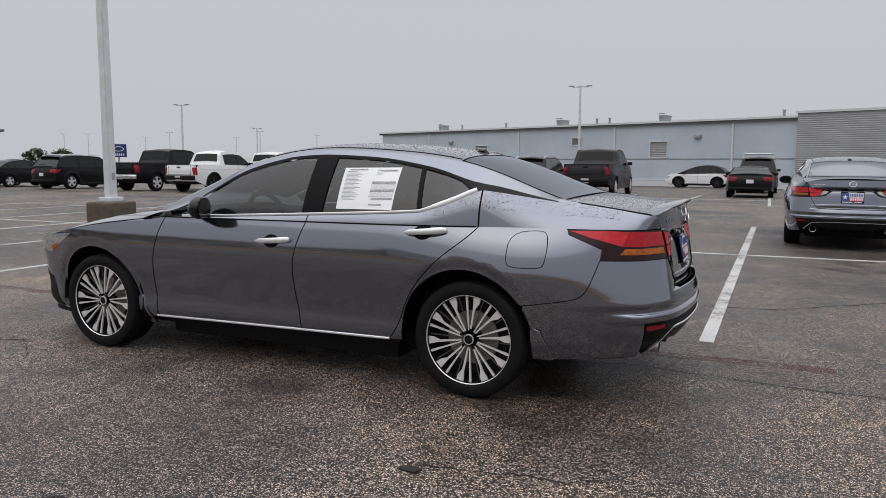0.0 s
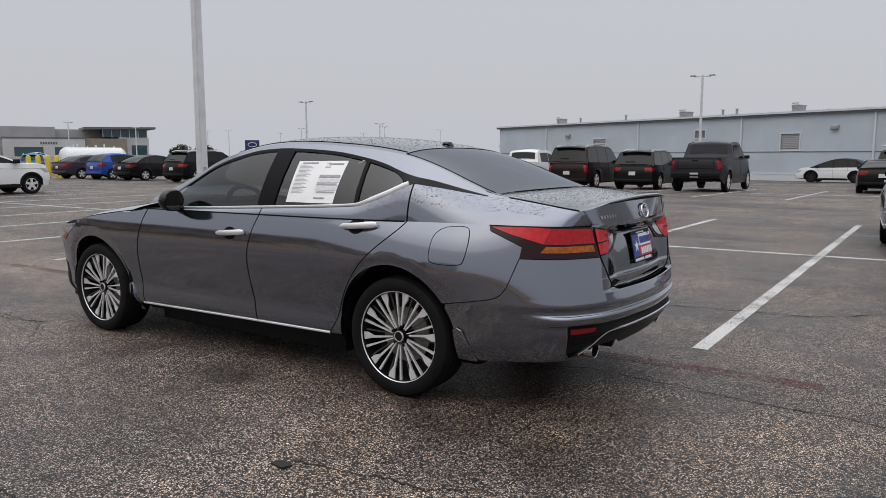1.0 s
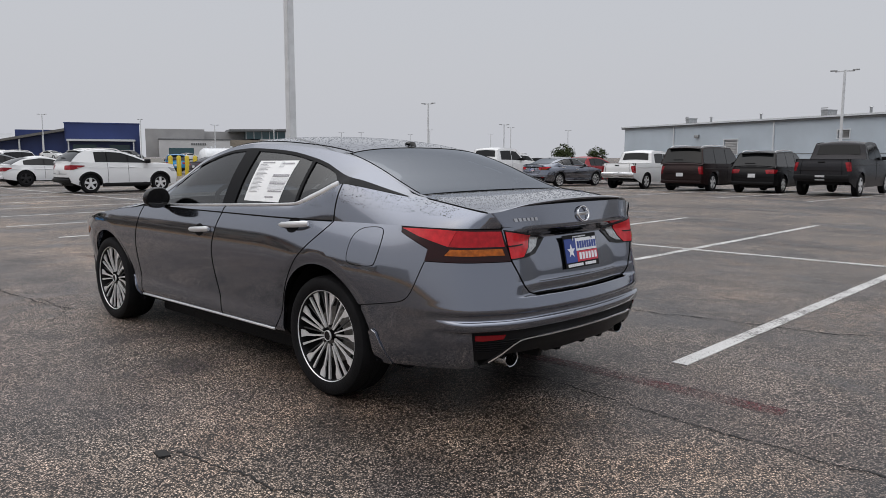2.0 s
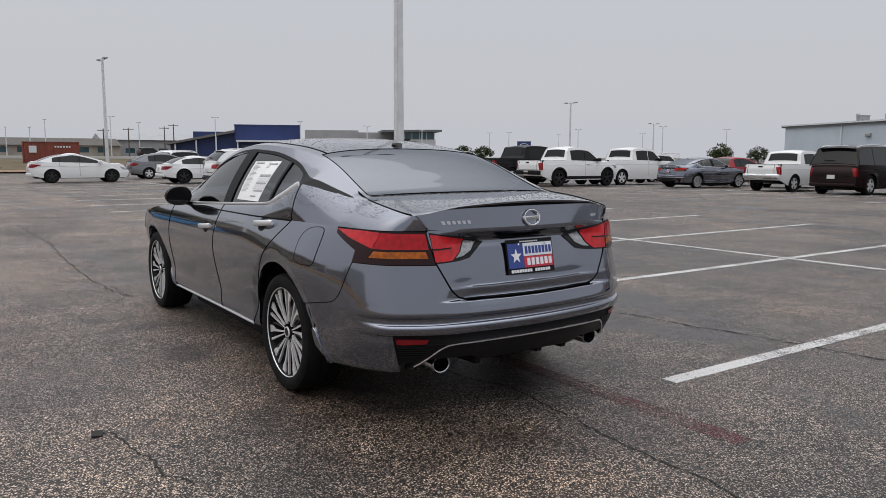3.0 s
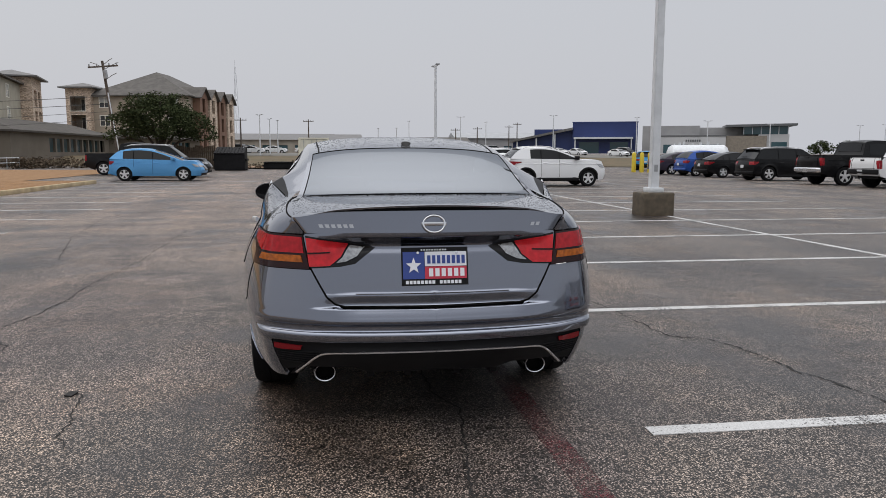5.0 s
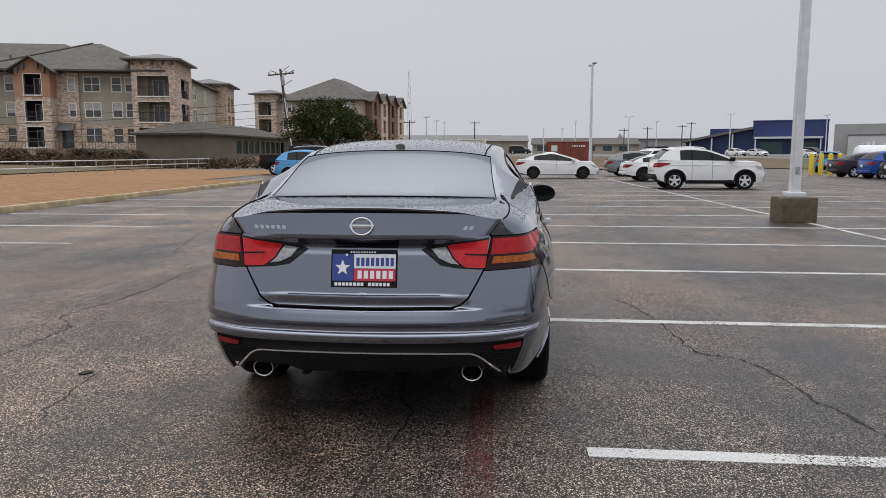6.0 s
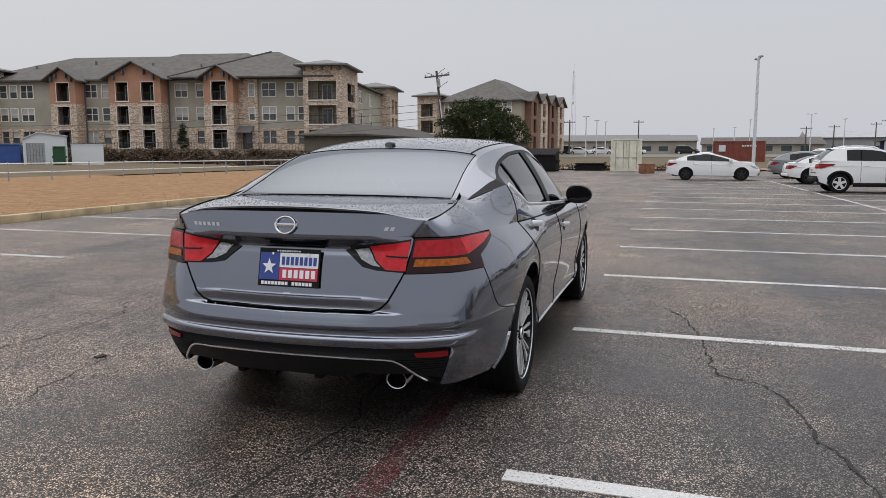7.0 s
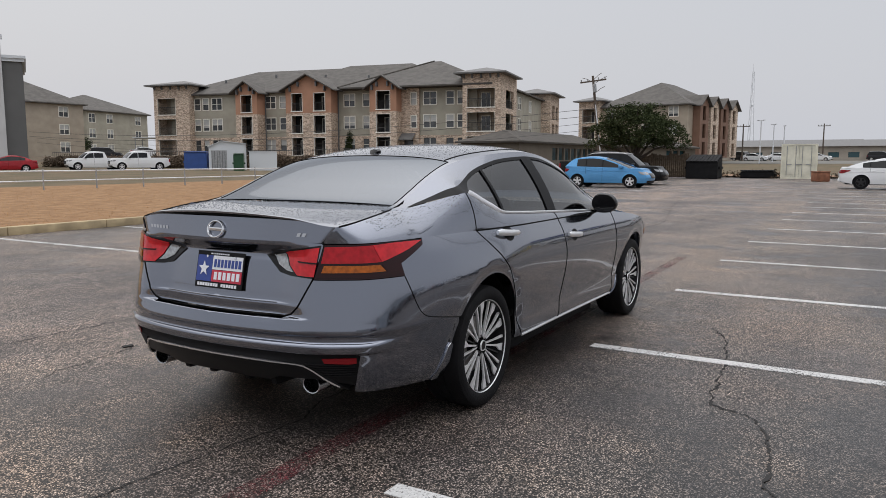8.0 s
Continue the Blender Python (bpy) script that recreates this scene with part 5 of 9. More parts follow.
    rows = [(0.56, 0.97, 0.60, 0.66), (0.56, 0.97, 0.42, 0.46), (0.60, 0.97, 0.24, 0.27), (0.66, 0.94, 0.91, 0.94), (0.10, 0.42, 0.94, 0.965), (0.58, 0.8, 0.1, 0.13)]
    bars(sticker, "print_block", T, rows, DARK_PRINT, -0.0012)
    bars(sticker, "print_panel", T, [(0.55, 0.98, 0.30, 0.41), (0.55, 0.98, 0.48, 0.58)], GREY_PRINT, -0.0018)
    # rain beads
    beads(car, roof, (-1.56, -0.17), (-0.93, 0.93), 9000, 5)
    beads(car, deck, (0.02, 0.92), (-0.97, 0.97), 7500, 6)
    for side in (-1, 1):
        beads(car, lambda x, t, side=side: shoulder(x, t, side), (-0.2, 0.80), (0.40, 0.98), 1100, 7)
    gauge(car)
    # wheels
    for hx, spin in ((0.0, 8), (-2.825, 20)):
        for side in (-1, 1):
            wheel(car, hx, side * 0.80, side, spin)
    return car


car = sedan()

# ---- other vehicles ----
def paint(name, c, metal=0.3, rough=0.3):
    return bpy.data.materials.get(name) or car_paint(name, c, metal, rough, 0.35 if max(c) > 0.1 else 0.10)


GLASS_FAR = mat("dark_car_glass", (0.010, 0.011, 0.012), 0.05, spec=0.28)
TAIL_RED = mat("parked_red_lens", (0.22, 0.008, 0.013), 0.15, noise_scale=8, noise_amt=0.45, spec=0.3)
RIM_SILVER = mat("silver_rim", (0.70, 0.70, 0.71), 0.4, 0.25)
RIM_BLACK = mat("black_rim", (0.03, 0.03, 0.032), 0.35, 0.4)
PLATE_PLAIN = mat("plain_plate", (0.6, 0.61, 0.63), 0.5)


def far_wheel(parent, x, y, r, side, rim, spokes=5):
    w = 0.22
    t = part("tyre", lathe(bmesh.new(), [(-w / 2, 0.60 * r), (-w / 2, 0.93 * r), (-w * 0.38, r), (w * 0.38, r), (w / 2, 0.93 * r), (w / 2, 0.66 * r), (w * 0.42, 0.64 * r), (w * 0.3, 0.60 * r)], 28), TYRE, parent)
    t.matrix_basis = pose(x, y, r) @ (pose(0, 0, 0) if side > 0 else pose(0, 0, 0, 0, 0, 180))
    part("wheel_barrel", lathe(bmesh.new(), [(-0.05, 0.001), (0.02, 0.001), (0.02, 0.63 * r), (-0.05, 0.63 * r)], 20), ALLOY_DARK, t)
    bm = bmesh.new()
    for k in range(spokes):
        m = Matrix.Rotation(k * math.tau / spokes, 4, "Y")
        a = 0.13 if spokes < 7 else 0.075
        prism(bm, [(0.0, -a * r * 0.8), (0.62 * r, -a * r), (0.62 * r, a * r), (0.0, a * r * 0.8)], lambda u, v, q, m=m: m @ Vector((v, w * 0.44 - 0.035 * q + 0.01 * (1 - u / r), u)), 1.0)
    lathe(bm, [(w * 0.40, 0.60 * r), (w * 0.47, 0.61 * r), (w * 0.47, 0.655 * r), (w * 0.40, 0.655 * r)], 28)
    part("rim", bm, rim, t)


def vehicle(name, label, body, L, W, H, wb, ro, wr, belt, hood, cab, gc=0.2, deck_z=None, rim=None, spokes=5, pickup=False, cladding=False, lamp="side", cat="car", roof_rack=False, splits=(0.38, 0.70), plate=True, roof_mat=None, rake=None, dlo=None, lamp_run=0.24):
    """A parked vehicle; local x runs from the tail (0) to the nose (L).
    cab: x of the cabin's rear foot, rear roof edge, front roof edge and front foot."""
    top = new(name)
    tagged(top, label, cat)
    rim = rim or RIM_SILVER
    xr0, xr1, xf1, xf0 = cab
    zr, zf = belt
    dz = zr if deck_z is None else deck_z
    half = W / 2
    c = (L / 2, 0, H * 0.4)

    def wid(x):
        u = (x - L / 2) / (L / 2)
        return half * (1 - (0.13 * abs(u) ** 7 if u < 0 else 0.24 * abs(u) ** 6))
    tops = Spl([(0.0, dz - 0.03), (0.12, dz)] + ([(xr0 - 0.02, dz), (xr0 + 0.02, zr)] if pickup else [(max(xr0, 0.25), zr)]) + [(xf0 - 0.1, zf), (xf0 + 0.25, lerp(zf, hood, 0.25)), (L - 0.35, hood), (L - 0.08, hood - 0.07), (L, hood - 0.16)])

    if rake is None:
        rake = 0.07 if pickup else 0.12 if H > 1.8 else 0.30
    tip = gc + 0.42 * (hood - gc)

    def ends(p):
        """Leans the nose back above its tip and tucks both ends under."""
        x, y, z = p
        u, w = max(0.0, x - L + 1.0), max(0.0, 0.8 - x) / 0.8
        x -= u * u * (rake * sstep(tip, hood, z) + 0.10 * sstep(tip, gc, z))
        x += w * w * (0.13 * sstep(gc + 0.32, gc, z) + (0.0 if pickup else 0.05 * sstep(dz - 0.35, dz, z)))
        return (x, y, z)

    def side(x, z, s):
        return ends(flank(x, z, s))

    def flank(x, z, s):
        t = (z - gc) / max(tops(x) - gc, 0.1)
        y = wid(x) * (0.93 + 0.07 * math.sin(math.pi * min(1, max(0, 0.18 + 0.72 * t))) )
        for hx in (ro, ro + wb):
            r = math.hypot(x - hx, z - wr)
            y += 0.035 * (1 - sstep(wr * 1.1, wr * 1.42, r))
        return (x, s * y, z)
    arcs = []
    for hx in (ro + wb, ro):
        arcs += [(hx + wr * 1.13 * math.cos(a), wr + wr * 1.13 * math.sin(a)) for a in [radians(q) for q in frange(-12, 192, 14)]]
    e0, e1 = 0.10, L - 0.16
    outline = [(e0, gc + 0.14)] + [(x, tops(x)) for x in frange(e0, e1, 26)] + [(e1, gc + 0.06)] + arcs
    outline = [(x, z) for x, z in outline]
    sh = Shell()
    for s in (-1, 1):
        sh.patch(outline, lambda x, z, s=s: side(x, z, s), (0.35, 0.16), 0.0, centre=c)
    lid = lambda x, v: ends((x, v * abs(side(x, tops(x), 1)[1]), tops(x) + 0.035 * (1 - v * v)))
    if not pickup:
        sh.strip(lid, frange(e0, max(xr0 + 0.1, e0 + 0.1), 5), frange(-1, 1, 8), centre=c)
    sh.strip(lid, frange(xf0 - 0.15, e1, 10), frange(-1, 1, 8), centre=c)
    yr, yf = side(e0, 0.7, 1)[1], side(e1, 0.7, 1)[1]
    tail = lambda v, z: ends((e0 * abs(v) ** 3 + 0.05 * sstep(0.75, 1.0, (z - gc) / (dz - gc)), v * side(e0, min(z, tops(e0)), 1)[1], z))
    sh.strip(tail, frange(-1, 1, 12), frange(gc + 0.14, tops(e0) + 0.0, 8), centre=c)
    front = lambda v, z: ends((lerp(L, e1, abs(v) ** 3) - 0.16 * sstep(0.72, 1.0, (z - gc) / (hood - gc)), v * side(e1, min(z, tops(e1)), 1)[1], z))
    sh.strip(front, frange(-1, 1, 12), frange(gc + 0.06, tops(e1) + 0.02, 8), centre=c)
    sh.part("body", body, top)
    for s in (-1, 1):
        bm = bmesh.new()
        cz = lerp(gc, belt[1], 0.80)
        tube(bm, [side(x, min(cz + 0.03 * (1 - x / L), tops(x) - 0.04), s) for x in frange(0.35, L - 0.5, 16)], 0.011, 5)
        part("flank_crease", bm, body, top)
    # cabin
    rz = H - 0.05
    span = xf0 - xr0

    def roof_z(x):
        if x < xr1:
            return lerp(zr, rz, math.sin(0.5 * math.pi * max(0, (x - xr0) / max(xr1 - xr0, 0.01))) if xr1 - xr0 > 0.5 else max(0, (x - xr0) / max(xr1 - xr0, 0.01)))
        if x > xf1:
            u = (xf0 - x) / (xf0 - xf1)
            return lerp(zf, rz, u * (1.25 - 0.25 * u))
        return rz + 0.05 * math.sin(math.pi * (x - xr1) / max(xf1 - xr1, 0.01))

    def belt_z(x):
        return lerp(zr, zf, (x - xr0) / span)
    tum = 0.84 if pickup else 0.76
    if cladding or roof_rack:
        tum = 0.80

    def cabin_side(x, z, s):
        zb, zt = belt_z(x), roof_z(x)
        t = min(1.2, (z - zb) / max(H - zb, 0.2))
        return (x, s * (half * 0.945) * lerp(1.0, tum, t), z)
    shc = Shell()
    xs = frange(xr0, xf0, 26)
    for s in (-1, 1):
        shc.strip(lambda x, t, s=s: cabin_side(x, lerp(belt_z(x), roof_z(x) - 0.02, t), s), xs, frange(0, 1, 4), centre=c)
    rf = lambda x, v: (x, v * abs(cabin_side(x, roof_z(x) - 0.02, 1)[1]), roof_z(x) - 0.02 * abs(v) ** 3 - 0.03 * v * v + 0.03 * (1 - abs(v)) * (xr1 < x < xf1))
    shc.strip(rf, xs, frange(-1, 1, 8), centre=c)
    shc.part("cabin", roof_mat or body, top)
    # windows
    def pane(x0, x1):
        pts = []
        for x in frange(x0, x1, 8):
            pts.append((x, max(roof_z(x) - (0.15 if pickup else 0.085), belt_z(x) + 0.03)))
        return [(x1, belt_z(x1) + 0.02), (x0, belt_z(x0) + 0.02)] + pts
    w0 = xr0 + (0.34 if pickup else 0.14 if (xr1 - xr0) < 0.5 else 0.32 * (xr1 - xr0) + 0.10)
    w1 = xf0 - 0.22 * (xf0 - xf1) - 0.06
    if dlo:
        w0, w1 = dlo
    cuts = [w0] + [lerp(w0, w1, q) for q in splits] + [w1]
    for s in (-1, 1):
        if pickup != "chrome":
            Shell().patch(pane(w0, w1), lambda x, z, s=s: cabin_side(x, z, s), (0.25, 0.2), 0.004, 0.003, centre=c).part("window_surround", FRAME_BLACK, top)
        for a, b in zip(cuts, cuts[1:]):
            Shell().patch(pane(a + 0.022, b - 0.022), lambda x, z, s=s: cabin_side(x, z, s), (0.25, 0.2), 0.004, 0.006, centre=c).part("side_window", GLASS_FAR, top)
        for q in splits:
            bm = bmesh.new()
            xx = lerp(w0, w1, q)
            tube(bm, [side(xx, z, s) for z in frange(gc + 0.15, tops(xx), 6)], 0.006, 4)
            part("door_seam", bm, SEAM, top)
            bm = bmesh.new()
            hz = tops(xx) - 0.14
            tube(bm, [Vector(side(x, hz, s)) + Vector((0, s * 0.02, 0)) for x in frange(xx + 0.05, xx + 0.25, 3)], 0.014, 5)
            part("door_handle", bm, body, top)
        bm = bmesh.new()
        box(bm, -0.09, 0.09, -0.1, 0.1, -0.07, 0.08, 0.03, Matrix.Translation((w1 - 0.1, s * (half * 0.945 + 0.12), belt_z(w1) + 0.08)))
        part("door_mirror", bm, BLACK_PLASTIC if cladding or pickup else body, top)
    fs = lambda x, v: rf(x, v * 0.90)
    Shell().strip(lambda x, v: tuple(Vector(fs(x, v)) + Vector((0.008, 0, 0.008))), frange(xf1 + 0.1, xf0 - 0.05, 6), frange(-1, 1, 6), centre=c).part("windscreen", GLASS_FAR, top)
    if xr1 - xr0 > 0.02:
        k0, k1 = lerp(xr0, xr1, 0.30 if pickup else 0.08), lerp(xr0, xr1, 0.86 if pickup else 0.93)
        Shell().strip(lambda x, v: tuple(Vector(rf(x, v * (0.80 if pickup else 0.95))) + Vector((-0.010, 0, 0.008))), frange(k0, k1, 8), frange(-1, 1, 6), centre=c).part("rear_window", GLASS_FAR, top)
    # tail: lamps, bumper, plate
    lz1 = dz - 0.10
    lh = {"side": 0.17, "tall": 0.33, "slim": 0.10}[lamp]
    ly = 0.34 if lamp != "tall" else 0.14
    for s in (-1, 1):
        f = lambda v, z, s=s: tail(s * v, z)
        y0 = 1 - ly / yr
        Shell().patch([(0.995, lz1 - lh), (0.995, lz1), (y0, lz1 - 0.02), (y0 + 0.06, lz1 - lh)], f, (0.1, 0.1), 0.01, 0.008, centre=c).part("tail_lamp", TAIL_RED, top)
        Shell().patch([(e0, lz1 - lh), (e0, lz1), (e0 + (lamp_run if lamp != "tall" else 0.1), lz1 - 0.015), (e0 + (lamp_run if lamp != "tall" else 0.1), lz1 - 0.05), (e0 + 0.1, lz1 - lh)], lambda x, z, s=s: side(x, z, s), (0.1, 0.1), 0.01, 0.008, centre=c).part("tail_lamp", TAIL_RED, top)
        Shell().patch([(0.98, hood - 0.30), (0.98, hood - 0.16), (0.55, hood - 0.17), (0.62, hood - 0.28)], lambda v, z, s=s: front(s * v, z), (0.1, 0.1), 0.01, 0.01, centre=c).part("headlamp", CLEAR_LENS, top)
        Shell().patch([(e1 - 0.02, hood - 0.30), (e1 - 0.02, hood - 0.17), (e1 - 0.36, hood - 0.12), (e1 - 0.22, hood - 0.26)], lambda x, z, s=s: side(x, z, s), (0.1, 0.1), 0.01, 0.008, centre=c).part("headlamp", CLEAR_LENS, top)
    Shell().patch([(-0.5, gc + 0.30), (0.5, gc + 0.30), (0.58, hood - 0.22), (-0.58, hood - 0.22)], front, (0.15, 0.1), 0.01, 0.008, centre=c).part("grille", BLACK_GLOSS, top)
    Shell().strip(lambda v, z: tuple(Vector(front(v, z)) + Vector((0.006, 0, 0))), frange(-0.9, 0.9, 12), frange(gc + 0.06, gc + 0.17, 2), centre=c).part("lower_front_bumper", BLACK_PLASTIC, top)
    bm = bmesh.new()
    bz = gc + (0.30 if pickup else 0.22)
    tube(bm, [Vector(tail(v, bz)) + Vector((-0.03, 0, 0)) for v in frange(-0.98, 0.98, 12)], 0.10 if pickup else 0.07, 8, 0.05)
    part("rear_bumper", bm, CHROME if pickup == "chrome" else (BLACK_PLASTIC if (pickup or cladding) else body), top)
    bm = bmesh.new()
    box(bm, 0.3, L - 0.3, -half * 0.58, half * 0.58, gc + 0.02, gc + 0.4)
    part("underbody", bm, BLACK_PLASTIC, top)
    if not pickup:
        Shell().strip(lambda v, z: tuple(Vector(tail(v, z)) + Vector((-0.006, 0, 0))), frange(-0.96, 0.96, 12), frange(gc + 0.14, gc + (0.34 if cladding else 0.24), 3), centre=c).part("lower_bumper", BLACK_PLASTIC, top)
        if xr1 - xr0 < 0.6:
            bm = bmesh.new()
            tube(bm, [Vector(rf(xr1 - 0.02, v)) + Vector((-0.08, 0, 0.015)) for v in frange(-0.86, 0.86, 8)], 0.018, 6, 0.10)
            part("roof_spoiler", bm, roof_mat or body, top)
            bm = bmesh.new()
            tube(bm, [Vector(rf(lerp(xr0, xr1, 0.22), v)) + Vector((-0.03, 0, 0.02)) for v in frange(-0.05, 0.42, 4)], 0.012, 5)
            part("rear_wiper", bm, BLACK_PLASTIC, top)
    bm = bmesh.new()
    tube(bm, [Vector(tail(v, dz - 0.42)) + Vector((-0.004, 0, 0)) for v in frange(-0.8, 0.8, 10)], 0.007, 4)
    part("tail_seam", bm, SEAM, top)
    if plate:
        pz = bz + (0.0 if pickup else 0.30)
        Shell().patch([(-0.17, pz - 0.07), (0.17, pz - 0.07), (0.17, pz + 0.08), (-0.17, pz + 0.08)], lambda v, z: tail(v, z), (0.2, 0.2), 0.005, 0.03 if not pickup else 0.09, centre=c).part("plate", PLATE_PLAIN, top)
    if pickup:
        bm = bmesh.new()
        box(bm, 0.16, xr0, -half * 0.86, half * 0.86, dz - 0.30, dz - 0.22)
        for s in (-1, 1):
            box(bm, 0.16, xr0, s * half * 0.84 - 0.05, s * half * 0.84 + 0.05, dz - 0.25, dz + 0.012)
        box(bm, 0.125, 0.165, -half * 0.86, half * 0.86, dz - 0.25, dz + 0.012)
        part("load_bed", bm, BLACK_PLASTIC, top)
        bm = bmesh.new()
        tube(bm, [Vector(tail(v, dz - 0.1)) + Vector((-0.012, 0, 0)) for v in frange(-0.12, 0.12, 3)], 0.03, 6, 0.015)
        part("tailgate_handle", bm, BLACK_PLASTIC, top)
        bm = bmesh.new()
        for v in (-0.74, 0.74):
            tube(bm, [Vector(tail(v, z)) + Vector((-0.003, 0, 0)) for z in frange(gc + 0.4, dz - 0.02, 4)], 0.008, 4)
        part("tailgate_seam", bm, SEAM, top)
    if cladding:
        for s in (-1, 1):
            for hx in (ro, ro + wb):
                bm = bmesh.new()
                tube(bm, [Vector(side(hx + wr * 1.19 * math.cos(a), wr + wr * 1.19 * math.sin(a), s)) for a in [radians(q) for q in frange(-5, 185, 14)]], 0.045, 6, 0.02)
                part("arch_cladding", bm, BLACK_PLASTIC, top)
            bm = bmesh.new()
            tube(bm, [Vector(side(x, gc + 0.06, s)) for x in frange(ro + wr * 1.2, ro + wb - wr * 1.2, 6)], 0.075, 6, 0.025)
            part("sill_cladding", bm, BLACK_PLASTIC, top)
    if roof_rack:
        for s in (-1, 1):
            bm = bmesh.new()
            tube(bm, [(x, s * half * 0.68, roof_z(x) + (0.035 if xr1 + 0.1 < x < xf1 - 0.1 else -0.01)) for x in frange(xr1 + 0.02, xf1 - 0.02, 10)], 0.02, 6)
            part("roof_rail", bm, RIM_SILVER, top)
    for hx in (ro, ro + wb):
        for s in (-1, 1):
            far_wheel(top, hx, s * (half - 0.11), wr, s, rim, spokes)
            bm = bmesh.new()
            prof = [(hx + wr * 1.16 * math.cos(radians(a)), wr + wr * 1.16 * math.sin(radians(a))) for a in frange(0, 180, 12)]
            o = [bm.verts.new((x, s * (half - 0.07), z)) for x, z in prof]
            i = [bm.verts.new((x, s * (half - 0.4), z)) for x, z in prof]
            for k in range(len(prof) - 1):
                bm.faces.new((o[k], o[k + 1], i[k + 1], i[k]))
            bm.faces.new(i)
            part("wheel_housing", bm, BLACK_PLASTIC, top)
    return top


def park(v, x, y, heading=90):
    """x, y: middle of the tail."""
    v.matrix_basis = pose(x, y, rise(x + 2.3 * math.cos(radians(heading)), y + 2.3 * math.sin(radians(heading))), 0, 0, heading)
    return v


WHITE, BLACKP = paint("white_car_paint", (0.74, 0.75, 0.76), 0.0), paint("black_car_paint", (0.006, 0.006, 0.007), 0.0)
GREYP, BLUEP = paint("dark_grey_car_paint", (0.032, 0.032, 0.036), 0.4), paint("blue_car_paint", (0.027, 0.085, 0.34), 0.3)
SKYBLUE, BROWNP = paint("light_blue_car_paint", (0.09, 0.30, 0.58), 0.3), paint("dark_maroon_car_paint", (0.022, 0.013, 0.013), 0.4)
PLUM, REDP, SILVERP = paint("plum_grey_car_paint", (0.06, 0.05, 0.065), 0.5), paint("red_car_paint", (0.32, 0.012, 0.02), 0.2), paint("silver_grey_car_paint", (0.20, 0.21, 0.22), 0.6)

SUV = dict(L=4.7, W=1.9, H=1.75, wb=2.75, ro=0.9, wr=0.37, belt=(1.08, 1.04), hood=1.02, cab=(0.12, 0.55, 2.75, 3.55), roof_rack=True)
BIG_SUV = dict(L=5.2, W=2.0, H=1.92, wb=3.1, ro=1.05, wr=0.40, belt=(1.18, 1.14), hood=1.14, cab=(0.10, 0.42, 3.2, 3.9), roof_rack=True, lamp="tall", splits=(0.33, 0.66))
TRUCK = dict(L=5.8, W=2.02, H=1.95, wb=3.65, ro=1.15, wr=0.41, belt=(1.30, 1.24), hood=1.22, cab=(1.95, 2.15, 3.65, 4.35), deck_z=1.30, gc=0.37, lamp="tall", splits=(0.5,), cat="truck")
SEDAN = dict(L=4.7, W=1.82, H=1.45, wb=2.75, ro=1.0, wr=0.33, belt=(1.02, 0.94), hood=0.92, cab=(0.45, 1.5, 2.4, 3.65), splits=(0.16, 0.56), dlo=(1.0, 3.3), lamp_run=0.36)
HATCH = dict(L=4.4, W=1.8, H=1.55, wb=2.68, ro=0.75, wr=0.33, belt=(1.06, 0.97), hood=0.95, cab=(0.12, 0.75, 2.05, 3.5), splits=(0.2, 0.56), dlo=(0.75, 3.15))

park(vehicle("pickup_truck", "dark grey crew-cab pickup parked with its tailgate towards the aisle", GREYP, **{**TRUCK, "W": 2.12, "H": 2.06, "wr": 0.43, "deck_z": 1.38, "belt": (1.38, 1.32), "hood": 1.30, "gc": 0.42, "pickup": True}), -5.5, 25.8)
park(vehicle("suv", "black midsize sport utility parked beside a grey pickup", BLACKP, **{**SUV, "H": 1.72}), -8.45, 27.0)
park(vehicle("suv", "large dark maroon sport utility with silver roof rails", BROWNP, **BIG_SUV), -11.15, 26.2)
park(vehicle("pickup_truck", "older white crew-cab pickup with black tailgate handle", WHITE, **{**TRUCK, "L": 5.2, "W": 1.85, "H": 1.78, "wb": 3.2, "ro": 1.1, "wr": 0.37, "belt": (1.18, 1.12), "hood": 1.10, "deck_z": 1.18, "cab": (1.6, 1.8, 3.1, 3.9), "pickup": "chrome"}), -14.4, 26.6)
park(vehicle("pickup_truck", "long white crew-cab pickup in the back row", WHITE, **{**TRUCK, "pickup": "chrome"}), -23.2, 25.6)
park(vehicle("pickup_truck", "white off-road pickup with black wheels and flares", WHITE, **{**TRUCK, "L": 5.3, "W": 1.9, "H": 1.86, "wb": 3.2, "ro": 1.15, "wr": 0.40, "belt": (1.22, 1.16), "hood": 1.14, "deck_z": 1.22, "cab": (1.62, 1.85, 3.15, 4.0), "pickup": True, "cladding": True, "rim": RIM_BLACK}), -22.1, 20.2)
park(vehicle("pickup_truck", "black pickup with chrome bumper and red tail lamps", BLACKP, **{**TRUCK, "pickup": "chrome"}), -25.4, 20.1)
park(vehicle("suv", "dark estate-style crossover with roof rails", BLACKP, **{**SUV, "H": 1.66, "L": 4.85, "cladding": True, "rim": RIM_SILVER}), -30.7, 20.2)
park(vehicle("sedan_car", "older black sedan with silver wheels", BLACKP, **SEDAN), -35.4, 20.3)
park(vehicle("hatchback_car", "bright blue hatchback parked in the row", BLUEP, **HATCH), -38.6, 20.6)
park(vehicle("sedan_car", "plum grey sedan at the end of the row", PLUM, **SEDAN), -41.6, 20.2)
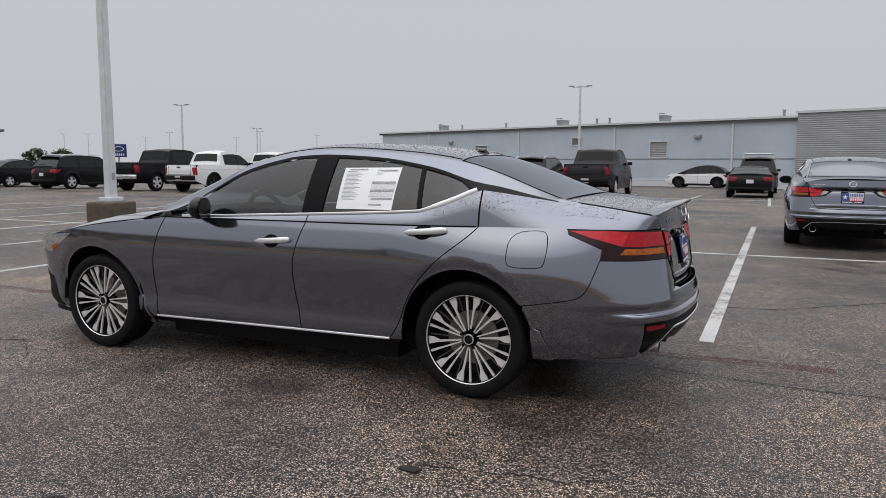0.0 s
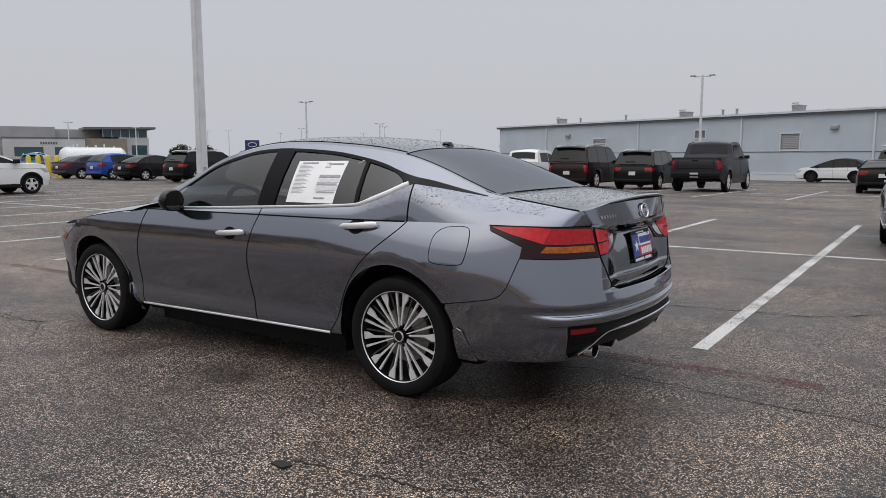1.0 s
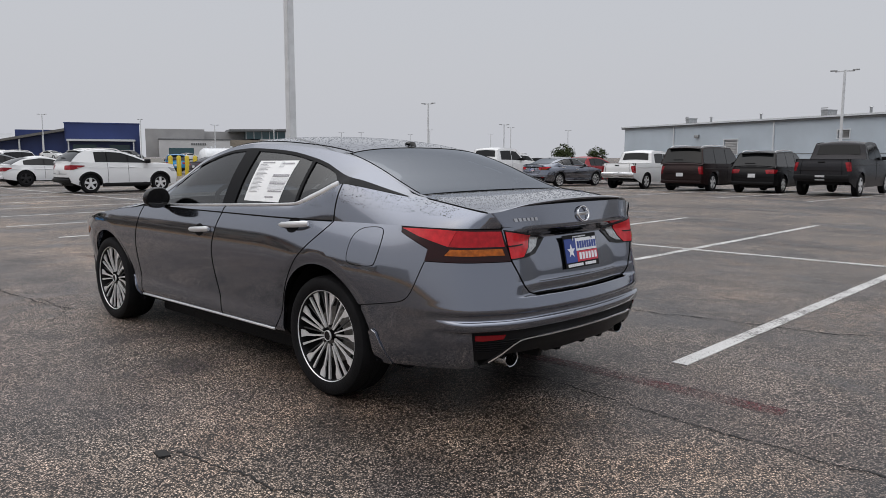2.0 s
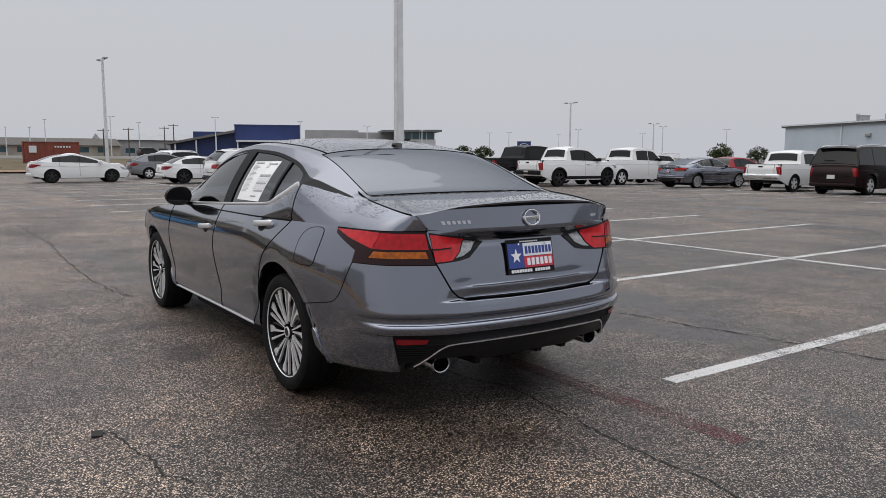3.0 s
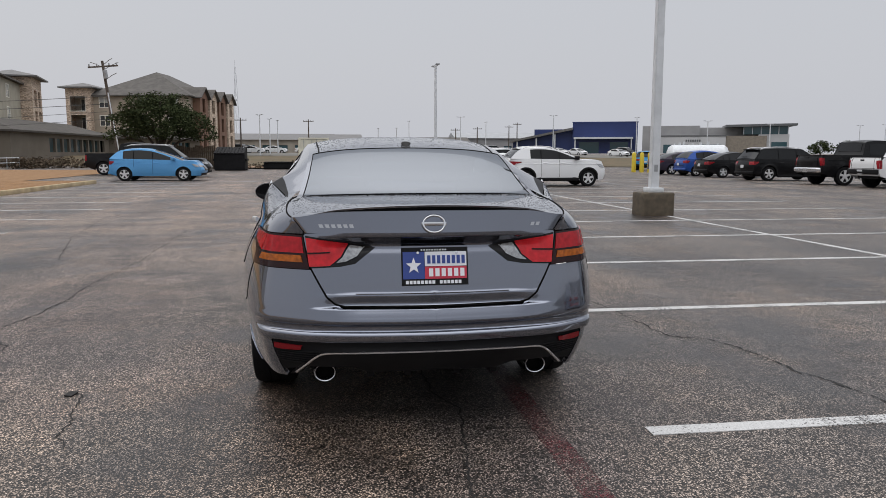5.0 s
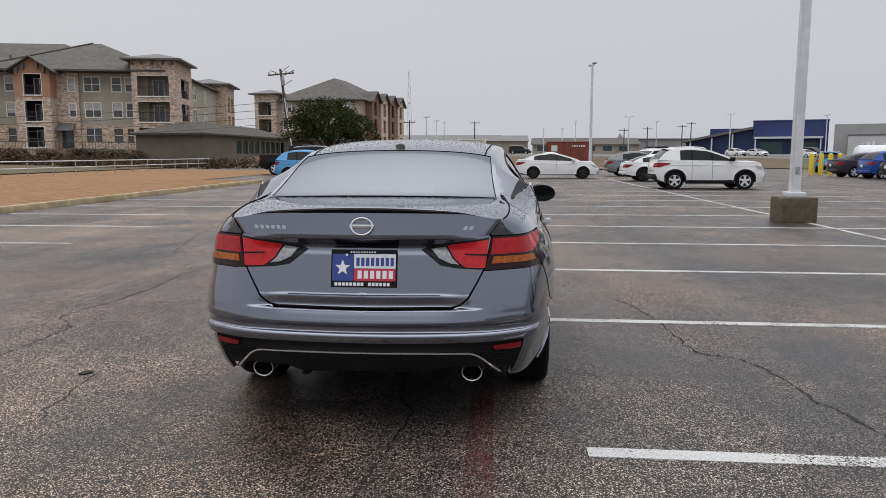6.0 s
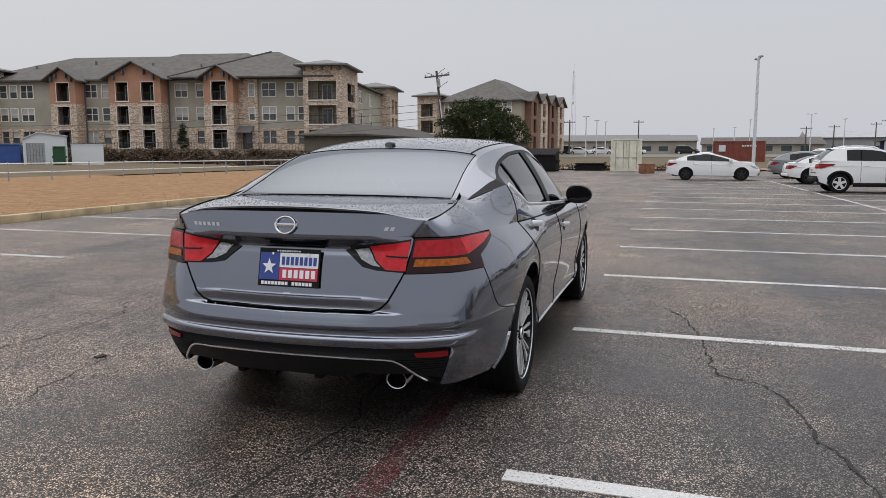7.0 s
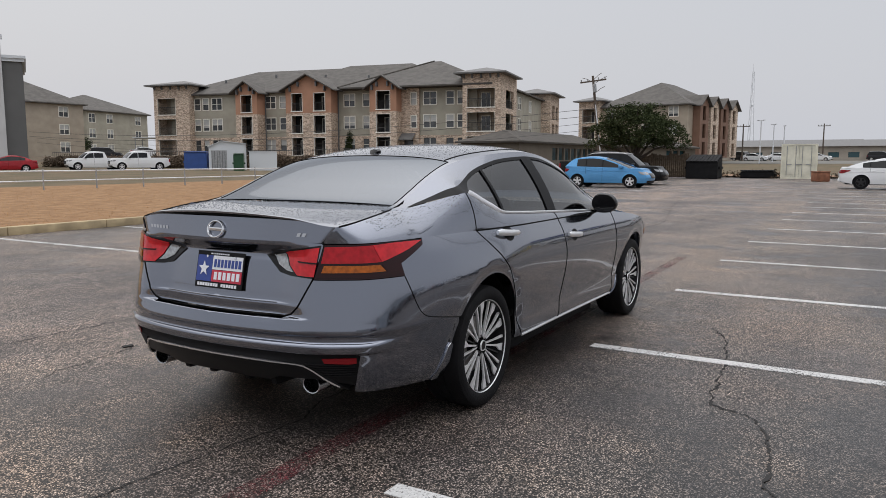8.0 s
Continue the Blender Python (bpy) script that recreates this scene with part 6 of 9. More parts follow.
park(vehicle("suv", "white subcompact crossover with black lower cladding", WHITE, **{**HATCH, "L": 4.3, "H": 1.59, "wb": 2.62, "ro": 0.78, "wr": 0.34, "cladding": True, "roof_rack": True, "gc": 0.24, "belt": (1.12, 1.07), "hood": 1.05, "rake": 0.18, "cab": (0.12, 0.70, 2.0, 3.2), "dlo": (0.98, 2.98), "splits": (0.22, 0.60), "lamp_run": 0.5, "roof_mat": WHITE}), -25.45, 6.45)
park(vehicle("sedan_car", "white compact sedan with black wheels", WHITE, **{**SEDAN, "L": 4.64, "rim": RIM_BLACK, "wb": 2.71, "ro": 0.98, "H": 1.44, "cab": (0.3, 1.6, 2.3, 3.7), "dlo": (1.02, 3.25), "splits": (0.14, 0.54), "lamp_run": 0.42}), -37.4, 1.35)
park(vehicle("sports_car", "white sports coupe with dark windows", WHITE, **{**SEDAN, "L": 4.5, "H": 1.33, "belt": (0.95, 0.88), "hood": 0.86, "cab": (0.4, 1.3, 2.2, 3.1), "rim": RIM_BLACK, "wr": 0.35, "splits": (0.45,), "dlo": (0.95, 2.85)}), -33.7, 6.6)
park(vehicle("hatchback_car", "grey liftback car with silver wheels", SILVERP, **{**SEDAN, "H": 1.5, "cab": (0.2, 1.3, 2.3, 3.6)}), -42.0, 6.9)
park(vehicle("suv", "white sport utility with its nose towards the lot", WHITE, **{**SUV, "H": 1.7}), -50.4, 13.2, -60)
park(vehicle("hatchback_car", "bright sky-blue electric hatchback with silver wheels", SKYBLUE, **{**HATCH, "wb": 2.7, "ro": 0.8, "L": 4.45}), -33.45, -11.05)
park(vehicle("suv", "dark sport utility parked behind a light blue hatchback", BLACKP, **{**SUV, "L": 4.9, "H": 1.78}), -38.9, -12.1)
park(vehicle("pickup_truck", "black pickup parked behind a light blue hatchback", BLACKP, **{**TRUCK, "pickup": True}), -43.5, -15.2)
park(vehicle("sports_car", "low black muscle coupe parked tail out", BLACKP, **{**SEDAN, "L": 4.8, "W": 1.9, "H": 1.36, "belt": (1.02, 0.93), "hood": 0.95, "cab": (0.6, 1.6, 2.3, 3.2), "rim": RIM_BLACK, "wr": 0.36, "splits": (0.45,), "dlo": (1.1, 2.95)}), 0.75, 29.3)
van = park(vehicle("work_van", "dark work van with a white ladder rack", GREYP, **{**BIG_SUV, "H": 1.95, "roof_rack": False}), 0.9, 38.0)
bm = bmesh.new()
for xx in (1.0, 2.4):
    tube(bm, [(xx, -0.75, 1.86), (xx, -0.75, 2.12), (xx, 0.75, 2.12), (xx, 0.75, 1.86)], 0.03, 6)
for yy in (-0.7, 0.7):
    tube(bm, [(0.5, yy, 2.15), (3.4, yy, 2.15)], 0.025, 6)
part("ladder_rack", bm, WHITE, van, "white metal ladder rack")
park(vehicle("suv", "white electric crossover parked side-on by the long metal building", WHITE, **{**HATCH, "L": 4.6, "W": 1.88, "H": 1.6, "rim": RIM_BLACK, "wr": 0.37, "roof_mat": BLACKP, "belt": (1.05, 0.98), "cab": (0.2, 0.9, 2.2, 3.6), "cladding": True}), -1.0, 51.6, 172)
park(vehicle("hatchback_car", "red hatchback in the back row", REDP, **HATCH), -20.4, 31.8)
park(vehicle("sedan_car", "dark sedan in the back row", BLACKP, **SEDAN), -17.2, 32.0, 90)
park(vehicle("suv", "white sport utility far back in the row", WHITE, **SUV), -27.5, 33.5)

twin = copy_thing(car, pose(2.7, 9.05, 0, 0, 0, -92))
twin["label"] = "grey four-door sedan parked tail out in a bay"
twin = copy_thing(car, pose(-18.7, 27.1, rise(-18.7, 28), 0, 0, -96))
twin["label"] = "grey four-door sedan parked in the back row"

# ---- the site round the lot ----
STEEL_WHITE = mat("white_painted_steel", (0.62, 0.64, 0.66), 0.45, 0.1, 5, 0.07)
STEEL_GREY = mat("galvanised_steel", (0.36, 0.37, 0.38), 0.5, 0.6, 6, 0.15)
BLOCK_CONC = mat("mossy_stained_concrete", (0.115, 0.09, 0.062), 0.9, 0, 7, 0, 0.5, 40, color2=(0.075, 0.062, 0.045))
WOOD_POLE = mat("weathered_pole_wood", (0.10, 0.08, 0.065), 0.9, 0, 12, 0.3)
METAL_WALL = mat("pale_blue_grey_metal_wall", (0.47, 0.535, 0.60), 0.55, 0.0, 0.4, 0.06)
METAL_GREY = mat("grey_corrugated_metal", (0.33, 0.34, 0.355), 0.5, 0.1, 0.6, 0.08)
TRIM_DARK = mat("dark_grey_trim", (0.12, 0.125, 0.13), 0.6)
TRIM_LIGHT = mat("light_metal_trim", (0.62, 0.65, 0.68), 0.5)
BLUE_WALL = mat("navy_blue_cladding", (0.018, 0.035, 0.135), 0.5, 0, 0.3, 0.08)
GREY_WALL = mat("grey_stucco", (0.33, 0.328, 0.33), 0.85, 0, 0.4, 0.08)
LIGHT_WALL = mat("light_grey_stucco", (0.52, 0.52, 0.525), 0.85, 0, 0.4, 0.06)
TAN_WALL = mat("tan_stone_wall", (0.25, 0.215, 0.175), 0.85, 0, 2, 0.12)
BLIND = mat("pale_window_blind", (0.44, 0.44, 0.43), 0.5, 0, 2, 0.1)
blind_rnd = random.Random(4)
FAR_GLASS = mat("teal_window_glass", (0.035, 0.085, 0.10), 0.08)
SIDING = mat("olive_grey_siding", (0.365, 0.340, 0.278), 0.8, 0, 0.7, 0.10)
SIDING_TAN = mat("brown_tan_siding", (0.37, 0.315, 0.25), 0.8, 0, 0.7, 0.10)
GARAGE_SIDING = mat("dark_olive_siding", (0.135, 0.115, 0.09), 0.8, 0, 0.7, 0.1)
ORANGE = mat("terracotta_stucco", (0.42, 0.225, 0.145), 0.85, 0, 0.8, 0.08)
# terracotta darkened, with the shade on the second block's bays in its colour
SHADED_STUCCO = mat("shaded_terracotta_stucco", (0.20, 0.115, 0.08), 0.85, 0, 0.8, 0.08)
SHINGLE = mat("grey_brown_shingles", (0.094, 0.087, 0.080), 0.9, 0, 1.2, 0.2, 0.4, 8)
SHINGLE_DARK = mat("dark_brown_shingles", (0.062, 0.055, 0.048), 0.9, 0, 1.2, 0.2, 0.4, 8)
METAL_ROOF = mat("standing_seam_roof", (0.135, 0.132, 0.130), 0.6, 0.0, 2, 0.12)
FRAME_CREAM = mat("cream_window_frame", (0.80, 0.775, 0.70), 0.6)
PANE = mat("dark_window_pane", (0.07, 0.075, 0.08), 0.08, 0, 0.6, 0.4)
RAILING = mat("dark_railing", (0.03, 0.03, 0.03), 0.6)
# back wall near black: the gable balconies' inner shade is put into its colour
RECESS_SHADE = mat("shaded_balcony_back_wall", (0.034, 0.031, 0.028), 0.85, 0, 1, 0.1)


def stone_material():
    m = mat("mixed_beige_stone", (0.3, 0.25, 0.2), 0.9)
    nt = m.node_tree
    tc, v = nt.nodes.new("ShaderNodeTexCoord"), nt.nodes.new("ShaderNodeTexVoronoi")
    v.inputs["Scale"].default_value = 1.0
    mp = nt.nodes.new("ShaderNodeMapping")
    mp.inputs["Scale"].default_value = (4.6, 4.6, 8.5)
    nt.links.new(tc.outputs["Object"], mp.inputs[0])
    nt.links.new(mp.outputs[0], v.inputs["Vector"])
    sp, r = nt.nodes.new("ShaderNodeSeparateColor"), nt.nodes.new("ShaderNodeValToRGB")
    nt.links.new(v.outputs["Color"], sp.inputs[0])
    r.color_ramp.elements[0].color, r.color_ramp.elements[1].color = (0.30, 0.222, 0.170, 1), (0.72, 0.585, 0.465, 1)
    nt.links.new(sp.outputs[0], r.inputs[0])
    nt.links.new(r.outputs[0], nt.nodes["Principled BSDF"].inputs["Base Color"])
    return m


STONE = stone_material()


def pierced(bm, u0, u1, z0, z1, holes, v0, v1):
    """A wall from u0 to u1 and z0 to z1, v0 to v1 thick, with openings (a, b, c, d)."""
    us = sorted({u0, u1, *[h[0] for h in holes], *[h[1] for h in holes]})
    zs = sorted({z0, z1, *[h[2] for h in holes], *[h[3] for h in holes]})
    us, zs = [u for u in us if u0 <= u <= u1], [z for z in zs if z0 <= z <= z1]
    for a, b in zip(us, us[1:]):
        for c, d in zip(zs, zs[1:]):
            mu, mz = (a + b) / 2, (c + d) / 2
            if not any(h[0] < mu < h[1] and h[2] < mz < h[3] for h in holes):
                box(bm, a, b, v0, v1, c, d)
    bmesh.ops.remove_doubles(bm, verts=bm.verts, dist=0.001)
    return bm


def slab(parent, name, m, *boxes):
    bm = bmesh.new()
    for q in boxes:
        box(bm, *q)
    return part(name, bm, m, parent, smooth=False)


MESH_CACHE = {}


def window(parent, M, u, v, z, w, h, bars_x=1):
    """A framed window: u, z its lower left corner, v its depth; a mesh shared between alike windows."""
    key = (round(w, 2), round(h, 2), bars_x)
    if key not in MESH_CACHE:
        bm = bmesh.new()
        f = 0.11
        n = bars_x + 1
        lights = [(w * k / n + 0.04 * (k > 0), w * (k + 1) / n - 0.04 * (k < n - 1)) for k in range(n)]
        pierced(bm, -f, w + f, -f, h + f, [(p, q, c, d) for p, q in lights for c, d in ((0, h * 0.5 - 0.03), (h * 0.5 + 0.03, h))], -0.05, 0.09)
        a = bpy.data.meshes.new("window")
        bm.to_mesh(a)
        bm.free()
        a.materials.append(FRAME_CREAM)
        bm = bmesh.new()
        box(bm, 0, w, 0.04, 0.07, 0, h)
        b = bpy.data.meshes.new("pane")
        bm.to_mesh(b)
        bm.free()
        b.materials.append(PANE)
        MESH_CACHE[key] = (a, b)
    a, b = MESH_CACHE[key]
    ob = new("window", a)
    ob.parent = parent
    ob.matrix_basis = pose(u, v, z)
    p = new("pane", b)
    p.parent = ob
    drop = blind_rnd.choice((0.0, 0.0, 0.48, 0.48, 0.75, 0.97))
    if drop:
        key = ("blind", round(w, 3), round(h, 3), drop)
        if key not in MESH_CACHE:
            bm = bmesh.new()
            box(bm, 0.03, w - 0.03, 0.026, 0.037, h - h * drop, h - 0.01)
            MESH_CACHE[key] = bpy.data.meshes.new("blind")
            bm.to_mesh(MESH_CACHE[key])
            bm.free()
            MESH_CACHE[key].materials.append(BLIND)
        q = new("blind", MESH_CACHE[key])
        q.parent = ob
    return ob


def hip_roof(bm, u0, u1, v0, v1, z, h, over=0.6, ridge=None, t=0.18):
    """A hipped roof with eaves; ridge runs along the longer side."""
    u0, u1, v0, v1 = u0 - over, u1 + over, v0 - over, v1 + over
    run = min(u1 - u0, v1 - v0) / 2
    if u1 - u0 >= v1 - v0:
        r = [(u0 + run, (v0 + v1) / 2, z + h), (u1 - run, (v0 + v1) / 2, z + h)]
    else:
        r = [((u0 + u1) / 2, v0 + run, z + h), ((u0 + u1) / 2, v1 - run, z + h)]
    lo = [bm.verts.new(c) for c in ((u0, v0, z - t), (u1, v0, z - t), (u1, v1, z - t), (u0, v1, z - t))]
    hi = [bm.verts.new((c.co.x, c.co.y, z)) for c in lo]
    r = [bm.verts.new(c) for c in r]
    for i in range(4):
        bm.faces.new((lo[i], lo[(i + 1) % 4], hi[(i + 1) % 4], hi[i]))
    bm.faces.new(lo[::-1])
    if u1 - u0 >= v1 - v0:
        fs = [(hi[0], hi[1], r[1], r[0]), (hi[1], hi[2], r[1]), (hi[2], hi[3], r[0], r[1]), (hi[3], hi[0], r[0])]
    else:
        fs = [(hi[0], hi[1], r[0]), (hi[1], hi[2], r[1], r[0]), (hi[2], hi[3], r[1]), (hi[3], hi[0], r[0], r[1])]
    for f in fs:
        bm.faces.new(f)
    return bm


def gable_roof(bm, u0, u1, v0, v1, z, h, over=0.5, t=0.16):
    """Ridge across the wall (along v), gable end to the front."""
    m = (u0 + u1) / 2
    s = h / ((u1 - u0) / 2)
    a = [(u0 - over, z - over * s), (m, z + h), (u1 + over, z - over * s)]
    prof = a + [(x, zz + t) for x, zz in a[::-1]]
    return prism(bm, prof, lambda u, w, q: Vector((u, lerp(v0 - over, v1, q), w)), 1.0)


def railing(parent, u0, u1, v, z):
    bm = bmesh.new()
    box(bm, u0, u1, v - 0.03, v + 0.03, z + 1.0, z + 1.06)
    box(bm, u0, u1, v - 0.02, v + 0.02, z + 0.1, z + 0.14)
    n = max(3, int((u1 - u0) / 0.16))
    for k in range(n + 1):
        x = lerp(u0, u1, k / n)
        box(bm, x - 0.012, x + 0.012, v - 0.012, v + 0.012, z + 0.1, z + 1.0)
    return part("railing", bm, RAILING, parent, smooth=False)


def balcony_bay(house, name, u0, u1, v, z0, eave, holes, lower, upper, split, depth=1.9, back=None, trim=0.07):
    """A projecting bay with a recess on each storey."""
    bm = bmesh.new()
    lowh = [h for h in holes]
    pierced(bm, u0, u1, z0, split, lowh, v, v + 0.35)
    box(bm, u0, u0 + 0.35, v + 0.35, v + depth, z0, split)
    bay = part(name, bm, lower, house, smooth=False)
    bm = bmesh.new()
    pierced(bm, u0, u1, split, eave, lowh, v, v + 0.35)
    box(bm, u0, u0 + 0.35, v + 0.35, v + depth, split, eave)
    part("upper_wall", bm, upper, bay, smooth=False)
    bm = bmesh.new()
    box(bm, u1 - 0.35, u1, v + 0.35, v + depth, z0, split)
    part("side_wall", bm, lower, bay, smooth=False)
    bm = bmesh.new()
    box(bm, u1 - 0.35, u1, v + 0.35, v + depth, split, eave)
    part("side_wall", bm, upper, bay, smooth=False)
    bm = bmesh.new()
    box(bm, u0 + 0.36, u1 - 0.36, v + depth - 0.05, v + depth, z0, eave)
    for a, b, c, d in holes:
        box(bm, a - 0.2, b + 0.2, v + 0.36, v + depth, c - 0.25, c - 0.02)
    part("recess", bm, back or RECESS_SHADE, bay, smooth=False)
    for a, b, c, d in holes:
        bm = bmesh.new()
        box(bm, a - trim, a, v - 0.04, v + 0.3, c, d)
        box(bm, b, b + trim, v - 0.04, v + 0.3, c, d)
        box(bm, a - trim, b + trim, v - 0.04, v + 0.3, d, d + trim)
        box(bm, a - trim - 0.05, b + trim + 0.05, v - 0.10, v + 0.3, c - 0.12, c)
        bal = part("balcony", bm, FRAME_CREAM, bay, smooth=False)
        railing(bal, a, b, v + 0.15, c)
        bm = bmesh.new()
        m = (a + b) / 2
        box(bm, m - 0.5, m + 0.6, v + depth - 0.1, v + depth - 0.06, c, c + 1.9)
        door = part("balcony_door", bm, PANE, bal, smooth=False)
        bm = bmesh.new()
        pierced(bm, m - 0.6, m + 0.7, c, c + 2.0, [(m - 0.5, m + 0.03, c + 0.12, c + 1.9), (m + 0.09, m + 0.6, c + 0.12, c + 1.9)], v + depth - 0.16, v + depth - 0.105)
        part("door_frame", bm, FRAME_CREAM, door, smooth=False)
    return bay


def brackets(bay, us, v, z):
    for u in us:
        bm = bmesh.new()
        prism(bm, [(0, 0), (0, -0.55), (0.12, -0.5), (0.4, 0.0)], lambda a, b, q, u=u: Vector((u + 0.2 * q, v - a, z + b)), 1.0)
        part("eave_bracket", bm, TRIM_DARK, bay, smooth=False)


def frame_of(origin, along, z):
    """Local axes: u along the wall, v into the building, z up."""
    e = Vector((*along, 0)).normalized()
    n = Vector((-e.y, e.x, 0))
    m = Matrix.Identity(4)
    for i in range(3):
        m[i][0], m[i][1], m[i][3] = e[i], n[i], (*origin, z)[i]
    return m


def apartments():
    base = 1.85
    house = new("apartment_building")
    tagged(house, "three-storey brown stone and stucco apartment block with grey roofs", "building")
    house.matrix_basis = frame_of((-70.4, -85.4), (-0.195, 0.981), base)
    H, ST = 8.7, 2.9
    win = []
    for k in range(3):
        z = 0.85 + ST * k
        for u, w in ((4.1, 0.9), (5.5, 0.9), (7.0, 1.6), (15.75, 1.5), (18.0, 0.95), (27.7, 1.5), (30.45, 0.85), (38.95, 1.65), (42.0, 0.95), (43.5, 0.9)):
            win.append((u, u + w, z, z + 1.55))
    bm = bmesh.new()
    pierced(bm, 0.0, 46.0, 2.75, H, [w for w in win if w[2] > 2.7], 0.0, 0.3)
    wall = part("wall", bm, SIDING, house, smooth=False)
    slab(house, "rear_wall", SIDING, (0, 46, 17.5, 17.8, 0, H))
    slab(house, "side_wall", SIDING, (0, 0.3, 0.31, 17.49, 0, H))
    bm = bmesh.new()
    pierced(bm, 0.0, 46.0, 0, 2.75, [w for w in win if w[2] < 2.7], -0.08, 0.3)
    part("stone_base", bm, STONE, house, smooth=False)
    for a, b, c, d in win:
        window(house, None, a, 0.02, c, b - a, d - c, 1 if b - a > 1.2 else 0)
    bm = bmesh.new()
    slits = [(37.35, 38.0, 0.85 + ST * k, 2.3 + ST * k) for k in (1, 2)]
    pierced(bm, 35.6, 38.4, 0, H, slits + [(36.3, 37.6, 0, 2.2)], -0.35, -0.09)
    part("stone_recess", bm, STONE, house, smooth=False)
    for a, b, c, d in slits:
        window(house, None, a, -0.33, c, b - a, d - c, 0)
    slab(house, "entrance_door", PANE, (36.3, 37.6, -0.16, -0.1, 0, 2.2))
    bm = bmesh.new()
    prism(bm, [(0, 0), (1.3, -0.9), (1.3, -1.0), (0, -0.15)], lambda a, b, q: Vector((lerp(35.3, 37.9, q), -0.25 - a, 3.1 + b)), 1.0)
    part("entrance_canopy", bm, METAL_ROOF, house, "small metal canopy over an entrance")
    bm = bmesh.new()
    hip_roof(bm, 0, 42.0, 0, 18, H + 0.15, 3.95)
    part("roof", bm, SHINGLE, house, "grey-brown shingle hip roof", smooth=False)
    bm = bmesh.new()
    hip_roof(bm, 15.2, 43.0, 0.02, 18.2, H + 0.16, 4.25)
    part("raised_roof", bm, SHINGLE, house, smooth=False)
    bm = bmesh.new()
    hip_roof(bm, 28.2, 47.8, -1.1, 17.5, H + 0.24, 4.15)
    part("end_hip_roof", bm, SHINGLE, house, smooth=False)
    bm = bmesh.new()
    tube(bm, [(27.55, -1.7, H + 0.24), (37.5, 8.2, H + 4.41)], 0.13, 5)
    part("hip_cap", bm, SHINGLE_DARK, house)
    for k, (u, v) in enumerate(((6.5, 4.0), (14.0, 5.5), (22.5, 4.5), (29.5, 3.6), (40.2, 4.2))):
        slab(house, "roof_vent", TRIM_DARK, (u, u + 0.22, v, v + 0.22, H + 0.15 + 0.44 * v, H + 0.75 + 0.44 * v))

    GV = -2.1

    def opens(a, b):
        return [(a, b, 0.25 + ST * k, 2.5 + ST * k) for k in range(3)]
    for u0, u1, hs, pk in ((12.3, 15.7, [(13.2, 14.85)], 1.15), (20.1, 26.8, [(21.0, 22.55), (24.3, 25.9)], 1.75), (32.3, 36.0, [(33.25, 35.1)], 1.2)):
        holes = [o for a, b in hs for o in opens(a, b)]
        bay = balcony_bay(house, "gable_bay", u0, u1, GV, 0, 8.9, holes, STONE, ORANGE, 5.75, 2.0)
        bm = bmesh.new()
        m = (u0 + u1) / 2
        prism(bm, [(u0, 8.9), (u1, 8.9), (m, 8.9 + pk)], lambda u, w, q: Vector((u, GV + 0.3 * q, w)), 1.0)
        part("gable_wall", bm, ORANGE, bay, smooth=False)
        bm = bmesh.new()
        gable_roof(bm, u0, u1, GV, 7, 8.9, pk, 0.7)
        part("gable_roof", bm, SHINGLE, bay, smooth=False)
        for f in (0.12, 0.3, 0.7, 0.88):
            u = lerp(u0, u1, f)
            bm = bmesh.new()
            z = 8.9 + pk * (1 - abs(2 * f - 1)) - 0.15
            box(bm, u - 0.09, u + 0.09, GV - 0.45, GV - 0.02, z - 0.6, z)
            part("gable_bracket", bm, TRIM_DARK, bay, smooth=False)
        bm = bmesh.new()
        tube(bm, [(u1 + 0.1, -0.2, 0.1), (u1 + 0.1, -0.2, 8.6)], 0.08, 6)
        part("downpipe", bm, TRIM_DARK, bay)
    for u0, u1, hs, v in ((-2.0, 4.0, [(-1.3, 1.7)], -1.2), (44.6, 49.4, [(45.2, 48.7)], -1.6)):
        bay = balcony_bay(house, "corner_tower", u0, u1, v, 0, 10.1, [o for a, b in hs for o in opens(a, b)], STONE, STONE, 5.8, 2.3, SIDING_TAN, 0.03)
        bm = bmesh.new()
        hip_roof(bm, u0, u1, v, v + 7.2, 10.2, 0.85, 0.9)
        part("tower_roof", bm, METAL_ROOF, bay, smooth=False)
        brackets(bay, [lerp(u0, u1 - 0.2, q) for q in (0.03, 0.25, 0.5, 0.75, 0.97)], v, 10.05)
    # end wall, seen from the lot
    bm = bmesh.new()
    holes = [(2.8, 6.9, 0.25 + ST * k, 2.5 + ST * k) for k in range(3)]
    turn = lambda b: bmesh.ops.transform(b, matrix=Matrix.Translation((49.4, -1.6, 0)) @ pose(0, 0, 0, 0, 0, 90), verts=b.verts)
    pierced(bm, 0.35, 8.6, 0, 10.1, holes, -0.01, 0.34)
    turn(bm)
    part("tower_side", bm, STONE, house, smooth=False)
    for k in range(3):
        bm = bmesh.new()
        box(bm, 2.7, 7.0, 1.4, 1.5, ST * k, 2.7 + ST * k)
        turn(bm)
        part("recess", bm, SIDING_TAN, house, smooth=False)
        rl = railing(house, 2.8, 6.9, 0.2, 0.25 + ST * k)
        rl.matrix_basis = Matrix.Translation((49.4, -1.6, 0)) @ pose(0, 0, 0, 0, 0, 90)
    bm = bmesh.new()
    ends = [(13.5 + 7 * j, 15.2 + 7 * j, 0.85 + ST * k, 2.4 + ST * k) for k in range(3) for j in range(2)]
    pierced(bm, 8.6, 30.0, 0, 9.0, ends, 0.9, 1.2)
    turn(bm)
    part("end_wall", bm, SIDING, house, smooth=False)
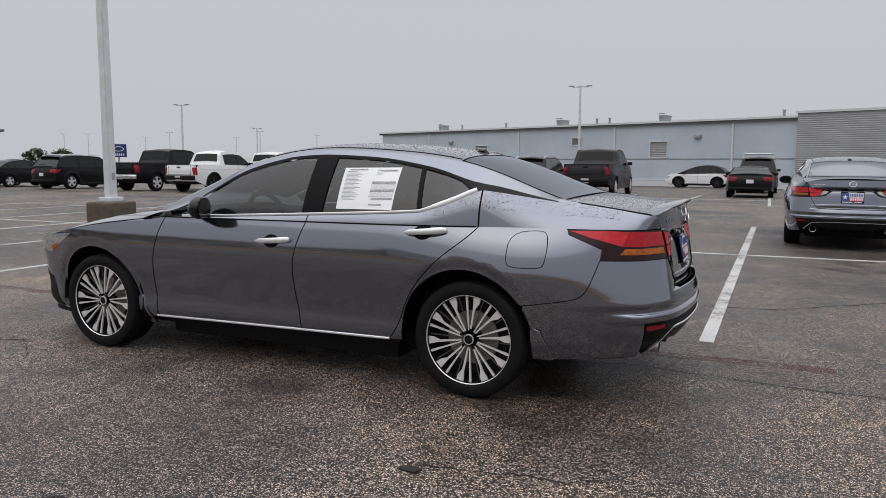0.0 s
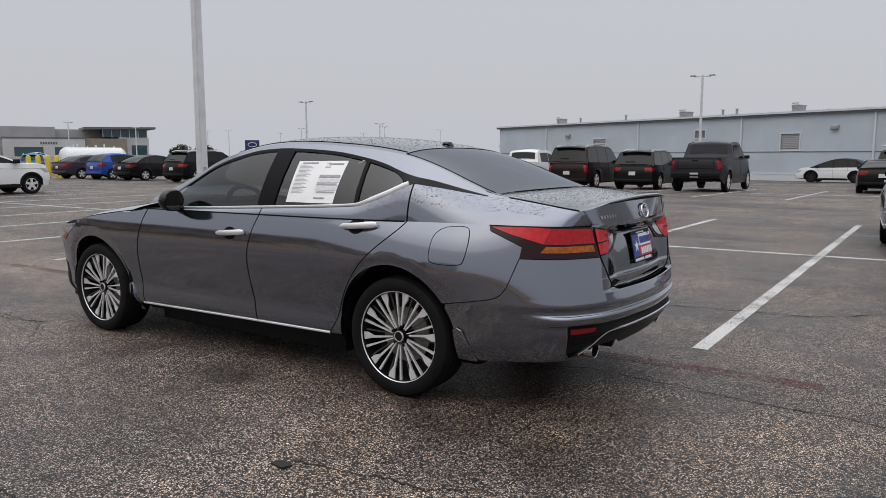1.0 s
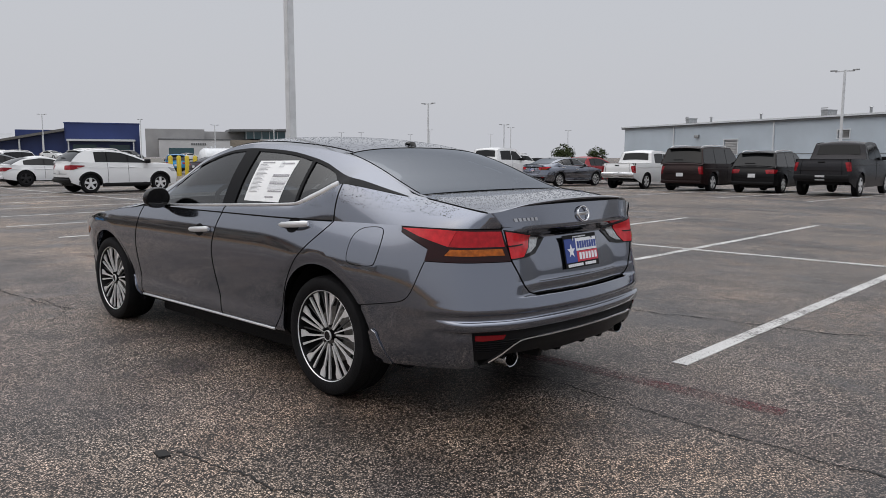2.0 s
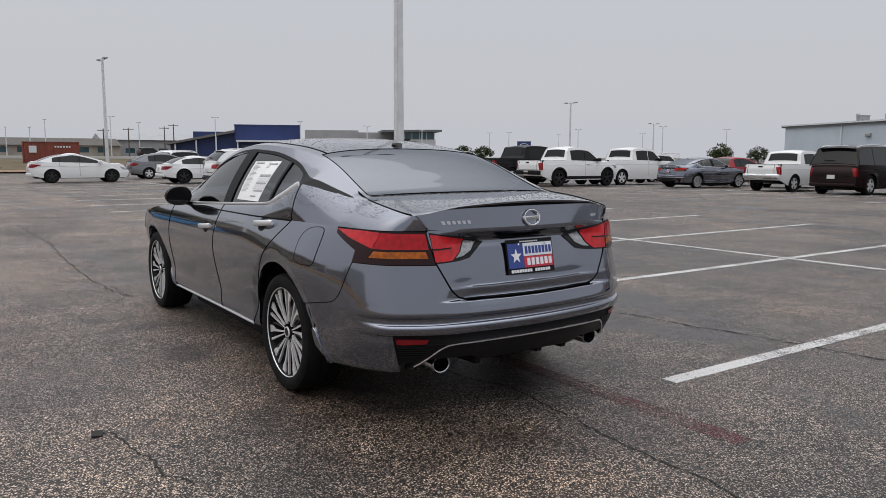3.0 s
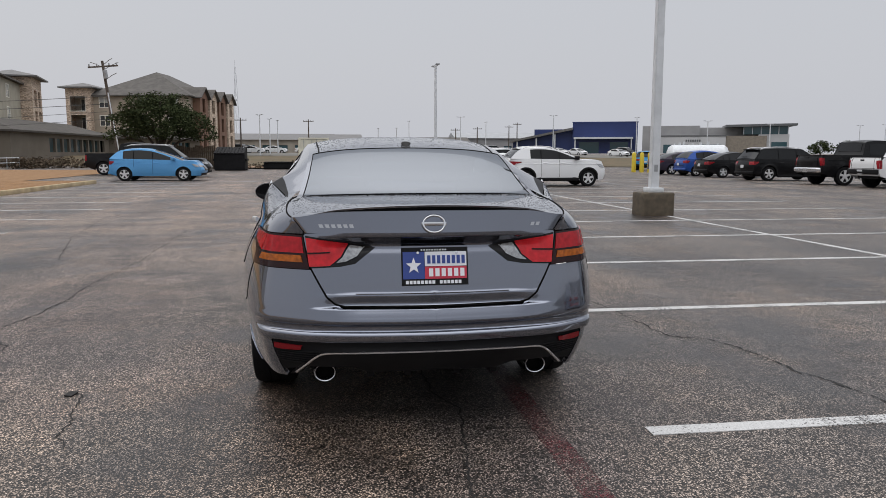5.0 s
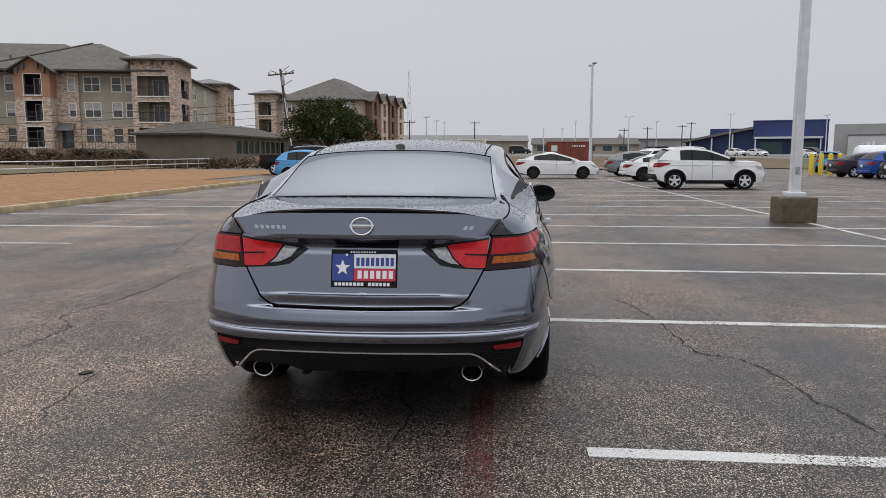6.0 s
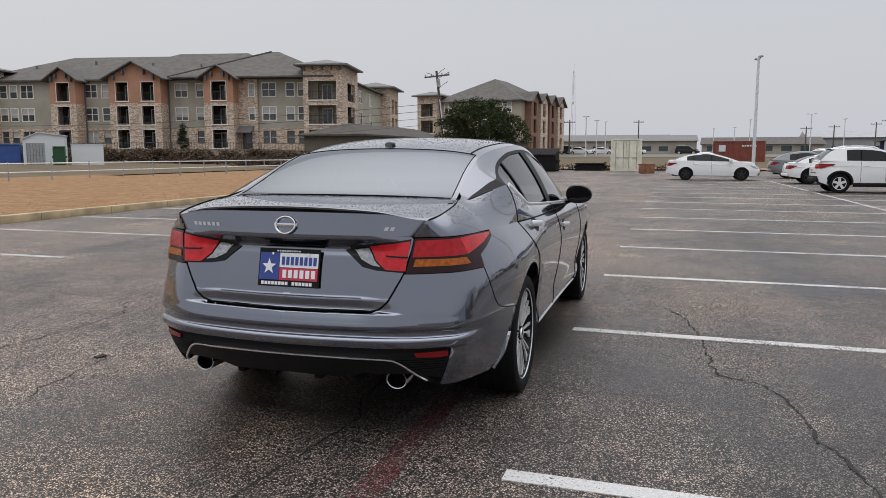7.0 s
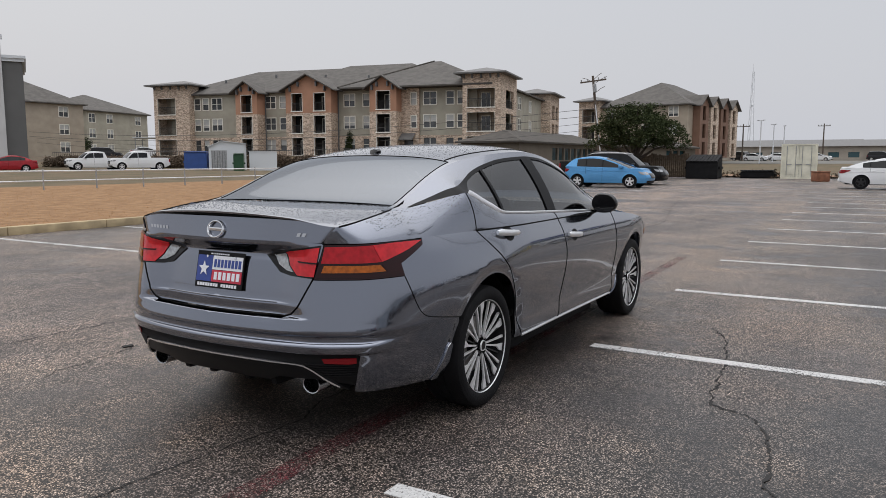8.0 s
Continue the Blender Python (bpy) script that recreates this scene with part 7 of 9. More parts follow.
    for a, b, c, d in ends:
        w = window(house, None, 0, 0, 0, 1.7, 1.55, 1)
        w.matrix_basis = Matrix.Translation((49.4, -1.6, 0)) @ pose(0, 0, 0, 0, 0, 90) @ pose(a, 0.92, c)
    bm = bmesh.new()
    holes = [(31.2, 33.3, 0.25 + ST * k, 2.5 + ST * k) for k in range(3)] + [(34.4, 36.4, 0.25 + ST * k, 2.5 + ST * k) for k in range(3)]
    pierced(bm, 29.6, 37.4, 0, 10.0, holes, -0.6, -0.25)
    box(bm, 29.6, 29.95, -0.25, 4, 0, 10.0)
    box(bm, 37.05, 37.4, -0.25, 4, 0, 10.0)
    box(bm, 29.96, 37.04, 1.8, 1.9, 0, 10)
    turn(bm)
    back = part("rear_tower", bm, STONE, house, smooth=False)
    bm = bmesh.new()
    hip_roof(bm, 29.6, 37.4, -0.6, 5.0, 10.15, 1.0, 0.9)
    turn(bm)
    part("tower_roof", bm, METAL_ROOF, back, smooth=False)
    bm = bmesh.new()
    hip_roof(bm, 5.0, 34.0, 0.9, 12, 9.05, 2.6)
    turn(bm)
    part("end_roof", bm, SHINGLE, house, smooth=False)
    return house


apartments()


def plain_block(name, label, origin, along, base, u1, v1, H, wallm, roofh, cols, storeys=3, gables=(), tower=False, ww=1.5):
    house = tagged(new(name), label, "building")
    house.matrix_basis = frame_of(origin, along, base)
    win = [(u, u + ww, 0.85 + 2.9 * k, 2.4 + 2.9 * k) for k in range(storeys) for u in cols]
    bm = bmesh.new()
    pierced(bm, 0, u1, 0, H, win, 0, 0.3)
    part("wall", bm, wallm, house, smooth=False)
    for wall_name, span in (("side_wall", (u1 - 0.3, u1, 0.302, v1 - 0.302, 0, H)), ("side_wall", (0, 0.3, 0.302, v1 - 0.302, 0, H)), ("rear_wall", (0, u1, v1 - 0.3, v1, 0, H)), ("partition_wall", (0.31, u1 - 0.31, 0.8, 0.9, 0, H))):
        slab(house, wall_name, wallm, span)
    for a, b, c, d in win:
        window(house, None, a, 0.02, c, b - a, d - c, 1)
    bm = bmesh.new()
    hip_roof(bm, 0, u1, 0, v1, H + 0.15, roofh)
    part("roof", bm, SHINGLE, house, smooth=False)
    return house


second = plain_block("apartment_building", "tan apartment block with a hip roof behind a tree", (-121.95, -38.63), (0.16, 0.985), 1.9, 15.7, 21.5, 8.4, SIDING_TAN, 4.4, (1.6, 8.0, 12.6))
for j in range(4):
    bm = bmesh.new()
    gu = 2.3 + 4.9 * j
    H = [(gu + 1.2, gu + 2.6, 0.25 + 2.9 * k, 2.5 + 2.9 * k) for k in range(3)]
    pierced(bm, gu, gu + 3.8, 0, 8.6, H, -1.2, -0.9)
    box(bm, gu, gu + 0.3, -0.9, 0, 0, 8.6)
    box(bm, gu + 3.5, gu + 3.8, -0.9, 0, 0, 8.6)
    prism(bm, [(gu, 8.6), (gu + 3.8, 8.6), (gu + 1.9, 10.0)], lambda u, w, q: Vector((u, -1.2 + 0.3 * q, w)), 1.0)
    bmesh.ops.transform(bm, matrix=Matrix.Translation((15.7, 0, 0)) @ pose(0, 0, 0, 0, 0, 90), verts=bm.verts)
    bay = part("gable_bay", bm, STONE if j % 2 else SHADED_STUCCO, second, smooth=False)
    bm = bmesh.new()
    gable_roof(bm, gu, gu + 3.8, -1.2, 6, 8.6, 1.4, 0.5)
    bmesh.ops.transform(bm, matrix=Matrix.Translation((15.7, 0, 0)) @ pose(0, 0, 0, 0, 0, 90), verts=bm.verts)
    part("gable_roof", bm, SHINGLE, bay, smooth=False)
bay = balcony_bay(second, "corner_tower", -3.3, 0.6, -1.0, 0, 9.6, [(-2.6, -0.2, 0.25 + 2.9 * k, 2.5 + 2.9 * k) for k in range(3)], STONE, STONE, 5.8, 2.3, SIDING_TAN, 0.03)
bm = bmesh.new()
hip_roof(bm, -3.3, 0.6, -1.0, 5, 9.75, 0.8, 0.8)
part("tower_roof", bm, METAL_ROOF, bay, smooth=False)
plain_block("apartment_building", "distant olive apartment block with a hip roof", (-54.0, -115.3), (-0.995, 0.06), 2.0, 22.0, 16.0, 8.7, SIDING_TAN, 4.6, (2.0, 9.5, 17.8))
plain_block("apartment_building", "distant olive apartment block with a grey roof", (-84.0, -125.0), (-0.977, -0.215), 2.0, 16.8, 16.0, 8.7, SIDING, 3.6, (0.7, 5.3, 13.2))

# hotel corner at the edge of the view
hotel = tagged(new("hotel_building"), "tall dark grey building corner with a white front and cornice", "building")
hotel.matrix_basis = frame_of((-26.7, -91.0), (-0.859, 0.511), 0.4)
bm = bmesh.new()
box(bm, 0.0, 22, 0, 14, 0, 12.2)
part("wall", bm, mat("dark_grey_render", (0.115, 0.115, 0.115), 0.85, 0, 0.5, 0.06), hotel, smooth=False)
bm = bmesh.new()
box(bm, -0.1, 20.0, -0.5, 0.0, 0, 14.2)
part("white_front", bm, LIGHT_WALL, hotel, smooth=False)
bm = bmesh.new()
box(bm, 20.01, 22.35, -0.35, 14.3, 12.2, 12.5)
box(bm, 20.01, 22.2, -0.2, 14.2, 11.85, 12.199)
box(bm, -0.3, 20.2, -0.8, 0.3, 14.2, 14.6)
part("cornice", bm, TRIM_LIGHT, hotel, smooth=False)

# garages below the housing
for o, al, ln, hh in (((-67.0, -28.9), (-1.0, 0.026), 27.0, 2.8), ((-95.6, -25.0), (-0.96, 0.28), 17.0, 2.7)):
    g = tagged(new("garage_building"), "low brown garage block with a shallow hip roof and windows", "building")
    g.matrix_basis = frame_of(o, al, 0.5)
    bm = bmesh.new()
    hs = [(1 + 1.9 * k, 2.5 + 1.9 * k, 0.9, 2.3) for k in range(int(ln / 1.9) - 1) if k > 3]
    pierced(bm, 0, ln, 0, hh, hs, 0, 0.25)
    box(bm, 0, 0.25, 0.25, 7, 0, hh)
    box(bm, ln - 0.25, ln, 0.25, 7, 0, hh)
    part("wall", bm, GARAGE_SIDING, g, smooth=False)
    bm = bmesh.new()
    box(bm, 0.26, ln - 0.26, 0.5, 0.6, 0, hh)
    part("window_glass", bm, FAR_GLASS, g, smooth=False)
    bm = bmesh.new()
    hip_roof(bm, 0, ln, 0, 7, hh + 0.12, 1.3, 0.5)
    part("roof", bm, SHINGLE_DARK, g, smooth=False)


# ---- long metal building ----
def metal_building():
    b = tagged(new("metal_building"), "long pale blue-grey metal building with roof vents", "building")
    q = Vector((21.35, 44.5))
    b.matrix_basis = frame_of((q.x - 0.927 * 64.3, q.y + 0.375 * 64.3), (0.927, -0.375), -0.55)
    U = lambda s: 64.3 - s
    lv = [(U(30.9), U(29.45), 2.35, 3.55)] + [(U(50.0), U(48.4), 2.2, 3.5), (U(38.5), U(37.5), 3.4, 4.0)]
    bm = bmesh.new()
    pierced(bm, 0, U(19.6), 0, 5.0, lv, 0, 0.3)
    box(bm, 0, 0.3, 0.3, 26, 0, 5.0)
    wall = part("wall", bm, METAL_WALL, b, smooth=False)
    for a, c, d, e in lv:
        bm = bmesh.new()
        n = 9
        for k in range(n):
            z = lerp(d, e, k / n)
            prism(bm, [(0.02, z + 0.01), (0.16, z + (e - d) / n), (0.19, z + (e - d) / n), (0.05, z + 0.01)], lambda v, w, t: Vector((lerp(a, c, t), v, w)), 1.0)
        box(bm, a, c, 0.2, 0.25, d, e)
        lo = part("louvre", bm, LIGHT_WALL, b, "grey slatted louvre vent", smooth=False)
        bm = bmesh.new()
        for x0, x1, z0, z1 in ((a - 0.08, c + 0.08, d - 0.08, d), (a - 0.08, c + 0.08, e, e + 0.08), (a - 0.08, a, d, e), (c, c + 0.08, d, e)):
            box(bm, x0, x1, -0.05, 0.02, z0, z1)
        part("frame", bm, TRIM_LIGHT, lo, smooth=False)
    for s in (56.6, 44.5, 34.2, 24.2):
        bm = bmesh.new()
        box(bm, U(s) - 0.07, U(s) + 0.07, -0.12, 0, 0, 5.0, 0.03)
        part("downspout", bm, TRIM_LIGHT, b, smooth=False)
    bm = bmesh.new()
    box(bm, 0, U(19.6), -0.03, 0, 2.2, 2.25)
    part("panel_joint", bm, TRIM_DARK, b, smooth=False)
    bm = bmesh.new()
    box(bm, 0, U(19.6), -0.06, 0, 0.0, 0.55)
    box(bm, 0, U(19.6), -0.08, 0, 0.55, 0.62)
    part("plinth", bm, TRIM_LIGHT, b, smooth=False)
    bm = bmesh.new()
    box(bm, -0.3, U(19.6), -0.22, 0.35, 4.88, 5.16)
    part("gutter", bm, TRIM_DARK, b, smooth=False)
    bm = bmesh.new()
    box(bm, -0.32, U(19.6), -0.3, -0.221, 5.02, 5.15)
    part("gutter_edge", bm, TRIM_LIGHT, b, smooth=False)
    bm = bmesh.new()
    prism(bm, [(-0.2, 5.14), (13, 6.1), (26, 5.14)], lambda v, w, t: Vector((lerp(-0.2, U(19.6), t), v, w)), 1.0)
    part("roof", bm, METAL_GREY, b, smooth=False)
    for s, w, h in ((57.6, 0.4, 0.3), (41.8, 0.6, 0.25), (31.4, 0.5, 0.25)):
        bm = bmesh.new()
        box(bm, U(s) - w / 2, U(s) + w / 2, 2.5, 3.6, 5.2, 5.5 + h)
        box(bm, U(s) - w / 2 - 0.04, U(s) + w / 2 + 0.04, 2.45, 3.65, 5.5 + h, 5.56 + h)
        for k in range(3):
            box(bm, U(s) - w / 2 - 0.02, U(s) + w / 2 + 0.02, 2.46, 2.5, 5.6 + 0.15 * k, 5.68 + 0.15 * k)
        part("roof_vent", bm, STEEL_GREY, b, smooth=False)
    for s in (54.0, 48.0, 37.5, 36.2, 21.5):
        bm = bmesh.new()
        lathe(bm, [(5.2, 0.02), (5.2, 0.10), (5.75, 0.10), (5.75, 0.2), (5.9, 0.02)], 12, "z")
        bmesh.ops.translate(bm, vec=(U(s), 2.2, 0), verts=bm.verts)
        part("vent_pipe", bm, STEEL_GREY, b)
    for s in (53.4, 26.9):
        bm = bmesh.new()
        box(bm, U(s) - 0.28, U(s) + 0.28, -0.22, 0, 3.75, 4.05, 0.04)
        part("wall_light", bm, STEEL_GREY, b)
    # ribbed grey bay
    bm = bmesh.new()
    z = 0.0
    rows = []
    while z < 5.2:
        rows += [(z, -0.30), (z + 0.03, -0.315), (z + 0.08, -0.315), (z + 0.11, -0.30)]
        z += 0.14
    prof = [(zz, v) for zz, v in rows if zz < 5.3] + [(5.3, -0.30), (5.3, 0.2), (0, 0.2)]
    prism(bm, prof, lambda zz, v, t: Vector((lerp(U(19.6), U(-30), t), v, zz)), 1.0)
    part("ribbed_wall", bm, METAL_GREY, b, "grey horizontal-ribbed metal wall", smooth=False)
    bm = bmesh.new()
    box(bm, U(19.7), U(-30), -0.42, 0.4, 5.3, 5.45)
    part("ribbed_cap", bm, TRIM_LIGHT, b, smooth=False)
    bm = bmesh.new()
    tube(bm, [(U(13.3), -0.45, 0.2), (U(13.3), -0.45, 4.9)], 0.06, 6)
    box(bm, U(13.6), U(13.0), -0.6, -0.34, 4.5, 4.75)
    part("downpipe", bm, STEEL_GREY, b)
    bm = bmesh.new()
    box(bm, U(11.2), U(10.7), -0.5, -0.34, 3.9, 4.05)
    part("wall_light", bm, mat("lit_lamp", (0.9, 0.9, 0.85), 0.4, emit=1.5), b)
    # low annexe at the far end
    bm = bmesh.new()
    box(bm, -4.5, -0.3, 4, 12, 0, 3.0)
    box(bm, -4.8, -0.3, 3.7, 12.3, 3.0, 3.2)
    part("annexe", bm, TRIM_LIGHT, b, smooth=False)


metal_building()


# ---- far commercial buildings ----
blue = tagged(new("blue_building"), "navy blue commercial building with a pale canopy", "building")
blue.matrix_basis = frame_of((-162.0, 54.7), (0.37, 0.93), 1.3)
slab(blue, "wall", BLUE_WALL, (0, 14.6, 0, 18, 0, 7.0))
slab(blue, "parapet", BLUE_WALL, (-0.1, 14.7, -0.1, 18.1, 7.0, 7.25))
slab(blue, "canopy", TRIM_LIGHT, (0.4, 13.6, -2.6, 0.0, 3.3, 3.7), (0.6, 0.85, -2.4, -2.2, 0, 3.3), (13.1, 13.35, -2.4, -2.2, 0, 3.3))
slab(blue, "shopfront", FAR_GLASS, (1.5, 6.0, -0.06, 0, 0.1, 2.6), (8.5, 12.5, -0.06, 0, 0.1, 2.6))
bm = bmesh.new()
prism(bm, [(-14.0, 0), (0, 0), (0, 5.4), (-14.0, 2.6)], lambda u, w, q: Vector((u, 1 + 9 * q, w)), 1.0)
part("wing", bm, BLUE_WALL, blue, smooth=False)
bm = bmesh.new()
prism(bm, [(-14.6, 2.55), (0, 5.4), (0, 5.95), (-14.6, 3.0)], lambda u, w, q: Vector((u, -0.8 + 11 * q, w)), 1.0)
part("wing_roof", bm, METAL_ROOF, blue, smooth=False)
slab(blue, "rear_block", BLUE_WALL, (-10, 0, 10.5, 20, 0, 5.9))
for u in (-13.0, -8.5, -4.2):
    slab(blue, "porch_post", TRIM_LIGHT, (u, u + 0.3, -0.4, -0.1, 0, lerp(2.6, 5.2, (u + 14) / 14)))

shop = tagged(new("service_building"), "grey stepped commercial building with a glazed corner tower", "building")
shop.matrix_basis = frame_of((-150.0, 66.5), (0.42, 0.907), 1.3)
slab(shop, "wall", GREY_WALL, (0, 12, 2, 20, 0, 6.0), (12, 26, 3, 20, 0, 5.6))
slab(shop, "front_block", LIGHT_WALL, (2.6, 17, -2.0, 2.0, 0, 3.6))
slab(shop, "front_cap", TRIM_DARK, (2.5, 17.1, -2.1, 2.0, 3.6, 3.85))
slab(shop, "door_band", FAR_GLASS, (4.5, 9.5, -2.06, -2.0, 0.1, 1.9), (11.5, 16.2, -2.06, -2.0, 0.1, 1.9))
slab(shop, "sign_bars", TRIM_DARK, *[(9.0 + 0.45 * k, 9.3 + 0.45 * k, -2.08, -2.0, 2.5, 2.95) for k in range(7)])
slab(shop, "stone_block", TAN_WALL, (16, 25, -1.5, 3, 0, 3.7))
slab(shop, "tower", LIGHT_WALL, (23.5, 29.4, -0.6, 8, 0, 4.0))
slab(shop, "tower_glass", FAR_GLASS, (20.5, 29.2, -0.4, 7.5, 4.0, 5.6), (26.0, 29.0, -0.7, -0.6, 0.4, 2.4))
for u in (20.5, 22.2, 23.9, 25.6, 27.3, 29.06):
    slab(shop, "tower_mullion", TRIM_LIGHT, (u, u + 0.14, -0.5, -0.4, 4.0, 5.6))
bm = bmesh.new()
prism(bm, [(17.0, 5.5), (30.7, 5.75), (30.7, 6.2), (17.0, 6.0)], lambda u, w, q: Vector((u, -1.8 + 11 * q, w)), 1.0)
part("tower_roof", bm, TRIM_DARK, shop, smooth=False)

for nm, o, al, ln, hh, dp, roofm, lab in (("warehouse", (-186.0, -55.0), (0.0, 1.0), 62.0, 3.4, 30.0, METAL_ROOF, "long low grey far warehouse with a shallow metal roof"),
                                          ("warehouse", (-182.0, 8.0), (0.06, 1.0), 26.0, 2.5, 20.0, SHINGLE, "low dark-roofed far building"),
                                          ("warehouse", (-196.0, 33.0), (0.05, 1.0), 24.0, 4.2, 20.0, METAL_GREY, "low grey far warehouse"),
                                          ("warehouse", (-250.0, -90.0), (0.0, 1.0), 90.0, 5.0, 20.0, METAL_ROOF, "far pale industrial shed on the horizon")):
    w = tagged(new(nm), lab, "building")
    w.matrix_basis = frame_of(o, al, 1.3)
    nb = int(ln / 4)
    hs = [(1.2 + 4 * k, 3.4 + 4 * k, 0.8, 2.0) for k in range(nb)]
    bm = bmesh.new()
    pierced(bm, 0, ln, 0, hh, hs, 0, 0.3)
    part("wall", bm, mat("far_tan_wall", (0.34, 0.305, 0.255), 0.85, 0, 0.4, 0.15) if nm == "warehouse" and hh < 4 else GREY_WALL, w, smooth=False)
    slab(w, "window_band", FAR_GLASS, (0.2, ln - 0.2, 0.2, 0.28, 0.5, 2.4))
    bm = bmesh.new()
    prism(bm, [(-0.6, hh - 0.1), (dp / 2, hh + 1.7), (dp, hh - 0.1)], lambda v, z, q: Vector((lerp(-0.4, ln + 0.4, q), v, z)), 1.0)
    part("roof", bm, roofm, w, smooth=False)


# ---- poles ----
def light_pole(x, y, h, arms=2, label="white steel lot light on a tall pole"):
    p = tagged(new("street_lamp"), label, "lamp post")
    p.matrix_basis = pose(x, y, rise(x, y), 0, 0, (x * 37) % 90 if x < -56 else 4)
    bm = bmesh.new()
    tube(bm, [(0, 0, 0), (0, 0, h)], [0.11, 0.075], 8)
    part("pole", bm, STEEL_WHITE, p)
    slab(p, "arm", STEEL_WHITE, (-0.55, 0.55, -0.03, 0.03, h - 0.12, h - 0.05))
    for s in (-1, 1):
        slab(p, "lamp_head", STEEL_GREY, (min(s * 0.45, s * 0.82), max(s * 0.45, s * 0.82), -0.12, 0.12, h - 0.06, h + 0.01))
    return p


def utility_pole(x, y, h, lean=0.0, heading=80):
    p = tagged(new("utility_pole"), "dark wooden utility pole with crossarm", "utility pole")
    p.matrix_basis = pose(x, y, rise(x, y), lean, 0, heading)
    bm = bmesh.new()
    tube(bm, [(0, 0, -0.2), (0, 0, h)], [0.16, 0.10], 8)
    part("pole", bm, WOOD_POLE, p)
    slab(p, "crossarm", WOOD_POLE, (-1.1, 1.1, -0.06, 0.06, h - 0.5, h - 0.38))
    for u in (-1.0, -0.45, 0.45, 1.0):
        slab(p, "insulator", STEEL_GREY, (u - 0.05, u + 0.05, -0.05, 0.05, h - 0.38, h - 0.2))
    return p


for x, y, h in ((-44.7, 6.35, 7.1), (-48.6, 48.8, 6.98), (-11.2, 48.4, 7.2), (-143.9, 25.2, 7.4), (-139.8, 43.3, 7.9), (-155.6, 9.3, 5.3), (-155.4, 13.2, 5.4), (-165.1, 16.9, 7.3), (-162.6, 34.3, 7.3), (-133.6, 58.2, 7.6), (-119.2, 65.3, 6.7), (-105.4, 68.6, 6.0), (-153.3, 121.4, 7.1), (-150.0, 125.4, 7.2), (-90.4, 114.4, 7.6), (-98.1, 146.0, 7.9), (-123.6, 124.8, 7.5), (-155.8, 149.1, 7.3), (-125.6, 150.1, 7.1), (-115.6, -11.7, 6.5), (-125.7, -11.0, 6.1), (-135.8, -10.4, 6.1), (-66.3, 82.5, 6.7)):
    light_pole(x, y, h)
for x, y, h in ((-155.7, -5.4, 7.1), (-163.8, 27.5, 5.8), (-172.8, 34.3, 6.5), (-180.9, 44.1, 7.4), (-180.4, 46.1, 8.1), (-135.1, -16.9, 6.5)):
    utility_pole(x, y, h)

# near lamp post on its concrete block
post = tagged(new("street_lamp"), "tall square white steel lamp post standing on a concrete block", "lamp post")
post.matrix_basis = pose(-10.92, 6.49, 0.50, 0, 0, 0)
bm = bmesh.new()
for z0, z1, a, b in ((0, 9.5, 0.092, 0.07),):
    lo = [bm.verts.new((sx * a, sy * a, z0)) for sx, sy in ((-1, -1), (1, -1), (1, 1), (-1, 1))]
    hi = [bm.verts.new((sx * b, sy * b, z1)) for sx, sy in ((-1, -1), (1, -1), (1, 1), (-1, 1))]
    for k in range(4):
        bm.faces.new((lo[k], lo[(k + 1) % 4], hi[(k + 1) % 4], hi[k]))
    bm.faces.new(hi)
bmesh.ops.bevel(bm, geom=[e for e in bm.edges if abs(e.verts[0].co.z - e.verts[1].co.z) > 1], offset=0.015, segments=2, affect="EDGES")
part("pole", bm, STEEL_WHITE, post)
bm = bmesh.new()
box(bm, -0.17, 0.17, -0.17, 0.17, 0.0, 0.10, 0.015)
part("base_cover", bm, STEEL_WHITE, post)
slab(post, "arm", STEEL_WHITE, (-0.05, 0.05, -1.0, 1.0, 9.4, 9.5))
slab(post, "lamp_head", STEEL_GREY, (-0.2, 0.2, -1.4, -0.8, 9.45, 9.6))
slab(post, "lamp_head", STEEL_GREY, (-0.2, 0.2, 0.8, 1.4, 9.45, 9.6))
slab(post, "hand_hole", STEEL_GREY, (0.086, 0.094, -0.04, 0.04, 0.45, 0.60))
bm = bmesh.new()
box(bm, -11.26, -10.58, 6.15, 6.83, -0.05, 0.50, 0.03)
bmesh.ops.subdivide_edges(bm, edges=bm.edges, cuts=3, use_grid_fill=True)
for v in bm.verts:
    v.co += noise.noise_vector(v.co * 6) * 0.008
tagged(part("concrete_block", bm, BLOCK_CONC), "stained mossy square concrete block under a lamp post", "concrete block")

# leaning pole beside the tree, with wires
up = utility_pole(-58.9, -17.5, 8.6, 6.3, 30)
for ob in up.children:
    if not ob.name.startswith("pole"):
        ob.matrix_basis = pose(0, 0, 0, 0, 0, 72)
bm = bmesh.new()
lathe(bm, [(7.2, 0.02), (7.2, 0.16), (7.85, 0.16), (7.9, 0.02)], 12, "z")
bmesh.ops.translate(bm, vec=(0.32, 0, 0), verts=bm.verts)
part("transformer", bm, STEEL_GREY, up, "grey transformer can")
bm = bmesh.new()
for u, z in ((-0.9, 8.55), (0.75, 8.75), (1.15, 8.4), (0.9, 7.6)):
    tube(bm, [(0, 0.05, z - 0.5), (u * 0.6, 0.1, z - 0.15), (u, 0.12, z)], 0.025, 5)
part("bracket", bm, WOOD_POLE, up).matrix_basis = pose(0, 0, 0, 0, 0, 72)
bm = bmesh.new()
tube(bm, [(0.55, 0, 0), (0.05, 0, 6.4)], 0.05, 6)
part("guy_guard", bm, STEEL_WHITE, up, "pale guy-wire guard")
wires = bmesh.new()
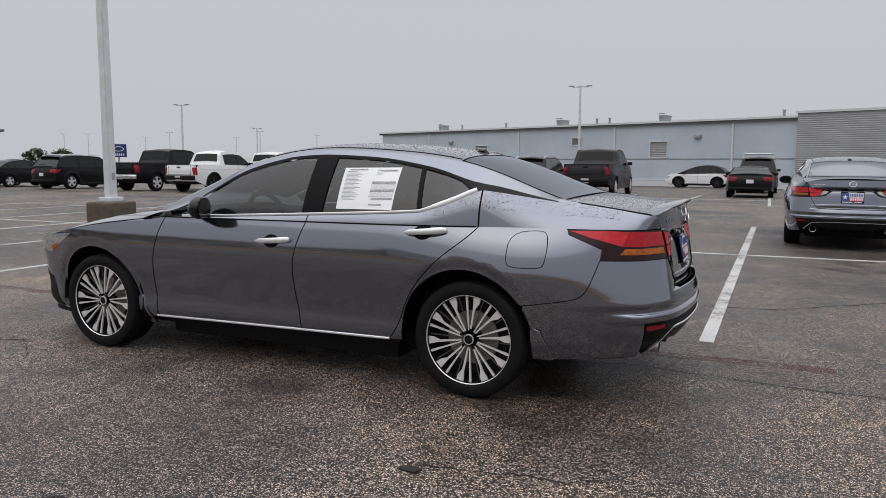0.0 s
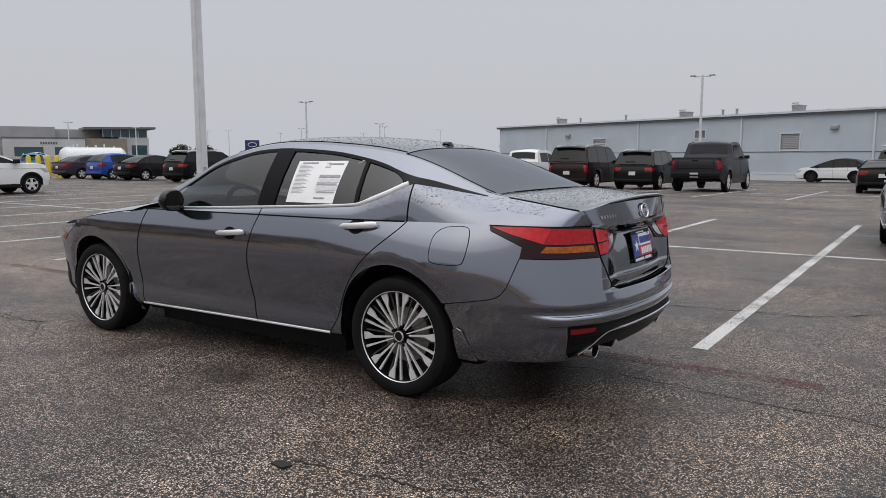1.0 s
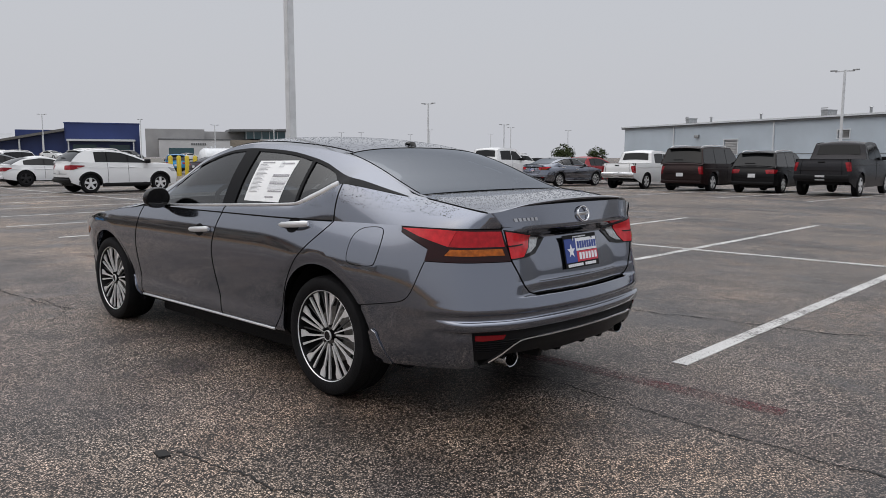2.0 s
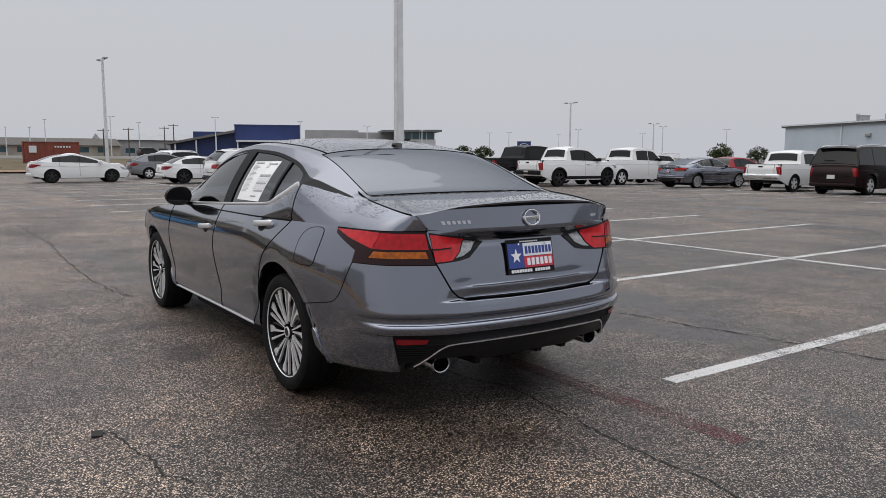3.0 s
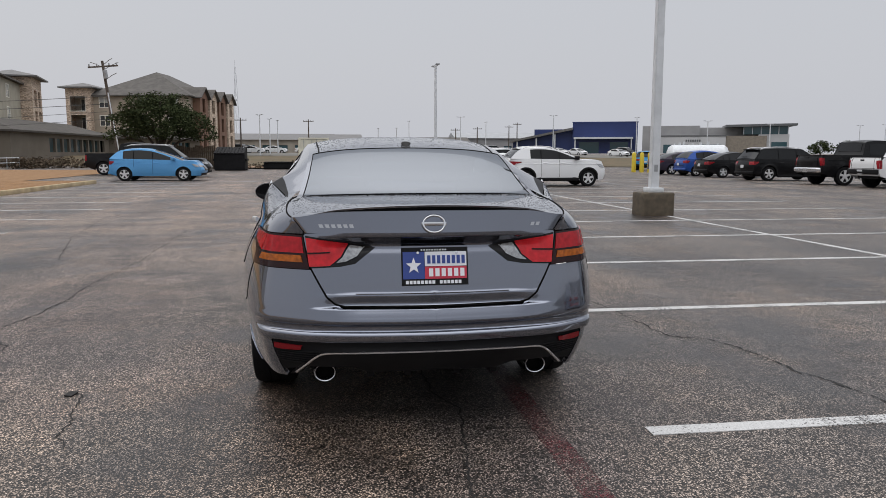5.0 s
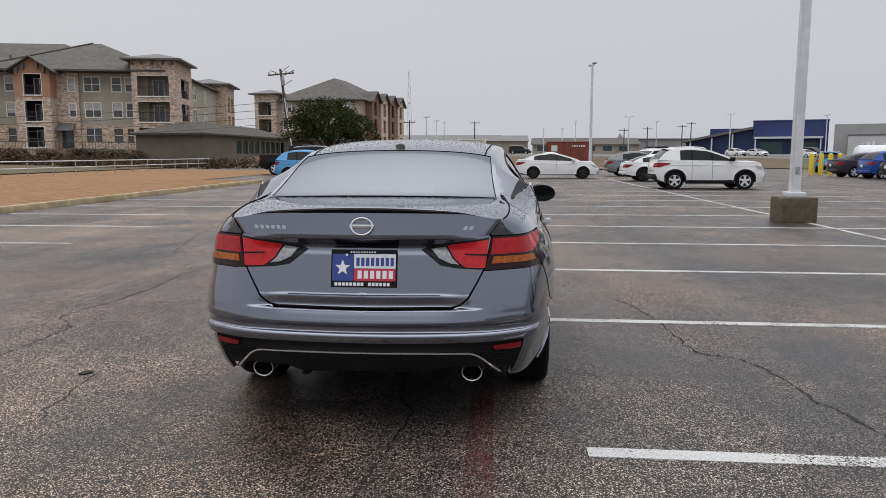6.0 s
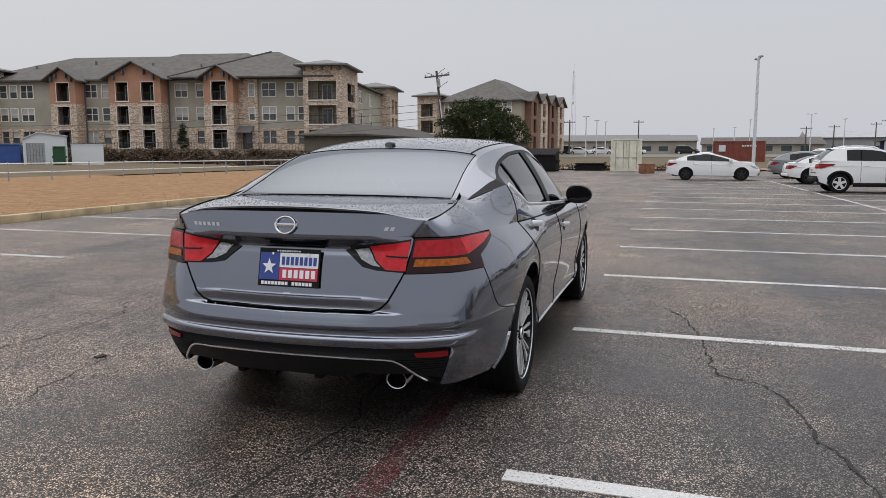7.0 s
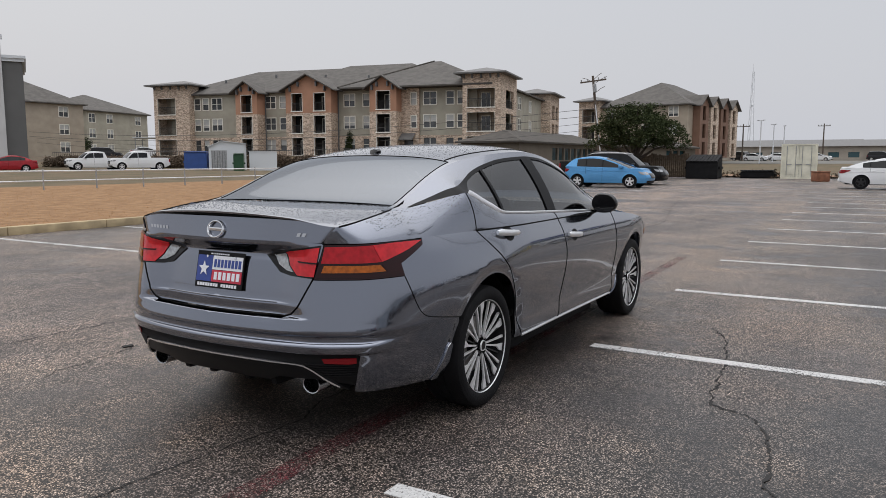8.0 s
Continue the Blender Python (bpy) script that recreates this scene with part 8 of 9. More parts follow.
for dz in (4.0, 4.6):
    a, b = Vector((-58.5, -18.2, dz)), Vector((-56.0, -95, dz - 0.2))
    tube(wires, [a.lerp(b, u) - Vector((0, 0, 6.0 * u * (1 - u))) for u in frange(0, 1, 14)], 0.015, 4)
wires2 = bmesh.new()
tagged(part("overhead_wire", wires, RAILING), "dark overhead wires slung along the bank", "wire", kind="stuff")
for dz in (5.2, 5.8):
    a, b = Vector((-58.5, -18.2, dz)), Vector((-55.0, -95, dz - 0.6))
    tube(wires2, [a.lerp(b, u) - Vector((0, 0, 5.0 * u * (1 - u))) for u in frange(0, 1, 14)], 0.02, 4)
tagged(part("overhead_wire", wires2, RAILING), "dark low overhead wires along the bank", "wire", kind="stuff")

# pale steel puts the distance haze into the mast's colour
mast = tagged(new("radio_mast"), "thin lattice radio mast, its pale steel colour standing in for haze", "mast")
mast.matrix_basis = pose(-323.6, -40.7, 1.3)
bm = bmesh.new()
for k in range(3):
    a = k * math.tau / 3
    tube(bm, [(1.6 * math.cos(a), 1.6 * math.sin(a), 0), (0.35 * math.cos(a), 0.35 * math.sin(a), 36)], 0.10, 4)
for k in range(24):
    r0, r1 = lerp(1.6, 0.35, k / 24), lerp(1.6, 0.35, (k + 1) / 24)
    a, b = k * math.tau / 3, (k + 1) * math.tau / 3
    tube(bm, [(r0 * math.cos(a), r0 * math.sin(a), 36 * k / 24), (r1 * math.cos(b), r1 * math.sin(b), 36 * (k + 1) / 24)], 0.07, 4)
part("lattice", bm, STEEL_WHITE, mast)
slab(mast, "antenna", STEEL_WHITE, (-0.06, 0.06, -0.06, 0.06, 36, 39), (-0.4, 0.4, -0.4, 0.4, 22, 22.7))

sign = tagged(new("sign"), "square navy blue pylon sign with pale oval and bars", "sign")
sign.matrix_basis = pose(-79.5, 69.7, rise(-79.5, 69.7), 0, 0, 50)
slab(sign, "panel", BLUE_WALL, (-1.0, 1.0, -0.15, 0.15, 2.35, 4.1))
slab(sign, "post", STEEL_GREY, (-0.12, 0.12, -0.1, 0.1, 0, 2.35))
bm = bmesh.new()
tube(bm, [(0.6 * math.cos(a), -0.17, 3.45 + 0.3 * math.sin(a)) for a in [k * math.tau / 20 for k in range(20)]], 0.05, 5, closed=True, up=(0, 1, 0))
part("oval", bm, TRIM_LIGHT, sign)
slab(sign, "bars", TRIM_LIGHT, *[(-0.7 + 0.24 * k, -0.54 + 0.24 * k, -0.18, -0.15, 2.55, 2.85) for k in range(6)])

gantry = tagged(new("truss_frame"), "pale steel truss frame behind the parked cars", "truss")
bm = bmesh.new()
a, b = Vector((-95.4, 110.2, -0.5)), Vector((-87.9, 116.4, -0.5))
for z in (2.0, 2.7):
    tube(bm, [a + Vector((0, 0, z)), b + Vector((0, 0, z))], 0.06, 4)
for k in range(9):
    p = a.lerp(b, k / 8)
    tube(bm, [p + Vector((0, 0, 2.0)), a.lerp(b, min(1, (k + 1) / 8)) + Vector((0, 0, 2.7 if k % 2 else 2.0))], 0.04, 4)
    if k % 4 == 0:
        tube(bm, [p, p + Vector((0, 0, 2.7))], 0.07, 4)
part("truss", bm, STEEL_WHITE, gantry)


# ---- containers, bins, tank, bollards ----
def container(x, y, heading, L, body, label, doors=True):
    c = tagged(new("shipping_container"), label, "container")
    c.matrix_basis = pose(x, y, rise(x, y), 0, 0, heading)
    W, H = 2.44, 2.59
    for s in (-1, 1):
        bm = bmesh.new()
        prof = []
        n = int((L - 0.3) / 0.28)
        for k in range(n):
            u = 0.15 + k * 0.28
            prof += [(u, 0), (u + 0.07, 0.036), (u + 0.14, 0.036), (u + 0.21, 0)]
        prof += [(L - 0.15, 0), (L - 0.15, -0.03), (0.15, -0.03)]
        prism(bm, prof, lambda u, d, q: Vector((u, s * (W / 2 - 0.04 + d * 1.0 - 0.03), lerp(0.15, H - 0.12, q))), 1.0)
        part("side_panel", bm, body, c, smooth=False)
    slab(c, "frame", body, *[(u0, u1, v0, v1, z0, z1) for u0, u1, v0, v1, z0, z1 in (
        (0, 0.15, -W / 2, -W / 2 + 0.15, 0, H), (0, 0.15, W / 2 - 0.15, W / 2, 0, H), (L - 0.15, L, -W / 2, -W / 2 + 0.15, 0, H), (L - 0.15, L, W / 2 - 0.15, W / 2, 0, H),
        (0.15, L - 0.15, -W / 2, -W / 2 + 0.12, 0, 0.15), (0.15, L - 0.15, W / 2 - 0.12, W / 2, 0, 0.15), (0.15, L - 0.15, -W / 2, -W / 2 + 0.1, H - 0.1, H), (0.15, L - 0.15, W / 2 - 0.1, W / 2, H - 0.1, H),
        (0, 0.12, -W / 2 + 0.15, W / 2 - 0.15, 0, 0.15), (0, 0.12, -W / 2 + 0.15, W / 2 - 0.15, H - 0.12, H), (L - 0.12, L, -W / 2 + 0.15, W / 2 - 0.15, 0, H))])
    slab(c, "roof", body, (0.1, L - 0.1, -W / 2 + 0.1, W / 2 - 0.1, H - 0.06, H - 0.02))
    for s in (-1, 1):
        d = slab(c, "door", body, (0.04, 0.09, min(s * 0.01, s * 1.07), max(s * 0.01, s * 1.07), 0.16, H - 0.13))
        for k in range(3):
            z = 0.35 + 0.75 * k
            slab(d, "door_panel", body, (0.025, 0.04, min(s * 0.12, s * 0.98), max(s * 0.12, s * 0.98), z, z + 0.55))
        for yy in (0.22, 0.82):
            bm = bmesh.new()
            tube(bm, [(0.0, s * yy, 0.18), (0.0, s * yy, H - 0.14)], 0.022, 6)
            part("lock_bar", bm, STEEL_GREY, d)
            slab(d, "handle", STEEL_GREY, (-0.03, 0.0, min(s * yy, s * (yy - 0.35)), max(s * yy, s * (yy - 0.35)), 1.05, 1.10))
    return c


CREAM = mat("cream_container_paint", (0.70, 0.68, 0.56), 0.6, 0, 1.5, 0.12)
RUST_RED = mat("rust_red_container_paint", (0.19, 0.045, 0.03), 0.6, 0, 1.5, 0.15)
container(-57.4, -1.95, 183, 6.06, CREAM, "cream steel shipping container with closed double doors")
crate = tagged(new("crate"), "small rusty orange steel crate beside a cream container", "crate")
crate.matrix_basis = pose(-50.4, -0.1, rise(-50.4, -0.1), 0, 0, 120)
RUST = mat("rusty_orange_steel", (0.24, 0.10, 0.055), 0.8, 0, 4, 0.25)
bm = bmesh.new()
box(bm, -0.42, 0.42, -0.4, 0.4, 0.04, 0.62, 0.02)
part("body", bm, RUST, crate)
slab(crate, "lid", RUST, (-0.45, 0.45, -0.43, 0.43, 0.62, 0.67))
slab(crate, "skid", RUST, (-0.4, 0.4, -0.36, -0.26, 0, 0.04), (-0.4, 0.4, 0.26, 0.36, 0, 0.04))
rc = container(-97.0, 6.6, 82, 6.06, RUST_RED, "rust-red steel shipping container with a pale square mark")
slab(rc, "mark_panel", TRIM_LIGHT, (0.7, 1.5, -1.26, -1.24, 1.3, 2.1))
slab(rc, "mark_bars", TRIM_LIGHT, *[(3.4 + 0.3 * k, 3.6 + 0.3 * k, -1.26, -1.24, 1.9, 2.1) for k in range(6)])
BIN_BLACK = mat("black_bin_steel", (0.012, 0.012, 0.013), 0.75, 0, 3, 0.2, spec=0.15)
BIN_BLUE, BIN_GREEN = mat("blue_bin", (0.025, 0.07, 0.25), 0.5, 0, 2, 0.1), mat("green_bin", (0.012, 0.06, 0.025), 0.5, 0, 2, 0.1)


def dumpster(x, y, w, d, h, m, label, slope=0.5, heading=90):
    b = tagged(new("dumpster"), label, "dumpster")
    b.matrix_basis = pose(x, y, rise(x, y), 0, 0, heading)
    bm = bmesh.new()
    prism(bm, [(0, 0), (d, 0), (d, h), (0.0, h - slope)], lambda v, z, q: Vector((lerp(-w / 2, w / 2, q), v, z + 0.08)), 1.0)
    part("body", bm, m, b, smooth=False)
    for k in range(9):
        bm = bmesh.new()
        u = lerp(-w / 2, w / 2 - w / 9, k / 8)
        prism(bm, [(-0.08, h - slope + 0.05), (d, h + 0.05), (d, h + 0.12), (-0.08, h - slope + 0.12)], lambda v, z, q: Vector((u + q * w / 9 * 0.86, v, z + 0.06)), 1.0)
        part("lid_rib", bm, m, b, smooth=False)
    slab(b, "fork_pocket", m, (-w / 2 - 0.12, -w / 2, 0.2, d - 0.2, h * 0.45, h * 0.45 + 0.16), (w / 2, w / 2 + 0.12, 0.2, d - 0.2, h * 0.45, h * 0.45 + 0.16))
    slab(b, "skid", m, (-w / 2, w / 2, 0.1, 0.3, 0, 0.08), (-w / 2, w / 2, d - 0.3, d - 0.1, 0, 0.08))
    return b


dumpster(-54.3, -8.3, 2.3, 1.9, 1.65, BIN_BLACK, "large black dumpster with ribbed sloping lid")
dumpster(-58.2, -4.9, 2.4, 1.4, 0.45, BIN_BLACK, "low open black waste skip on the lot", 0.02)
dumpster(-48.6, -56.2, 2.2, 1.6, 1.8, BIN_BLUE, "blue dumpster with pale round mark", 0.05, 128)
dumpster(-49.2, -50.87, 0.95, 0.9, 1.6, BIN_GREEN, "dark green wheeled bin with pale label", 0.05, 128)
shed = tagged(new("shed"), "small white metal shed with a grey door", "shed")
shed.matrix_basis = frame_of((-48.9, -54.6), (-0.62, 0.785), rise(-49, -54))
bm = bmesh.new()
prism(bm, [(0, 0), (3.4, 0), (3.4, 2.70), (1.25, 2.95), (0, 2.40)], lambda u, z, q: Vector((u, 0.05 + 2.2 * q, z)), 1.0)
part("wall", bm, TRIM_LIGHT, shed, smooth=False)
slab(shed, "door", STEEL_GREY, (0.25, 1.75, 0.0, 0.05, 0.05, 2.05))
slab(shed, "door_rib", TRIM_DARK, *[(0.3 + 0.25 * k, 0.34 + 0.25 * k, -0.02, 0.0, 0.1, 2.0) for k in range(6)])
bm = bmesh.new()
prism(bm, [(-0.1, 2.36), (1.25, 2.96), (3.5, 2.70), (3.5, 2.76), (1.25, 3.02), (-0.1, 2.42)], lambda u, z, q: Vector((u, -0.1 + 2.5 * q, z)), 1.0)
part("roof", bm, TRIM_LIGHT, shed, smooth=False)
wallbox = tagged(new("screen_wall"), "low white panel screen wall beside the shed", "wall")
wallbox.matrix_basis = frame_of((-51.25, -51.42), (-0.62, 0.785), rise(-52, -50))
slab(wallbox, "panel", TRIM_LIGHT, (0, 2.7, 0, 0.2, 0, 1.95))
slab(wallbox, "cap", TRIM_LIGHT, (-0.05, 2.75, -0.05, 0.25, 1.95, 2.0))
# timber screen fence by the dumpster
FENCE_WOOD = mat("grey_brown_fence_wood", (0.09, 0.066, 0.045), 0.9, 0, 5, 0.3)
fence = tagged(new("wooden_fence"), "weathered brown timber screen fence round the bins", "fence")
fence.matrix_basis = pose(-55.8, -13.4, rise(-55.8, -13))
rnd = random.Random(4)
for k in range(26):
    bm = bmesh.new()
    h = 1.85 + rnd.uniform(-0.12, 0.1)
    box(bm, -0.012, 0.012, 0.155 * k, 0.155 * k + 0.14, 0.05, h)
    part("board", bm, FENCE_WOOD, fence, smooth=False)
slab(fence, "rail", FENCE_WOOD, (-0.06, -0.013, 0, 4.1, 0.45, 0.55), (-0.06, -0.013, 0, 4.1, 1.4, 1.5))

tank = tagged(new("storage_tank"), "long white horizontal fuel tank with pipe fittings", "tank")
tank.matrix_basis = pose(-51.9, 25.5, rise(-52, 28), 0, 0, -18)
bm = bmesh.new()
lathe(bm, [(0.55, 0.01), (0.55, 0.55), (0.66, 0.82), (0.9, 1.0), (4.85, 1.0), (5.09, 0.82), (5.2, 0.55), (5.2, 0.01)], 28)
bmesh.ops.translate(bm, vec=(0, 0, 1.12), verts=bm.verts)
part("vessel", bm, STEEL_WHITE, tank)
slab(tank, "saddle", STEEL_GREY, (-0.8, 0.8, 1.2, 1.5, 0, 0.45), (-0.8, 0.8, 4.0, 4.3, 0, 0.45))
for k, u in enumerate((1.1, 1.5, 1.8, 2.5, 3.1, 3.7, 4.4)):
    bm = bmesh.new()
    tube(bm, [(0, u, 2.08), (0, u, 2.24 + 0.07 * (k % 3))], [0.05, 0.09, 0.06][k % 3], 8)
    part("fitting", bm, STEEL_WHITE, tank)
YELLOW = mat("yellow_bollard_paint", (0.62, 0.47, 0.03), 0.5, 0, 3, 0.08)
for k in range(4):
    b = tagged(new("bollard"), "yellow steel safety bollard by the fuel tank", "bollard", "bollards by the tank")
    b.matrix_basis = pose(-46.6 + 0.19 * k, 21.1 + 0.52 * k, rise(-46, 22))
    bm = bmesh.new()
    lathe(bm, [(0, 0.001), (0, 0.16), (1.33, 0.15), (1.41, 0.11), (1.45, 0.001)], 16, "z")
    part("post", bm, YELLOW, b)
jeep_blue = paint("bright_azure_car_paint", (0.03, 0.25, 0.52), 0.1)
park(vehicle("suv", "bright blue off-road car parked behind yellow bollards", jeep_blue, **{**SUV, "L": 4.2, "W": 1.75, "H": 1.62, "rim": RIM_BLACK, "cladding": True}), -54.2, 25.3, 152)

# ---- white pipe fence on the lawn ----
pf = tagged(new("pipe_fence"), "low white pipe rail fence across the lawn", "fence")
for k in range(32):
    x = 12 - 2.4 * k
    bm = bmesh.new()
    tube(bm, [(x, -26.5, rise(x, -26.5)), (x, -26.5, rise(x, -26.5) + 0.98)], 0.035, 6)
    part("post", bm, STEEL_GREY, pf)
for z in (0.9, 0.5):
    bm = bmesh.new()
    tube(bm, [(12 - 2.4 * k, -26.5, rise(12 - 2.4 * k, -26.5) + z) for k in range(32)], 0.03, 6)
    part("rail", bm, STEEL_WHITE, pf)
# dark picket fence on the bank
bm = bmesh.new()
a, b = Vector((-60, -98, 0)), Vector((-74, -33, 0))
for k in range(200):
    p = a.lerp(b, k / 199)
    z = rise(p.x, p.y)
    box(bm, p.x - 0.012, p.x + 0.012, p.y - 0.012, p.y + 0.012, z, z + 1.4)
tagged(part("picket_fence", bm, RAILING, smooth=False), "thin dark metal picket fence along the bank", "fence", kind="stuff")
bm = bmesh.new()
tube(bm, [(*a.lerp(b, k / 40).xy, rise(*a.lerp(b, k / 40).xy) + 1.3) for k in range(41)], 0.03, 4)
tagged(part("fence_rail", bm, RAILING), "thin dark metal fence rail along the bank", "fence")
bm = bmesh.new()
box(bm, -0.1, 5.2, -2.6, 2.6, 2.6, 2.72)
carport = tagged(new("carport"), "open carport with a pale flat roof on the bank", "carport")
carport.matrix_basis = pose(-71, -94, 2.1, 0, 0, 130)
part("roof", bm, TRIM_LIGHT, carport, smooth=False)
slab(carport, "post", STEEL_GREY, *[(u, u + 0.12, v, v + 0.12, 0, 2.6) for u in (0.2, 4.9) for v in (-2.4, 2.3)])


# ---- trees and shrubs ----
BARK = mat("dark_oak_bark", (0.045, 0.035, 0.028), 0.95, 0, 8, 0.3, 0.6, 30)


def leaf_material(name, a, b):
    m = mat(name, a, 0.9, spec=0.12)
    nt = m.node_tree
    g, mx = nt.nodes.new("ShaderNodeNewGeometry"), nt.nodes.new("ShaderNodeMix")
    mx.data_type = "RGBA"
    mx.inputs[6].default_value, mx.inputs[7].default_value = (*a, 1), (*b, 1)
    nt.links.new(g.outputs["Random Per Island"], mx.inputs[0])
    nt.links.new(mx.outputs[2], nt.nodes["Principled BSDF"].inputs["Base Color"])
    return m


LEAF_OAK = leaf_material("live_oak_leaves", (0.022, 0.032, 0.012), (0.062, 0.076, 0.034))
LEAF_DRY = leaf_material("dry_brush", (0.050, 0.038, 0.028), (0.115, 0.085, 0.058))
LEAF_HEDGE = leaf_material("bare_hedge_twigs", (0.085, 0.062, 0.045), (0.165, 0.125, 0.092))


def leaf_cloud(lobes, count, size, seed):
    """Leaf clumps through the outer part of several lobes, with gaps."""
    rnd = random.Random(seed)
    vs, fs = [], []
    for cx, cy, cz, rx, ry, rz in lobes:
        n = int(count * rx * ry * rz / sum(q[3] * q[4] * q[5] for q in lobes))
        for _ in range(n):
            d = Vector((rnd.gauss(0, 1), rnd.gauss(0, 1), rnd.gauss(0, 1))).normalized()
            r = rnd.uniform(0.45, 1.0) ** 0.6
            p = Vector((cx + d.x * rx * r, cy + d.y * ry * r, cz + d.z * rz * r))
            if noise.noise(p * 1.1) < -0.12:
                continue
            for _k in range(3):
                q = p + Vector((rnd.gauss(0, size), rnd.gauss(0, size), rnd.gauss(0, size * 0.7)))
                t = Vector((rnd.gauss(0, 1), rnd.gauss(0, 1), rnd.gauss(0, 0.6))).normalized()
                s = t.cross(Vector((rnd.gauss(0, 1), rnd.gauss(0, 1), rnd.gauss(0, 1)))).normalized()
                a, b = t * size * rnd.uniform(0.6, 1.2), s * size * rnd.uniform(0.3, 0.6)
                i = len(vs)
                vs += [tuple(q - a), tuple(q + b), tuple(q + a), tuple(q - b)]
                fs.append((i, i + 1, i + 2, i + 3))
    me = bpy.data.meshes.new("crown")
    me.from_pydata(vs, [], fs)
    return me


def tree(x, y, label, lobes, count, size, trunk_h, seed, leaf, r=0.25):
    t = tagged(new("tree"), label, "tree")
    t.matrix_basis = pose(x, y, rise(x, y))
    rnd = random.Random(seed)
    bm = bmesh.new()
    tube(bm, [(0, 0, -0.1), (0.05, 0.03, trunk_h * 0.5), (-0.03, 0.02, trunk_h)], [r * 1.3, r, r * 0.8], 8)
    part("trunk", bm, BARK, t)
    for lb in lobes:
        bm = bmesh.new()
        e = Vector(lb[:3])
        m = Vector((e.x * 0.45 + rnd.uniform(-0.2, 0.2), e.y * 0.45, lerp(trunk_h, e.z, 0.6)))
        tube(bm, [(0, 0, trunk_h * 0.85), m, e], [r * 0.55, r * 0.3, r * 0.1], 6)
        part("limb", bm, BARK, t)
    link("crown", leaf_cloud(lobes, count, size, seed), leaf, t)
    return t


tree(-53.8, -13.2, "dense dark green live oak with a broad crown", [(0, 0, 3.9, 2.2, 2.6, 1.4), (0.2, -2.0, 3.4, 1.6, 1.7, 1.1), (0.1, 2.2, 3.4, 1.7, 1.7, 1.05), (-0.8, 0.8, 4.9, 1.5, 1.6, 0.9), (0.9, -0.9, 4.7, 1.5, 1.7, 1.0), (0.6, 0.9, 3.0, 1.6, 1.8, 0.7), (0.3, -3.1, 2.7, 0.9, 1.0, 0.55), (0.2, 3.3, 2.7, 0.9, 1.0, 0.55), (0.4, 0.2, 5.3, 1.0, 1.1, 0.55)], 8200, 0.11, 1.5, 3, LEAF_OAK)
tree(-76.2, -57.5, "small dark conifer in front of the housing", [(0, 0, 0.9, 0.8, 0.8, 0.7), (0, 0, 1.8, 0.6, 0.6, 0.7), (0, 0, 2.7, 0.4, 0.4, 0.6), (0, 0, 3.4, 0.2, 0.2, 0.5)], 3200, 0.13, 0.6, 5, LEAF_OAK, 0.1)
for n, (x, y, s) in enumerate(((-93.1, 136.8, 4.8), (-86.8, 140.9, 4.2), (-115.1, 89.7, 3.4), (-117.4, 86.1, 3.4), (-87.5, 129.1, 3.8), (-78, -118, 4.0), (-70, -125, 3.5))):
    tree(x, y, "far dark green tree behind the parked cars", [(0, 0, s * 0.62, s * 0.42, s * 0.42, s * 0.34), (0.3, s * 0.35, s * 0.55, s * 0.3, s * 0.3, s * 0.25), (-0.2, -s * 0.35, s * 0.5, s * 0.3, s * 0.3, s * 0.25)], 700, 0.2, s * 0.3, 20 + n, LEAF_OAK, 0.15)


def brush(name, label, x0, y0, x1, y1, count, h, size, seed, leaf, spread=1.2):
    rnd = random.Random(seed)
    lobes = []
    for k in range(60):
        u = rnd.random() if spread else k / 59
        x, y = lerp(x0, x1, u) + rnd.gauss(0, spread), lerp(y0, y1, u) + rnd.gauss(0, spread)
        lobes.append((x, y, rise(x, y) + h * 0.4, rnd.uniform(0.6, 1.6), rnd.uniform(0.8, 2.2), h * (rnd.uniform(0.35, 0.65) if spread else rnd.uniform(0.5, 0.58))))
    return tagged(link(name, leaf_cloud(lobes, count, size, seed), leaf), label, "shrubs", kind="stuff")


